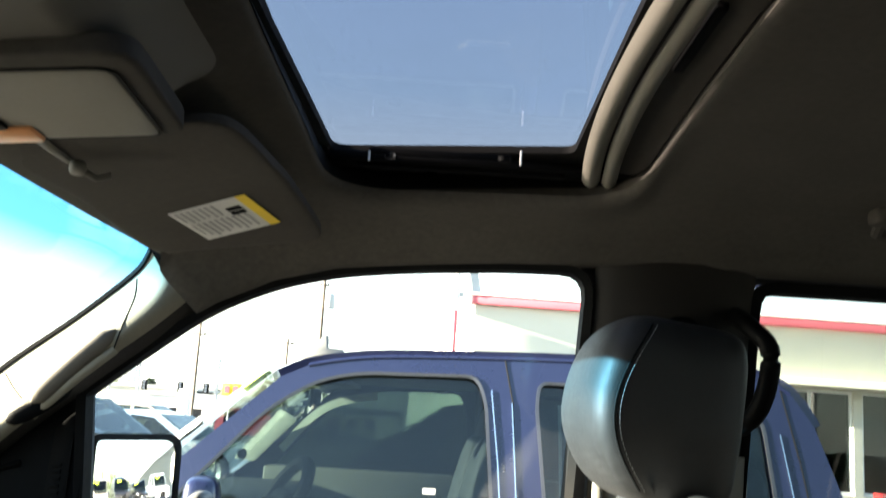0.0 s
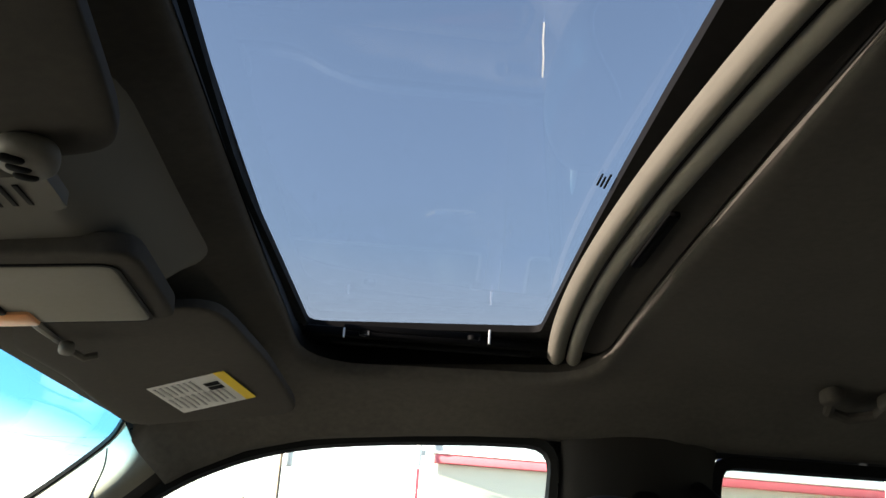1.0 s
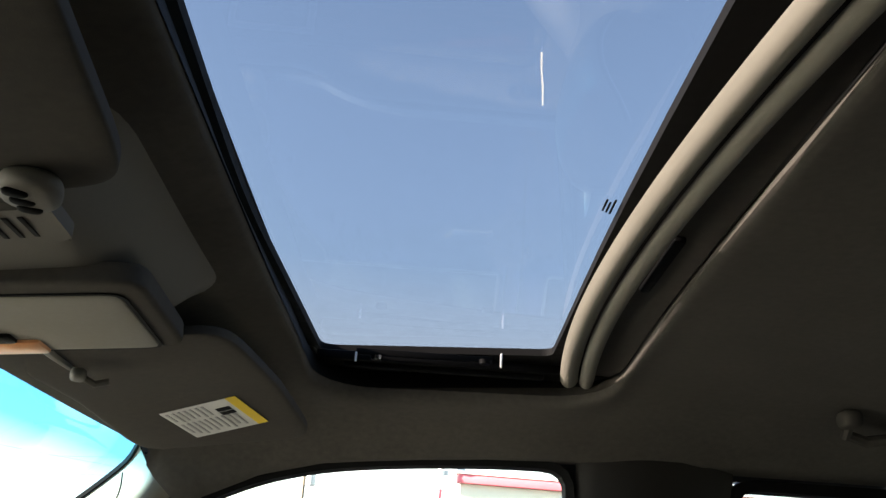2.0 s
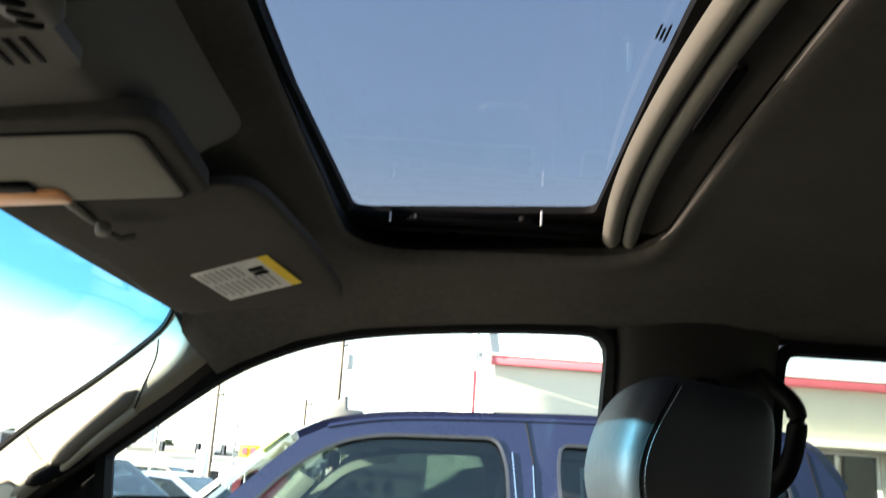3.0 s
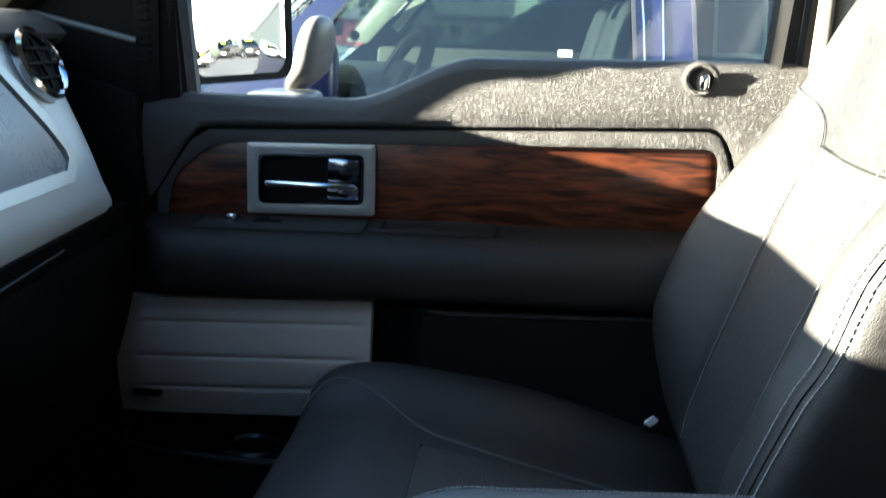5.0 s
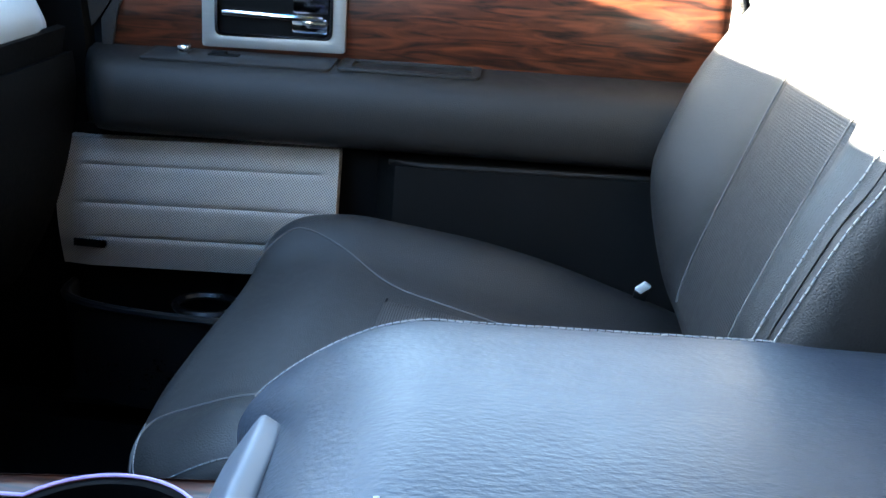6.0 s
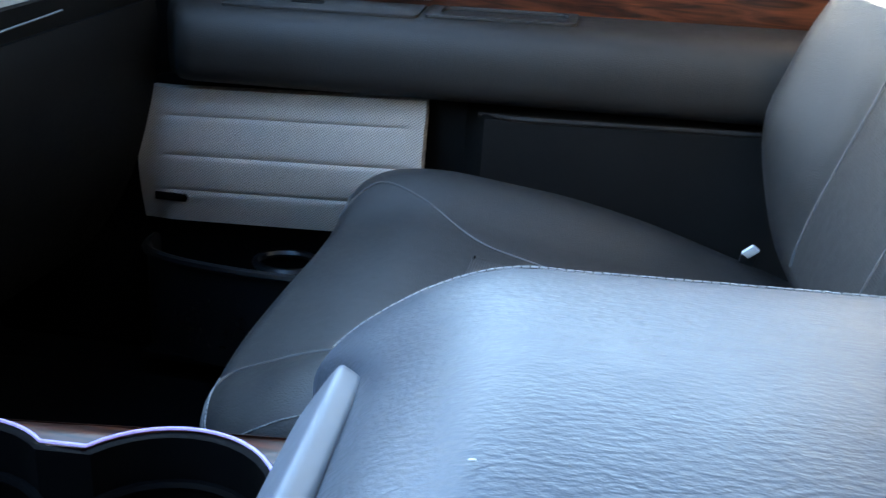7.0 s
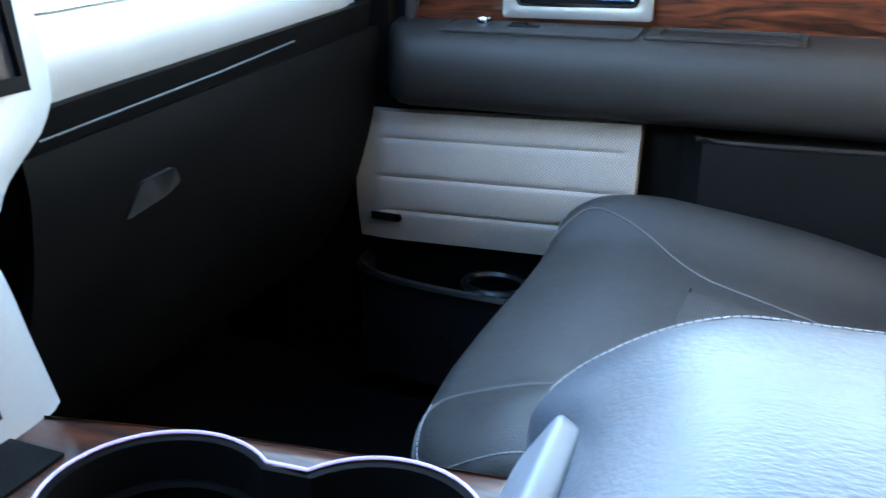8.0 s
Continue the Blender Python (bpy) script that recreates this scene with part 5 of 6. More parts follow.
cush = part("cushion", pad((0.255, 0.278, 0.072), 7.5, 30, cushion_shape), M_LEATHER, seat, "charcoal leather seat cushion")


def cushion_top(qx, qy, lift=0.0):
    k = (abs(qx) ** 7.5 + abs(qy) ** 7.5 + 1e-9)
    qz = max(0.0, 1 - k) ** (1 / 7.5)
    q = Vector((qx, qy, qz))
    return cushion_shape(Vector((qx * 0.255, qy * 0.278, qz * 0.072)), q) + Vector((0, 0, lift))


part("insert", grid(lambda u, v: cushion_top(-0.36 + 1.2 * u, -0.30 + 0.55 * v, 0.003 - 0.004 * (abs(2 * v - 1) ** 8)), 14, 14, thick=-0.004), M_PERFSEAT, cush, "perforated leather seat insert")
for path in ([(-0.985, 0.62), (-0.90, 0.71), (-0.80, 0.72), (-0.56, 0.57), (-0.38, 0.40), (-0.22, 0.33), (0.1, 0.28), (0.8, 0.30)],
             [(-0.985, 0.62), (-0.99, 0.76), (-0.975, 0.90)], [(-0.965, 0.64), (-0.97, 0.78), (-0.955, 0.90)],
             [(-0.90, -0.95), (-0.945, -0.86), (-0.962, -0.76), (-0.955, -0.66), (-0.91, -0.61), (-0.78, -0.60), (-0.6, -0.59), (-0.42, -0.49), (-0.30, -0.36), (0.0, -0.31), (0.8, -0.33)]):
    part("seam", tube([cushion_top(a, b, 0.0004) for a, b in spline(path, 48)], 0.0010, 6), M_PIPE, cush, "grey piped seam")
part("seam", tube([cushion_top(-0.36, -0.31 + 0.56 * i / 24, 0.0006) for i in range(25)], 0.0012, 6), M_RUBBER, cush)
stitches([cushion_top(a, b, 0.001) for a, b in spline([(-0.965, -0.62), (-0.955, -0.76), (-0.93, -0.87), (-0.86, -0.935), (-0.66, -0.965), (-0.3, -0.98)], 40)], cush, 0.0038, 0.0010, 0.0005)
part("piping", tube([(0.392 + 0.255 * c[0] * 1.0 - 0.006, SY + 0.278 * c[1], 0.817 - 0.125 * 0.255 * c[0] - 0.012 * (c[0] < -0.9)) for c in
                     [(math.copysign(abs(math.cos(a)) ** 0.36, math.cos(a)), math.copysign(abs(math.sin(a)) ** 0.36, math.sin(a))) for a in [2 * math.pi * i / 72 for i in range(72)]]], 0.005, 8, closed=True), M_LEATHER, cush, "leather piping round the base")
part("piping", tube([(0.388 + 0.258 * c[0], SY + 0.281 * c[1], 0.803 - 0.125 * 0.255 * c[0] - 0.012 * (c[0] < -0.9)) for c in
                     [(math.copysign(abs(math.cos(a)) ** 0.36, math.cos(a)), math.copysign(abs(math.sin(a)) ** 0.36, math.sin(a))) for a in [2 * math.pi * i / 72 for i in range(72)]]], 0.0045, 8, closed=True), M_LEATHER, cush, "lower leather piping")
part("base", box(0.20, 0.62, SY - 0.22, SY + 0.22, FLOOR, 0.80, 0.02), M_BLACK, seat, "black seat base")
LEAN_BACK = pose(0.713, SY, 1.159, 0, 19, 0)


def back_shape(p, q):
    b = smooth(0.48, 0.86, abs(q.y))
    top = smooth(0.52, 0.91, q.z)
    x = p.x
    if q.x < 0:
        x -= 0.052 * b * (1 - 0.95 * smooth(-0.31, 0.56, q.z)) * smooth(-1.0, -0.5, q.z)
        x -= 0.030 * b * smooth(-0.2, 0.1, q.z) * smooth(0.9, 0.4, q.z) * smooth(0.0, -0.5, q.y)
        x -= 0.016 * b * smooth(0.12, -0.25, q.z) * smooth(-1.0, -0.6, q.z) * smooth(0.0, -0.5, q.y)
        x += 0.012 * (1 - b) * (1 - top)
    y = p.y * (1 - 0.13 * smooth(0.21, 1.0, q.z) + 0.03 * smooth(0.39, -0.31, q.z))
    return Vector((x, y, p.z))


BH = (0.072, 0.285, 0.300)
back = part("backrest", moved(pad(BH, 5.5, 30, back_shape), LEAN_BACK), M_LEATHER, seat, "charcoal leather backrest with side bolsters")


def back_front(qy, qz, lift=0.0):
    k = abs(qy) ** 5.5 + abs(qz) ** 5.5
    qx = -max(0.0, 1 - k) ** (1 / 5.5)
    q = Vector((qx, qy, qz))
    p = back_shape(Vector((qx * BH[0], qy * BH[1], qz * BH[2])), q)
    return LEAN_BACK @ (p + Vector((-lift, 0, 0)))


YOKE = 0.27
part("insert", grid(lambda u, v: back_front(-0.55 + 0.98 * u, -0.9 + (0.9 + YOKE - 0.005) * v, 0.003), 16, 16, thick=0.004), M_PERF, back, "perforated leather back insert")
for run in ([(0.44, -0.9), (0.45, -0.5), (0.47, -0.18), (0.45, 0.10), (0.37, 0.23), (0.40, 0.31), (0.56, 0.385), (0.75, 0.42), (0.88, 0.44)], [(-0.20, -0.9), (-0.20, -0.3), (-0.24, YOKE)]):
    part("seam", tube([back_front(a, b, 0.0032) for a, b in spline(run, 40)], 0.0012, 6), M_PIPE, back, "grey piped seam")
part("yoke_seam", tube([back_front(0.37 - 0.98 * i / 24, YOKE - 0.02 * math.sin(math.pi * i / 24), 0.0032) for i in range(25)], 0.0012, 6), M_RUBBER, back)
NEAR = [(-0.93, -0.86), (-0.94, -0.55), (-0.95, -0.3), (-0.955, -0.1), (-0.955, 0.07), (-0.95, 0.2), (-0.92, 0.33), (-0.85, 0.46), (-0.76, 0.58), (-0.71, 0.70), (-0.76, 0.81), (-0.84, 0.84)]
near_run = spline(NEAR, 70)
part("edge_seam", tube([back_front(a, b, 0.0006) for a, b in near_run], 0.0007, 5), M_LEATHER, back)
for off in (-0.022, 0.018):
    stitches([back_front(a - off, b, 0.0018) for a, b in near_run], back, 0.0046, 0.0010, 0.0006, Vector((0, 1, 0)))
HR = pose(0.739, SY - 0.02, 1.543, 0, 6, 0)


def head_shape(p, q):
    x = p.x + (((0.030 if q.z > 0 else 0.055) * q.z ** 2 - 0.010 * (1 - q.y ** 2)) if q.x < 0 else 0.0) * smooth(0.0, -0.6, q.x)
    y = p.y * (1 - 0.16 * smooth(0.0, -1.0, q.z) - 0.12 * smooth(0.3, 1, q.z) ** 2) * (1 - 0.15 * (1 + q.x))
    return Vector((x, y, p.z))


head = part("headrest", moved(pad((0.092, 0.146, 0.108), 7, 22, head_shape), HR), M_LEATHER, seat, "rounded charcoal leather headrest")
for sgn in (-1, 1):
    ring = []
    for i in range(41):
        qz = -0.86 + 1.72 * i / 40
        qx = -0.66 - 0.10 * math.cos(math.pi * (i / 40 - 0.35))
        qy = sgn * max(0.0, 1 - abs(qx) ** 7 - abs(qz) ** 7) ** (1 / 7)
        q = Vector((qx, qy, qz))
        ring.append(HR @ (head_shape(Vector((qx * 0.092, qy * 0.146, qz * 0.108)), q) + Vector((0, sgn * 0.0004, 0))))
    part("seam", tube(ring, 0.0013, 6), M_RUBBER, head)
    stitches([p + Vector((0.006, sgn * 0.0003, 0)) for p in ring], head, r=0.0005, up=Vector((0, 1, 0)))
for sy in (-0.07, 0.05):
    part("post", tube([(0.752, SY + sy, 1.40), (0.757, SY + sy, 1.47)], 0.006, 10), M_CHROME, head, "chrome headrest post")
    part("collar", lathe([(0, 0.014), (0.012, 0.014), (0.016, 0.006), (0.017, -0.01)], (0.752, SY + sy, 1.437), "z", 16), M_BLACK, back, "black post collar")
bk = thing("seat_belt_buckle", (0.545, 1.39, 0.86), "pale seat belt tongue on a dark strap", "seat belt")
part("tongue", moved(box(-0.005, 0.005, -0.002, 0.002, -0.008, 0.008, 0.001), pose(0.556, 1.345, 0.897, 30, 35, 10)), M_WHITE, bk)
part("strap", sweep([(0.556, 1.348, 0.893), (0.556, 1.362, 0.875), (0.557, 1.372, 0.84)], [(-0.008, -0.001), (0.008, -0.001), (0.008, 0.001), (-0.008, 0.001)]), M_DIMGREY, bk, "grey woven strap")
# ---- outside ----
single("ground", plate([(-400, -400), (400, -400), (400, 400), (-400, 400)], plane="xy", base=-0.2, thick=0.2), M_ASPHALT, "grey asphalt car lot reaching the horizon", "ground", kind="structure")


def wheel(parent, x, y, r=0.38, w=0.26, out=-1):
    t = part("wheel", lathe([(r * 0.62, -w / 2), (r * 0.9, -w / 2), (r, -w * 0.36), (r, w * 0.36), (r * 0.9, w / 2), (r * 0.62, w / 2)], (x, y, r), "y", 28), M_TYRE, parent, "black tyre on an alloy rim")
    part("rim", lathe([(0, out * 0.04), (r * 0.16, out * 0.05), (r * 0.22, out * 0.03), (r * 0.55, out * 0.07), (r * 0.63, out * w / 2 * 0.98), (r * 0.63, -out * w / 2)], (x, y, r), "y", 20), M_STEEL, t, "alloy rim")
    return t


def lower_body(parent, paint, y0, y1, x_front, x_cab0, x_cab1, x_end, hood_z, bed_z):
    """Bonnet, wings, grille and load bed of a pickup; y0 and y1 are its flanks."""
    def hood(u, v):
        x = x_front + (x_cab0 + 0.25 - x_front) * u
        y = y0 + 0.06 + (y1 - y0 - 0.12) * v
        e = abs(2 * v - 1) ** 5
        return (x, y, hood_z - 0.16 * (1 - u) ** 2.2 - 0.07 * e + 0.02 * u)
    part("bonnet", grid(hood, 16, 20, thick=-0.02), paint, parent, "painted bonnet")
    for s, yy in ((1, y0), (-1, y1)):
        arch = [(x_front + 0.72 + 0.46 * math.cos(a), 0.40 + 0.46 * math.sin(a)) for a in [math.pi * k / 12 for k in range(12, -1, -1)]]
        ol = [(x_front + 0.03, 0.45)] + arch + [(x_cab0 + 0.16, 0.40), (x_cab0 + 0.16, hood_z - 0.03), (x_front + 0.5, hood_z - 0.12), (x_front + 0.03, hood_z - 0.22)]
        part("wing", plate(ol, at=lambda a, b, yy=yy, s=s: yy + (0 if s > 0 else -0.04) + s * 0.03 * smooth(0.9, 1.2, b), thick=0.04), paint, parent, "painted front wing")
        ax = x_end - 1.15
        arch = [(ax + 0.46 * math.cos(a), 0.40 + 0.46 * math.sin(a)) for a in [math.pi * k / 12 for k in range(12, -1, -1)]]
        ol = [(x_cab1 + 0.03, 0.45)] + arch + [(x_end, 0.5), (x_end, bed_z), (x_cab1 + 0.03, bed_z)]
        part("bed_side", plate(ol, at=lambda a, b, yy=yy, s=s: yy + (0 if s > 0 else -0.05), thick=0.05), paint, parent, "painted load bed side")
        part("bed_rail", box(x_cab1 + 0.03, x_end, yy - 0.01 if s > 0 else yy - 0.07, yy + 0.07 if s > 0 else yy + 0.01, bed_z, bed_z + 0.025, 0.008), M_BLACK, parent, "black bed rail cap")
        for wx in (x_front + 0.72, ax):
            wheel(parent, wx, yy + s * 0.15, out=-s)
        part("tail_lamp", box(x_end - 0.03, x_end + 0.015, yy if s > 0 else yy - 0.14, yy + 0.14 if s > 0 else yy, 0.75, bed_z - 0.05, 0.01), M_TAIL, parent, "red tail lamp")
        part("headlamp", box(x_front - 0.01, x_front + 0.18, yy + 0.015 if s > 0 else yy - 0.36, yy + 0.36 if s > 0 else yy - 0.015, 0.78, 0.99, 0.03), M_LAMP, parent, "clear headlamp")
    part("bed_floor", box(x_cab1 + 0.03, x_end, y0 + 0.05, y1 - 0.05, 0.70, 0.76), M_BLACK, parent)
    part("bulkhead", box(x_cab1 + 0.03, x_cab1 + 0.07, y0 + 0.05, y1 - 0.05, 0.76, bed_z), paint, parent)
    part("tailgate", box(x_end - 0.05, x_end, y0 + 0.14, y1 - 0.14, 0.70, bed_z, 0.012), paint, parent, "painted tailgate")
    part("rear_bumper", box(x_end - 0.02, x_end + 0.14, y0 + 0.03, y1 - 0.03, 0.45, 0.66, 0.03), M_CHROME, parent, "chrome rear bumper")
    part("front_bumper", box(x_front - 0.12, x_front + 0.1, y0 + 0.01, y1 - 0.01, 0.42, 0.66, 0.04), M_CHROME, parent, "chrome front bumper")
    gri = part("grille", box(x_front - 0.03, x_front + 0.05, y0 + 0.38, y1 - 0.38, 0.70, 1.02, 0.02), M_BLACK, parent, "black grille")
    for k in range(3):
        part("grille_bar", box(x_front - 0.05, x_front - 0.02, y0 + 0.40, y1 - 0.40, 0.76 + 0.09 * k, 0.785 + 0.09 * k, 0.005), M_CHROME, gri, "chrome grille bar")


own = thing("pickup_truck", (0.6, YC, 0), "graphite crew-cab pickup truck whose cab holds the camera", "pickup")
lower_body(own, M_GRAPHITE, -0.42, 1.66, -2.2, -0.78, 2.2, 4.1, 1.24, 1.30)
part("cowl", box(-0.86, -0.55, -0.25, 1.57, 1.22, 1.27, 0.01), M_BLACK, own, "black cowl panel")
part("door_skin", plate(rounded([(-0.36, 0.52), (0.86, 0.52), (0.84, 1.255), (0.3, 1.25), (0.18, 1.21), (-0.1, 1.20), (-0.36, 1.23)], 0.03), at=lambda a, b: body_y(b) + 0.012, thick=0.01), M_GRAPHITE, own, "graphite door skin")

# the navy pickup parked alongside
TY0, TY1 = 3.0, 4.98
navy = thing("pickup_truck", (0.7, 4.0, 0), "navy blue crew-cab pickup parked alongside, chrome-edged windows", "pickup")
lower_body(navy, M_NAVY, TY0, TY1, -2.15, -0.75, 1.86, 3.75, 1.16, 1.22)
T_OUT = [(-0.62, 0.42), (-0.62, 1.13), (-0.48, 1.24), (-0.31, 1.385), (-0.15, 1.545), (-0.04, 1.655), (0.05, 1.70), (0.15, 1.722), (0.30, 1.742), (0.60, 1.757), (1.0, 1.768), (1.45, 1.765), (1.60, 1.748), (1.69, 1.70), (1.76, 1.59), (1.83, 1.36), (1.87, 1.12), (1.87, 0.42)]
T_OUT = [(x, z - 0.012 * smooth(1.25, 1.7, z)) for x, z in T_OUT]
T_WF = rounded([(-0.34, 1.135), (-0.335, 1.235), (-0.212, 1.372), (-0.08, 1.528), (0.08, 1.637), (0.22, 1.672), (0.62, 1.684), (0.655, 1.60), (0.695, 1.14)], [0.02, 0.02, 0.03, 0.08, 0.08, 0.08, 0.04, 0.05, 0.02])
T_WR = rounded([(0.868, 1.14), (0.825, 1.60), (0.835, 1.675), (1.50, 1.672), (1.585, 1.60), (1.625, 1.14)], [0.02, 0.06, 0.03, 0.08, 0.06, 0.02])


def t_side(z):
    """The near flank: upright below the belt, leaning in above."""
    return TY0 + 0.02 * smooth(1.0, 1.15, z) + 0.24 * max(0.0, z - 1.13)


for far in (False, True):
    at = (lambda a, b: TY0 + TY1 - t_side(b) - 0.04) if far else (lambda a, b: t_side(b))
    part("cab_side", plate(T_OUT, [T_WF, T_WR], at=at, thick=0.04), M_NAVY, navy, "navy cab side")
    for ring in (T_WF, T_WR):
        yy = [(TY0 + TY1 - t_side(p[1]) + 0.002) if far else (t_side(p[1]) - 0.002) for p in ring]
        part("window_trim", sweep([(p[0], y, p[1]) for p, y in zip(ring, yy)], [(-0.0055, -0.002), (0.0055, -0.002), (0.0055, 0.005), (-0.0055, 0.005)], closed=True), M_SATIN, navy, "satin chrome window trim")
        part("side_pane", plate(ring, at=(lambda a, b: TY0 + TY1 - t_side(b) - 0.02) if far else (lambda a, b: t_side(b) + 0.016), thick=0.004), M_FARGLASS if far else M_PRIVACY, navy, "tinted side window")
    if not far:
        for path in ([(0.715, 1.745), (0.745, 1.60), (0.775, 1.10), (0.775, 0.55)], [(1.655, 1.70), (1.70, 1.46), (1.75, 1.10), (1.75, 0.6)], [(-0.36, 1.30), (-0.36, 0.5)]):
            part("door_gap", tube([(x, t_side(z) - 0.0005, z) for x, z in path], 0.0025, 5), M_RUBBER, navy, "door shut line")
        for path in ([(0.672, 1.64), (0.70, 1.40), (0.722, 1.12)], [(0.742, 1.60), (0.762, 1.3), (0.774, 1.1)], [(1.64, 1.55), (1.665, 1.36), (1.685, 1.14)]):
            part("pillar_strip", sweep([(x, t_side(z) - 0.003, z) for x, z in path], [(-0.002, -0.0015), (0.002, -0.0015), (0.002, 0.0015), (-0.002, 0.0015)]), M_CHROME, navy, "bright pillar strip")
        part("door_handle", tube([(0.50, TY0 - 0.005, 1.02), (0.52, TY0 - 0.045, 1.02), (0.66, TY0 - 0.045, 1.02), (0.68, TY0 - 0.005, 1.02)], 0.014, 8), M_CHROME, navy, "chrome door handle")


def t_roof(u, v):
    x, z = spline(T_OUT[5:15], 30)[round(u * 29)]
    y = t_side(z) + 0.01 + (TY0 + TY1 - 2 * (t_side(z) + 0.01)) * v
    return (x - 0.12 * (1 - (2 * v - 1) ** 2) * smooth(0.35, 0.0, u), y, z - 0.004 + 0.026 * (1 - (2 * v - 1) ** 2) * smooth(1.6, 1.72, z))


part("roof", grid(t_roof, 29, 24, thick=-0.03), M_NAVY, navy, "navy painted roof")
part("drip_rail", tube([(x, t_side(z) + 0.004, z - 0.001) for x, z in spline(T_OUT[6:14], 40)], 0.009, 10), M_NAVY, navy, "rounded navy roof edge")


def t_shield(u, v):
    x, z = spline([(-0.60, 1.14), (-0.48, 1.24), (-0.31, 1.385), (-0.15, 1.545), (-0.03, 1.66)], 21)[round(u * 20)]
    y = t_side(z) + 0.02 + (TY0 + TY1 - 2 * (t_side(z) + 0.02)) * v
    return (x - 0.02 - (0.24 - 0.12 * u) * (1 - (2 * v - 1) ** 2), y, z + 0.012 + 0.042 * (1 - (2 * v - 1) ** 2))


part("windshield", grid(t_shield, 20, 20), M_TRUCKSHIELD, navy, "tinted windshield")
part("rear_pane", grid(lambda u, v: (1.80 - 0.10 * u, 3.25 + 1.48 * v, 1.2 + 0.42 * u), 2, 2), M_PRIVACY, navy, "tinted rear window")
part("sticker", grid(lambda u, v: Vector(t_shield(0.80 + 0.14 * u, 0.06 + 0.11 * v)) + Vector((-0.006, -0.004, 0.006)), 6, 6), M_LIME, navy, "lime price sticker at the windshield's top")
part("sticker", grid(lambda u, v: Vector(t_shield(0.47 + 0.15 * u, 0.08 + 0.12 * v)) + Vector((-0.004, 0, 0.004)), 5, 5), M_PAPER, navy, "white windshield notice")
part("antenna_fin", join(plate([(-0.01, 1.70), (0.02, 1.742), (0.078, 1.805), (0.092, 1.805), (0.094, 1.760), (0.15, 1.757), (0.16, 1.70)], base=3.29, thick=0.03, bev=0.006)), M_GREY, navy, "grey roof antenna fin")
part("label", box(0.46, 0.502, t_side(1.30) + 0.008, t_side(1.30) + 0.010, 1.292, 1.311), M_PAPER, navy, "small white label on the side window")
sheet = part("window_sheet", plate([(0.905, 1.305), (1.055, 1.305), (1.05, 1.605), (0.90, 1.605)], at=lambda a, b: t_side(b) + 0.024, thick=0.002), M_PAPER, navy, "printed sheet inside the rear window")
part("print_panel", plate([(0.915, 1.32), (1.042, 1.32), (1.038, 1.565), (0.912, 1.565)], at=lambda a, b: t_side(b) + 0.0225, thick=0.001), M_PANEL, sheet, "blue-grey printed panel")
for k in range(4):
    part("text_bar", plate([(0.925, 1.575 + 0.006 * k), (1.03 - 0.02 * (k % 2), 1.575 + 0.006 * k), (1.03 - 0.02 * (k % 2), 1.578 + 0.006 * k), (0.925, 1.578 + 0.006 * k)], at=lambda a, b: t_side(b) + 0.0225, thick=0.001), M_INK, sheet)
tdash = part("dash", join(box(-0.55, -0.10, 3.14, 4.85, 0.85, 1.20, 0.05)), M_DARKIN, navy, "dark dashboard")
part("steering_wheel", moved(tube([(0.18 * math.cos(k * math.pi / 16), 0.18 * math.sin(k * math.pi / 16), 0) for k in range(32)], 0.025, 8, closed=True, side=Vector((0, 0, 1))), pose(-0.06, 3.50, 1.19, 0, -62, 24)), M_BLACK, navy, "black steering wheel")
part("wheel_hub", moved(pad((0.07, 0.09, 0.025), 4, 5), pose(-0.07, 3.50, 1.185, 0, -62, 24)), M_BLACK, navy)
part("column", tube([(-0.25, 3.52, 1.08), (-0.08, 3.52, 1.17)], 0.035, 10), M_BLACK, navy)
for sy in (3.52, 4.46):
    ts = part("front_seat", moved(pad((0.08, 0.26, 0.30), 5, 8), pose(0.66, sy, 1.18, 0, 14, 0)), M_DARKIN, navy, "dark front seat")
    part("headrest", moved(pad((0.06, 0.13, 0.09), 4, 6), pose(0.76, sy, 1.53, 0, 10, 0)), M_DARKIN, ts)
    part("seat_cushion", moved(pad((0.26, 0.26, 0.09), 5, 6), pose(0.42, sy, 0.86)), M_DARKIN, ts)
part("rear_seat", moved(pad((0.09, 0.75, 0.33), 5, 8), pose(1.55, 3.99, 1.14, 0, 12, 0)), M_DARKIN, navy, "dark rear seat")
part("inside_mirror", moved(pad((0.015, 0.12, 0.035), 5, 5), pose(-0.02, 3.99, 1.60)), M_BLACK, navy)
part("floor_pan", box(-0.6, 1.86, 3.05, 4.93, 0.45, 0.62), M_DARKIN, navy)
part("inner_door_panel", join(box(-0.35, 0.72, 4.80, 4.90, 0.62, 1.27, 0.02), box(0.80, 1.66, 4.80, 4.90, 0.62, 1.27, 0.02)), M_TRIM, navy, "beige inner door trim")
part("inner_pillar", box(0.70, 0.82, 4.70, 4.80, 0.62, 1.70, 0.02), M_DARKIN, navy, "dark inner pillar")
part("seat_belt", sweep([(0.74, 3.16, 1.58), (0.70, 3.22, 1.30), (0.62, 3.30, 1.05)], [(-0.024, -0.001), (0.024, -0.001), (0.024, 0.001), (-0.024, 0.001)]), M_GREY, navy, "grey belt strap")
part("sun_visor", box(0.02, 0.18, 3.35, 3.85, 1.635, 1.655, 0.008), M_TRIM, navy, "pale folded sun visor")
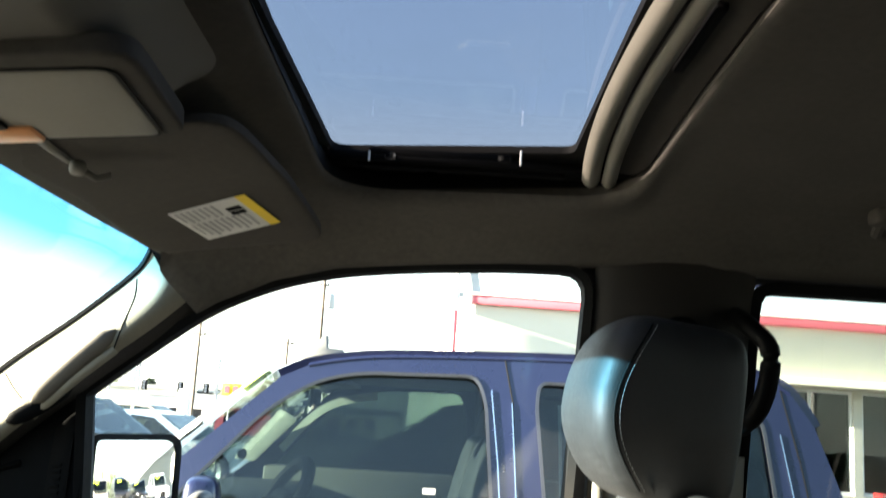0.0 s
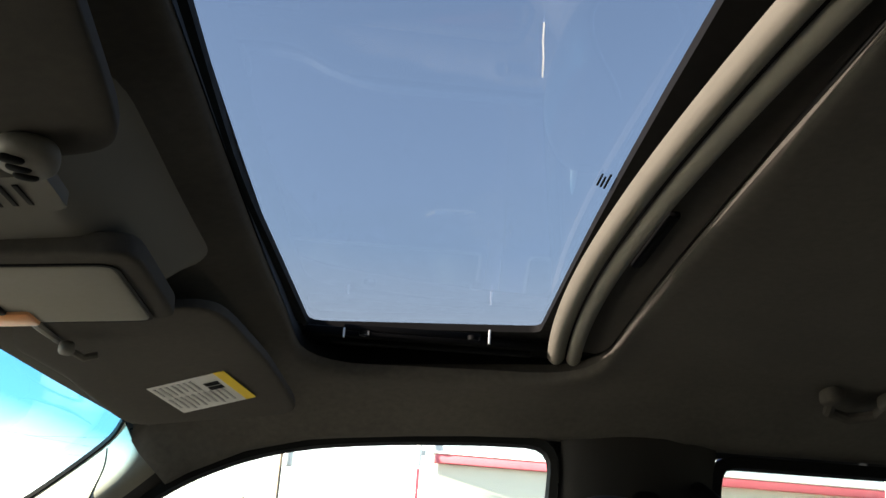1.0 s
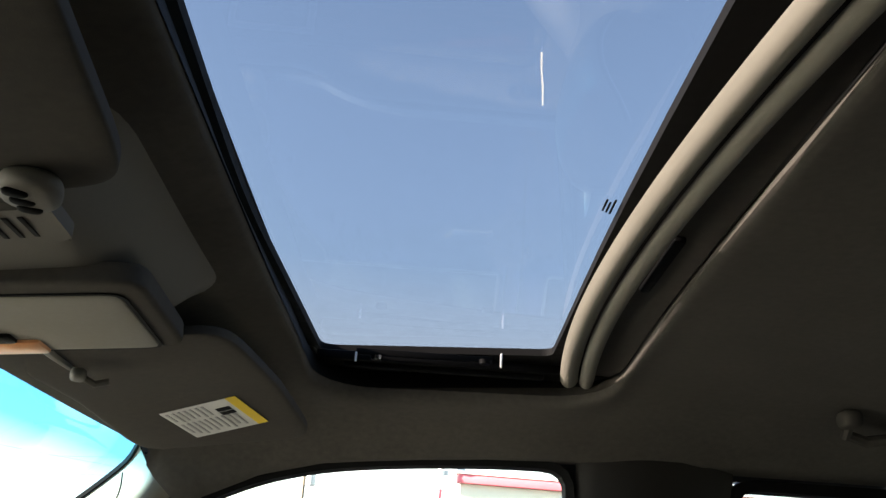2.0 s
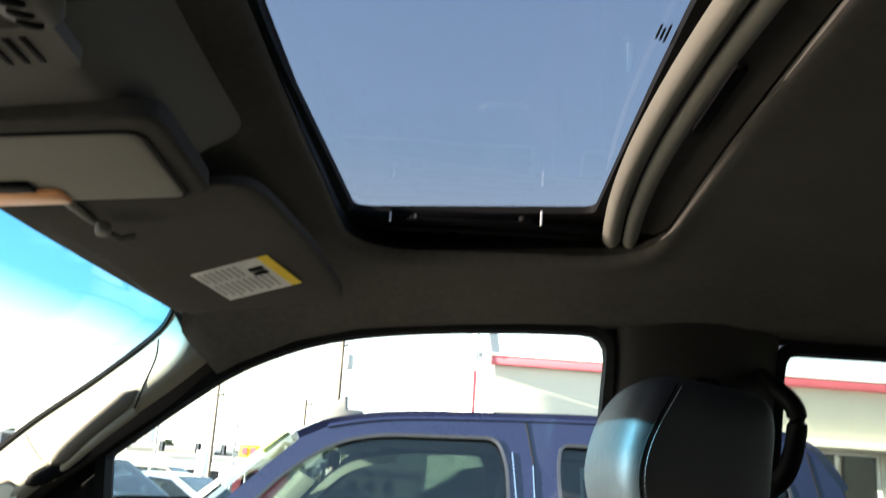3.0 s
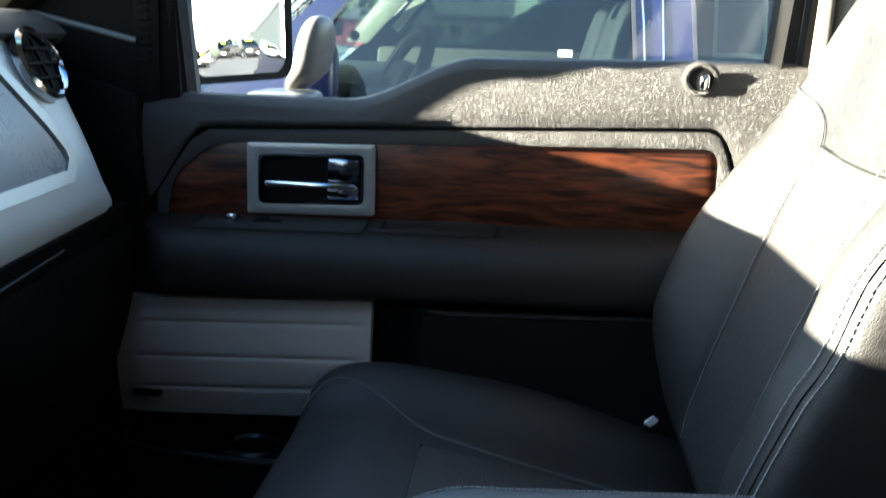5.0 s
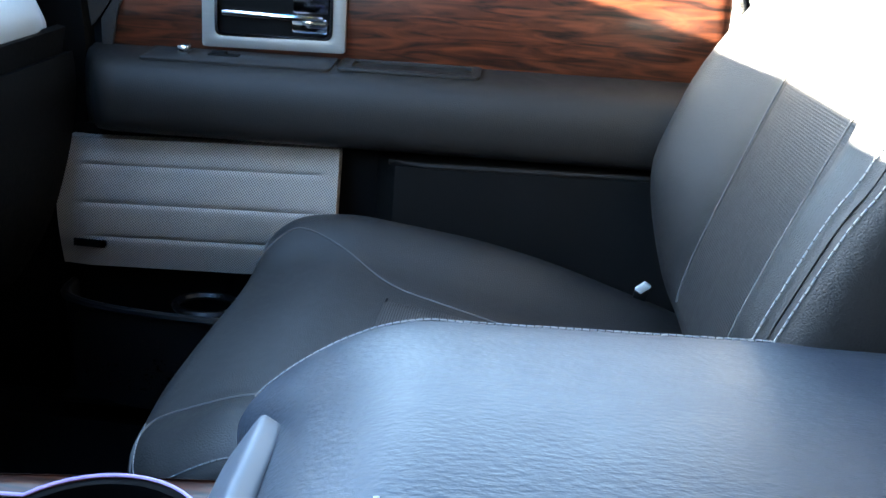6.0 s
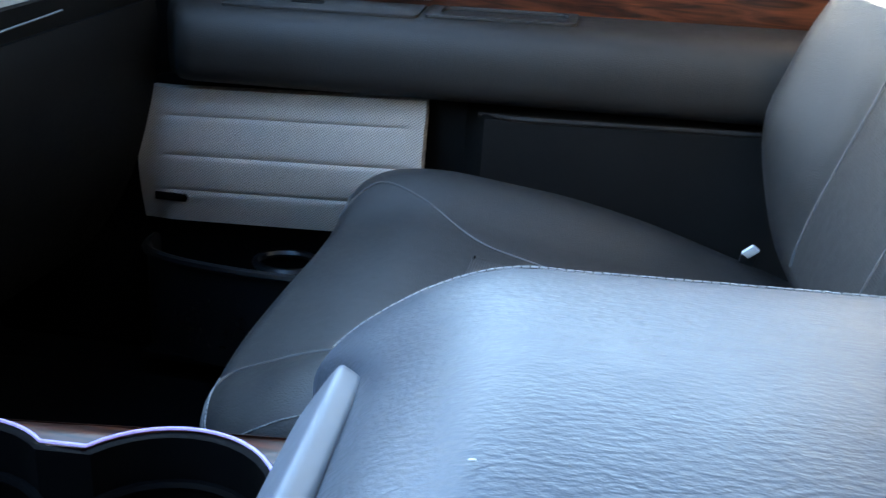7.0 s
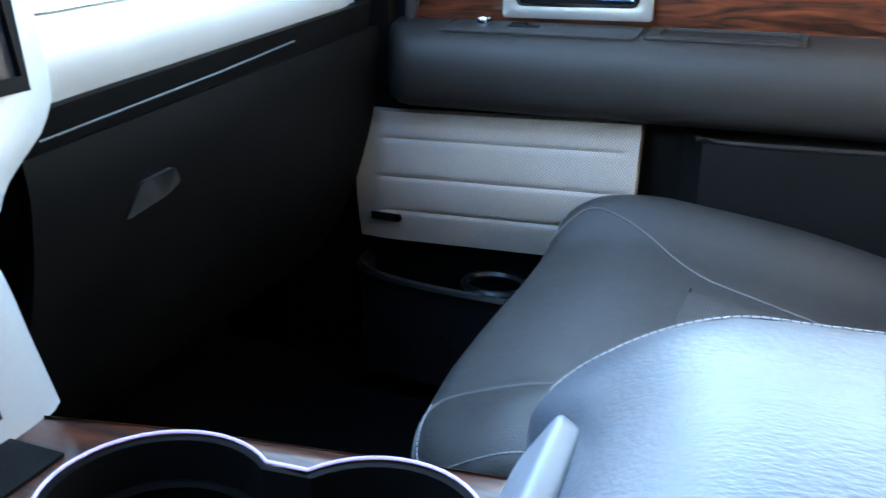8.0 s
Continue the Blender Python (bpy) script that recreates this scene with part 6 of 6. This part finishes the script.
part("pillar_trim", sweep([(x, t_side(z) + 0.05, z) for x, z in [(-0.50, 1.20), (-0.30, 1.36), (-0.13, 1.52), (0.0, 1.63)]], [(-0.022, -0.012), (0.022, -0.012), (0.022, 0.012), (-0.022, 0.012)]), M_DARKIN, navy, "dark inner pillar trim")
# pale colour and tilt put sunlight on this trim; corners fit the view
fpt = part("pillar_trim", plate(rounded([(-0.515, 1.29), (-0.405, 1.28), (-0.185, 1.50), (-0.275, 1.55)], 0.012), at=lambda a, b: TY0 + TY1 - t_side(b) - 0.10 - 0.35 * (a + 0.35), thick=0.02, bev=0.004), M_BRIGHTTRIM, navy, "far inner pillar trim, painted bright as if sunlit")
part("tweeter", lathe([(0, -0.004), (0.022, -0.003), (0.026, 0.004)], (-0.46, 4.80, 1.315), "y", 16), M_BLACK, fpt, "round black tweeter cover")
part("door_frame_trim", sweep([(x, TY0 + TY1 - t_side(z) - 0.07, z) for x, z in spline([(-0.27, 1.35), (-0.16, 1.48), (-0.06, 1.565), (0.06, 1.615), (0.20, 1.64)], 20)], [(-0.02, -0.012), (0.02, -0.004), (0.02, 0.012), (-0.02, 0.012)]), M_BRIGHTTRIM, navy, "pale trim along the far door frame")
part("inner_liner", grid(lambda u, v: (0.0 + 1.6 * u, 3.18 + 1.6 * v, 1.69 + 0.03 * math.sin(math.pi * v)), 8, 8, thick=-0.01), M_TRIM, navy, "pale headliner")
tm = part("door_mirror", moved(pad((0.055, 0.09, 0.10), 4, 8), pose(-0.20, 2.86, 1.22, 0, 0, 8)), M_NAVY, navy, "navy door mirror")
part("mirror_arm", box(-0.23, -0.17, 2.92, 3.05, 1.13, 1.19, 0.015), M_BLACK, tm)


# ---- the showroom ----
shop = thing("showroom", (8, 15, 0), "cream stucco car showroom with a red fascia band and glass front", "building")
BX, BY = 1.07, 14.0
bays = [(2.6 + 1.5 * k, 2.6 + 1.5 * k + 1.36) for k in range(12)]
part("wall", plate([(BX, 0), (22, 0), (22, 3.34), (BX, 3.34)], [[(a, 0.85), (b, 0.85), (b, 2.4), (a, 2.4)] for a, b in bays], base=BY, thick=0.25), M_STUCCO, shop, "cream stucco front wall")
part("side_wall", box(BX, BX + 0.25, BY + 0.25, BY + 14, 0, 3.34), M_STUCCO, shop)
part("back_wall", box(BX, 22, BY + 14, BY + 14.3, 0, 3.34), M_STUCCO, shop)
part("end_wall", box(21.75, 22, BY + 0.25, BY + 14, 0, 3.34), M_STUCCO, shop)
part("roof", box(BX, 22, BY + 0.1, BY + 14.3, 3.21, 3.34), M_STEEL, shop, "flat roof")
part("fascia", box(BX - 0.06, 22.1, BY - 0.10, BY + 0.12, 3.33, 3.46, 0.015), M_RED, shop, "red fascia band")
part("fascia_cap", box(BX - 0.08, 22.1, BY - 0.13, BY + 0.15, 3.46, 3.49, 0.008), M_WHITE, shop, "pale coping strip")
part("soffit", box(4.6, 22.0, BY - 0.55, BY + 0.02, 2.42, 2.52, 0.015), M_STUCCO, shop, "cream canopy over the glass front")
part("inner_floor", box(BX + 0.25, 21.75, BY + 0.25, BY + 14, 0, 0.05), M_STEEL, shop)
for a, b in bays:
    m = (a + b) / 2
    win = part("shop_window", plate([(a, 0.85), (b, 0.85), (b, 2.4), (a, 2.4)], [[(a + 0.04, 0.9), (m - 0.02, 0.9), (m - 0.02, 2.36), (a + 0.04, 2.36)], [(m + 0.02, 0.9), (b - 0.04, 0.9), (b - 0.04, 2.36), (m + 0.02, 2.36)]], base=BY + 0.04, thick=0.07), M_WHITE, shop, "pale shop window frame")
    part("pane", box(a + 0.04, b - 0.04, BY + 0.075, BY + 0.08, 0.9, 2.36), M_PRIVACY, win)
part("fin_parapet", plate([(0.86, 4.30), (0.985, 4.30), (1.14, 3.45), (1.03, 3.45)], base=BY - 0.02, thick=0.12), M_STEEL, shop, "thin slanted grey parapet fin")
part("wall_sign", box(0.735, 0.80, BY - 0.12, BY + 0.12, 3.25, 3.95, 0.02), M_WHITE, shop, "white sign seen edge-on")
part("sign_bracket", box(0.80, 0.87, BY - 0.02, BY + 0.02, 3.42, 3.50), M_STEEL, shop, "steel sign bracket")
part("sign_stripe", box(0.742, 0.785, BY - 0.10, BY - 0.04, 2.45, 3.22), M_RED, shop, "red upright stripe")
for k in range(5):
    part("roof_stud", lathe([(0, 0.07), (0.012, 0.07), (0.014, 0.0)], (1.45 + 0.32 * k, BY + 0.05, 3.49), "z", 6), M_STEEL, shop)
shop.matrix_basis = Matrix.Translation((BX, BY, 0)) @ pose(0, 0, 0, 0, 0, 5) @ Matrix.Translation((8 - BX, 15 - BY, 0))
lamp = thing("street_lamp", (7.3, 13, 0), "white lot lamp on a steel pole", "street lamp")
part("pole", tube([(7.3, 13, 0), (7.3, 13, 3.6)], 0.05, 10), M_WHITE, lamp)
part("head", box(7.0, 7.6, 12.8, 13.2, 3.55, 3.72, 0.04), M_WHITE, lamp, "white lamp head")


# ---- poles, wires and signs ----
def pole(x, y, h, r, arms, label):
    p = thing("utility_pole", (x, y, 0), label, "utility pole", group="utility poles")
    part("post", tube([(x, y, 0), (x, y, h * 0.5), (x, y, h)], r, 10, scale=lambda s: 1.15 - 0.4 * s), M_POLE, p)
    for z, w in arms:
        part("cross_arm", box(x - w / 2, x + w / 2, y - 0.08, y + 0.08, z - 0.06, z + 0.06, 0.01), M_POLE, p, "wooden cross arm")
        for k in (-1, 1):
            part("insulator", lathe([(0, 0.16), (0.05, 0.14), (0.03, 0.1), (0.06, 0.06), (0.03, 0)], (x + k * w * 0.42, y, z + 0.06), "z", 8), M_STEEL, p)
    return p


pole(-14.3, 60, 8.9, 0.10, [(8.3, 0.5), (6.3, 0.8)], "tall weathered wooden utility pole with cross arms")
pl = pole(-6.7, 60, 10.55, 0.13, [(9.9, 0.6)], "tall weathered wooden utility pole with a transformer")
part("transformer", lathe([(0, 0), (0.28, 0), (0.3, 0.1), (0.3, 0.85), (0.2, 0.95), (0, 0.95)], (-6.25, 59.9, 8.4), "z", 16), M_STEEL, pl, "grey can transformer")
pole(-11, 75, 7.6, 0.12, [(7.2, 1.0)], "short wooden utility pole far off")
pole(-40, 62, 9.5, 0.15, [(8.9, 1.4)], "tall weathered wooden utility pole with cross arms")


def wire(a, b, sag, name="overhead_wire"):
    a, b = Vector(a), Vector(b)
    pts = [a.lerp(b, k / 16) - Vector((0, 0, sag * 4 * (k / 16) * (1 - k / 16))) for k in range(17)]
    single(name, tube(pts, 0.007, 5), M_WIRE, "thin black overhead cable between poles", "cable", group="overhead cables")


for dz in (8.4, 6.4, 5.6):
    wire((-40, 62, dz + 0.5), (-14.3, 60, dz), 0.5)
    wire((-14.3, 60, dz), (-6.7, 60, dz + 0.4), 0.2)
    wire((-6.7, 60, dz + 0.4), (40, 62, dz + 0.2), 0.9)
wire((-14.3, 60, 8.7), (-11, 75, 7.2), 0.2)
wire((-40, 62, 9.2), (-6.7, 60, 10.2), 0.5)
wire((-60, 40, 13.5), (-14.3, 60, 8.3), 0.6)
wire((-60, 38, 12.2), (-14.3, 60, 6.4), 0.6)

motel = thing("motel_sign", (-18.7, 60, 0), "grey roadside motel sign board on two posts", "sign")
for x in (-19.6, -17.8):
    part("post", tube([(x, 60, 0), (x, 60, 4.75)], 0.07, 8), M_STEEL, motel, "steel post")
top = part("head_board", box(-19.5, -17.9, 59.9, 60.05, 4.05, 4.7, 0.03), surface("slate_board", (0.09, 0.11, 0.13), 0.6), motel, "slate blue head board")
part("letter_board", box(-19.45, -17.95, 59.9, 60.05, 3.1, 3.98, 0.03), M_WHITE, motel, "white letter board")
txt = bpy.data.curves.new("word", "FONT")
txt.body, txt.size, txt.align_x, txt.extrude = "MOTEL", 0.44, "CENTER", 0.01
txo = new("tmp_word", txt)
txm = bpy.data.meshes.new_from_object(txo.evaluated_get(bpy.context.evaluated_depsgraph_get()))
bpy.data.objects.remove(txo)
tb = bmesh.new()
tb.from_mesh(txm)
tb.transform(pose(-18.7, 59.88, 4.08, 90, 0, 0))
part("lettering", tb, M_WHITE, top, "white word MOTEL")
part("word_bar", box(-19.2, -18.2, 59.87, 59.89, 4.47, 4.60), M_WHITE, top)
for k in range(3):
    part("word_bar", box(-19.3 + 0.1 * k, -18.1 - 0.08 * k, 59.87, 59.89, 3.22 + 0.25 * k, 3.36 + 0.25 * k), M_INK, motel)
mast = thing("traffic_signal", (-24, 56, 0), "traffic signal heads hung on a span wire", "traffic signal")
part("span", tube([(-26, 56, 3.05), (-12, 56, 2.95)], 0.03, 6), M_WIRE, mast)
part("post", tube([(-12, 56, 0), (-12, 56, 4.6)], 0.08, 8), M_STEEL, mast, "steel post")
part("post_arm", tube([(-12, 56, 4.5), (-11.0, 56, 4.55)], 0.05, 6), M_STEEL, mast)
for x in (-19.9, -19.4, -16.2, -14.1, -12.6):
    hd = part("signal_head", box(x - 0.14, x + 0.14, 55.85, 56.1, 2.55, 3.15, 0.03), M_BLACK, mast, "black signal head")
    for k in range(3):
        part("lens", lathe([(0, -0.02), (0.08, -0.01), (0.09, 0.02)], (x, 55.85, 2.66 + 0.18 * k), "y", 12), M_DCHROME, hd)
pylon = thing("roadside_pylon", (-13.2, 50, 0), "white roadside pylon sign", "sign")
part("column", box(-12.6, -12.0, 50, 50.3, 0, 2.6, 0.04), M_WHITE, pylon)
rs = thing("roadside_sign", (-9, 45, 0), "yellow and red roadside shop sign", "sign")
part("post", tube([(-8.9, 45, 0), (-8.9, 45, 2.3)], 0.06, 8), M_STEEL, rs)
part("yellow_board", box(-9.3, -8.2, 44.9, 45.05, 2.3, 2.9, 0.03), M_YELLOW, rs, "yellow board")
for x in (-9.05, -8.65):
    part("letter_bar", box(x - 0.12, x + 0.12, 44.87, 44.9, 2.42, 2.78), M_RED, rs)
for k, (x, y, w, d, h, mt) in enumerate([(-22, 75, 9, 8, 2.6, M_WHITE), (-15, 70, 4, 8, 1.9, M_RED), (-33, 80, 14, 9, 3.2, M_STUCCO), (-9, 85, 7, 8, 2.4, M_STUCCO), (-48, 78, 12, 9, 3.6, M_STEEL)]):
    far_house = thing("roadside_building", (x, y, 0), ["white", "red", "cream", "tan", "grey"][k] + " low roadside shop building far off", "building", group="roadside buildings")
    part("wall", plate([(x, 0), (x + w, 0), (x + w, h), (x, h)], [[(x + 0.6 + 1.6 * j, 0.7), (x + 1.6 + 1.6 * j, 0.7), (x + 1.6 + 1.6 * j, 1.7), (x + 0.6 + 1.6 * j, 1.7)] for j in range(int((w - 1) / 1.6))], base=y, thick=0.3), mt, far_house)
    part("roof", box(x - 0.2, x + w + 0.2, y - 0.2, y + d, h, h + 0.25), M_STEEL, far_house)
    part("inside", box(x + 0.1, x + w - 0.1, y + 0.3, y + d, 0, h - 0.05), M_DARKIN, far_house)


# ---- parked vehicles ----
def car(at, turn, paint, label, style="suv", sticker=False, group="parked cars"):
    """A parked car, 4.7 m long, nose along its -x; built round its own origin and then placed."""
    th = thing("car", (0, 0, 0), label, "car", group)
    if style == "suv":
        prof = [(-2.35, 0.45), (-2.35, 0.80), (-2.2, 0.95), (-1.15, 1.08), (-0.35, 1.62), (0.1, 1.70), (1.6, 1.68), (2.0, 1.60), (2.3, 1.05), (2.33, 0.5)]
        wins = [[(-0.85, 1.1), (-0.3, 1.55), (0.25, 1.58), (0.25, 1.1)], [(0.35, 1.1), (0.35, 1.58), (1.2, 1.58), (1.25, 1.1)], [(1.35, 1.1), (1.3, 1.57), (1.75, 1.54), (2.0, 1.15)]]
    elif style == "pickup":
        prof = [(-2.8, 0.5), (-2.82, 1.0), (-2.6, 1.14), (-1.5, 1.22), (-0.85, 1.78), (-0.5, 1.88), (0.95, 1.87), (1.12, 1.75), (1.2, 1.27), (2.8, 1.27), (2.82, 0.55)]
        wins = [[(-1.25, 1.24), (-0.7, 1.74), (-0.1, 1.76), (-0.1, 1.24)], [(0.02, 1.24), (0.02, 1.76), (0.85, 1.75), (0.95, 1.24)]]
    else:
        prof = [(-2.3, 0.4), (-2.32, 0.65), (-2.15, 0.82), (-1.0, 0.95), (-0.25, 1.40), (0.3, 1.46), (0.95, 1.42), (1.65, 1.05), (2.25, 0.98), (2.3, 0.45)]
        wins = [[(-0.7, 0.98), (-0.15, 1.34), (0.35, 1.38), (0.35, 0.98)], [(0.43, 0.98), (0.43, 1.38), (0.95, 1.34), (1.4, 1.03)]]
    hw = 0.92 if style != "pickup" else 1.0

    def lean(z):
        return 0.17 * max(0.0, z - (1.0 if style != "sedan" else 0.9))
    axles = (prof[0][0] + 0.88, prof[-1][0] - 1.0)
    low = prof[-1:] + [(axles[1] + 0.42 * math.cos(a), 0.38 + 0.42 * math.sin(a)) for a in [math.pi * k / 8 for k in range(9)]] + [(axles[0] + 0.42 * math.cos(a), 0.38 + 0.42 * math.sin(a)) for a in [math.pi * k / 8 for k in range(9)]] + prof[:-1]
    for s in (-1, 1):
        part("side", plate(low, wins, at=lambda a, b, s=s: s * (hw - lean(b)) - 0.03, thick=0.06), paint, th, "painted side")
        for w in wins:
            part("side_window", plate(w, at=lambda a, b, s=s: s * (hw - lean(b)) - 0.005, thick=0.006), M_PRIVACY, th, "dark side window")
        for ax in axles:
            wheel(th, ax, s * (hw - 0.14), 0.36, 0.24, out=s)
        nz = prof[1][1]
        part("headlamp", box(prof[0][0] - 0.03, prof[0][0] + 0.2, s * (hw - 0.42) if s > 0 else -hw + 0.04, hw - 0.04 if s > 0 else -(hw - 0.42), nz - 0.22, nz - 0.02, 0.03), M_LAMP, th, "clear headlamp")
        part("tail_lamp", box(prof[-1][0] - 0.1, prof[-1][0] + 0.02, s * (hw - 0.2) if s > 0 else -hw + 0.02, hw - 0.02 if s > 0 else -(hw - 0.2), 0.8, 1.0, 0.02), M_TAIL, th, "red tail lamp")
    big = max(range(len(prof) - 1), key=lambda i: (prof[i + 1][1] - prof[i][1]) if prof[i][0] < 0 and prof[i + 1][1] - prof[i][1] > 0.3 and prof[i][1] > 0.8 else 0)
    for i in range(len(prof) - 1):
        a, b = prof[i], prof[i + 1]
        gl = i == big
        bm = grid(lambda u, v: (a[0] + (b[0] - a[0]) * u, (hw - 0.02 - lean(a[1] + (b[1] - a[1]) * u)) * (2 * v - 1), a[1] + (b[1] - a[1]) * u), 2, 6, thick=0.02)
        part("windshield" if gl else "panel", bm, M_PRIVACY if gl else paint, th, "dark windshield" if gl else "")
        if gl and sticker:
            part("sticker", grid(lambda u, v: (a[0] + (b[0] - a[0]) * (0.70 + 0.22 * u) - 0.03, -0.55 + 0.5 * v, a[1] + (b[1] - a[1]) * (0.70 + 0.22 * u) + 0.02), 1, 1), M_LIME, th, "lime price sticker")
    part("grille", box(prof[0][0] - 0.04, prof[0][0] + 0.02, -0.45, 0.45, 0.58, prof[1][1] - 0.04, 0.02), M_BLACK, th, "black grille")
    part("number_plate", box(prof[0][0] - 0.06, prof[0][0] - 0.03, -0.16, 0.16, 0.42, 0.53, 0.004), M_WHITE, th, "blank plate")
    part("floor_pan", box(prof[0][0] + 0.1, prof[-1][0] - 0.1, -hw + 0.1, hw - 0.1, 0.3, 0.5), M_BLACK, th)
    part("seats", join(*[moved(pad((0.1, 0.24, 0.32), 5, 4), pose(x, y, 0.95)) for x in (0.1, 1.0) for y in (-0.4, 0.4)]), M_DARKIN, th, "dark seats")
    th.matrix_world = Matrix.Translation(at) @ pose(0, 0, 0, 0, 0, turn)
    th.matrix_basis = th.matrix_world.copy()
    return th


P_WHITE = surface("pearl_white_paint", (0.62, 0.64, 0.66), 0.3, coat=1.0, var=0.03)
P_BLUE = surface("pale_blue_paint", (0.22, 0.30, 0.40), 0.3, metal=0.3, coat=1.0, var=0.04)
P_TAN = surface("tan_metallic_paint", (0.30, 0.27, 0.23), 0.3, metal=0.3, coat=1.0, var=0.04)
P_BLACK = surface("black_paint", (0.012, 0.012, 0.014), 0.25, coat=1.0, var=0.04)
car((-5.6, 16.0, 0), 168, P_WHITE, "pearl white parked sport utility vehicle", "suv")
car((-4.7, 12.2, 0), 172, P_BLUE, "pale blue parked saloon car", "sedan")
car((-5.0, 20.0, 0), 172, P_BLUE, "blue-grey parked saloon car in the next row", "sedan")
car((-12.5, 30.0, 0), 10, P_BLACK, "black parked saloon car", "sedan")
car((-10.0, 36.0, 0), 175, P_TAN, "tan parked sport utility vehicle", "suv")
car((-17.0, 33.0, 0), 175, P_WHITE, "white parked saloon car", "sedan")
car((8.6, 11.6, 0), 178, P_BLACK, "black saloon car parked before the showroom", "sedan")
# the rows behind, seen in the door mirror
car((0.9, 7.3, 0), 0, P_BLACK, "dark sport utility vehicle parked beyond the navy truck", "suv")
car((24.0, 3.2, 0), 2, P_TAN, "tan pickup with a lime price sticker", "pickup", True)
car((24.5, 6.0, 0), -2, P_BLACK, "black pickup with a lime price sticker", "pickup", True)
car((25.0, 8.8, 0), 1, P_BLACK, "black sport utility vehicle with a lime price sticker", "suv", True)
car((25.0, 11.8, 0), 0, P_WHITE, "white pickup with a lime price sticker", "pickup", True)
car((24.0, 0.2, 0), 0, P_BLUE, "blue-grey sport utility vehicle with a lime price sticker", "suv", True)
shed = thing("long_shed", (45, 9, 0), "long pale corrugated shed beyond the car rows", "building")
part("wall", box(10, 72, 9.0, 9.3, 0, 5.0), M_STUCCO, shed)
for k in range(74):
    part("rib", box(10.2 + 0.82 * k, 10.35 + 0.82 * k, 8.92, 9.0, 0.1, 4.9), M_STUCCO, shed)
part("roof", box(10, 72, 8.8, 18, 5.0, 5.2), M_STEEL, shed, "grey metal roof")
shed.matrix_basis = Matrix.Translation((42, 19.0, 0)) @ pose(0, 0, 0, 0, 0, 10) @ Matrix.Translation((45 - 22, 0, 0))


# ---- trees on the skyline ----
def tree_line(name, x0, x1, y0, y1, n, hmin, hmax, label):
    rnd = random.Random(5)
    bm = bmesh.new()
    for i in range(n):
        x, y, h = x0 + (x1 - x0) * rnd.random(), y0 + (y1 - y0) * rnd.random(), hmin + (hmax - hmin) * rnd.random()
        for k in range(26):
            f = rnd.random()
            r = (1 - f) * h * 0.22 + 0.3
            a = rnd.random() * 6.283
            c = Vector((x + r * math.cos(a) * rnd.random(), y + r * math.sin(a) * rnd.random(), h * (0.12 + 0.88 * f)))
            s = 0.35 + 0.5 * rnd.random()
            vs = [bm.verts.new(c + Vector((rnd.uniform(-1, 1), rnd.uniform(-1, 1), rnd.uniform(-0.8, 0.8))) * s) for _ in range(4)]
            for tri in ((0, 1, 2), (0, 2, 3), (0, 3, 1), (1, 3, 2)):
                bm.faces.new([vs[j] for j in tri])
        bmv = [bm.verts.new((x + dx, y + dy, z)) for z in (0, h * 0.5) for dx, dy in ((-0.12, -0.12), (0.12, -0.12), (0.12, 0.12), (-0.12, 0.12))]
        for j in range(4):
            bm.faces.new((bmv[j], bmv[(j + 1) % 4], bmv[4 + (j + 1) % 4], bmv[4 + j]))
    single(name, bm, M_LEAF, label, "trees", kind="stuff")


tree_line("far_trees", 90, 140, -60, 90, 220, 2.5, 5.5, "dark conifers along the skyline")
tree_line("roadside_trees", -70, -10, 95, 120, 60, 2.5, 5.5, "bare low trees beyond the road")
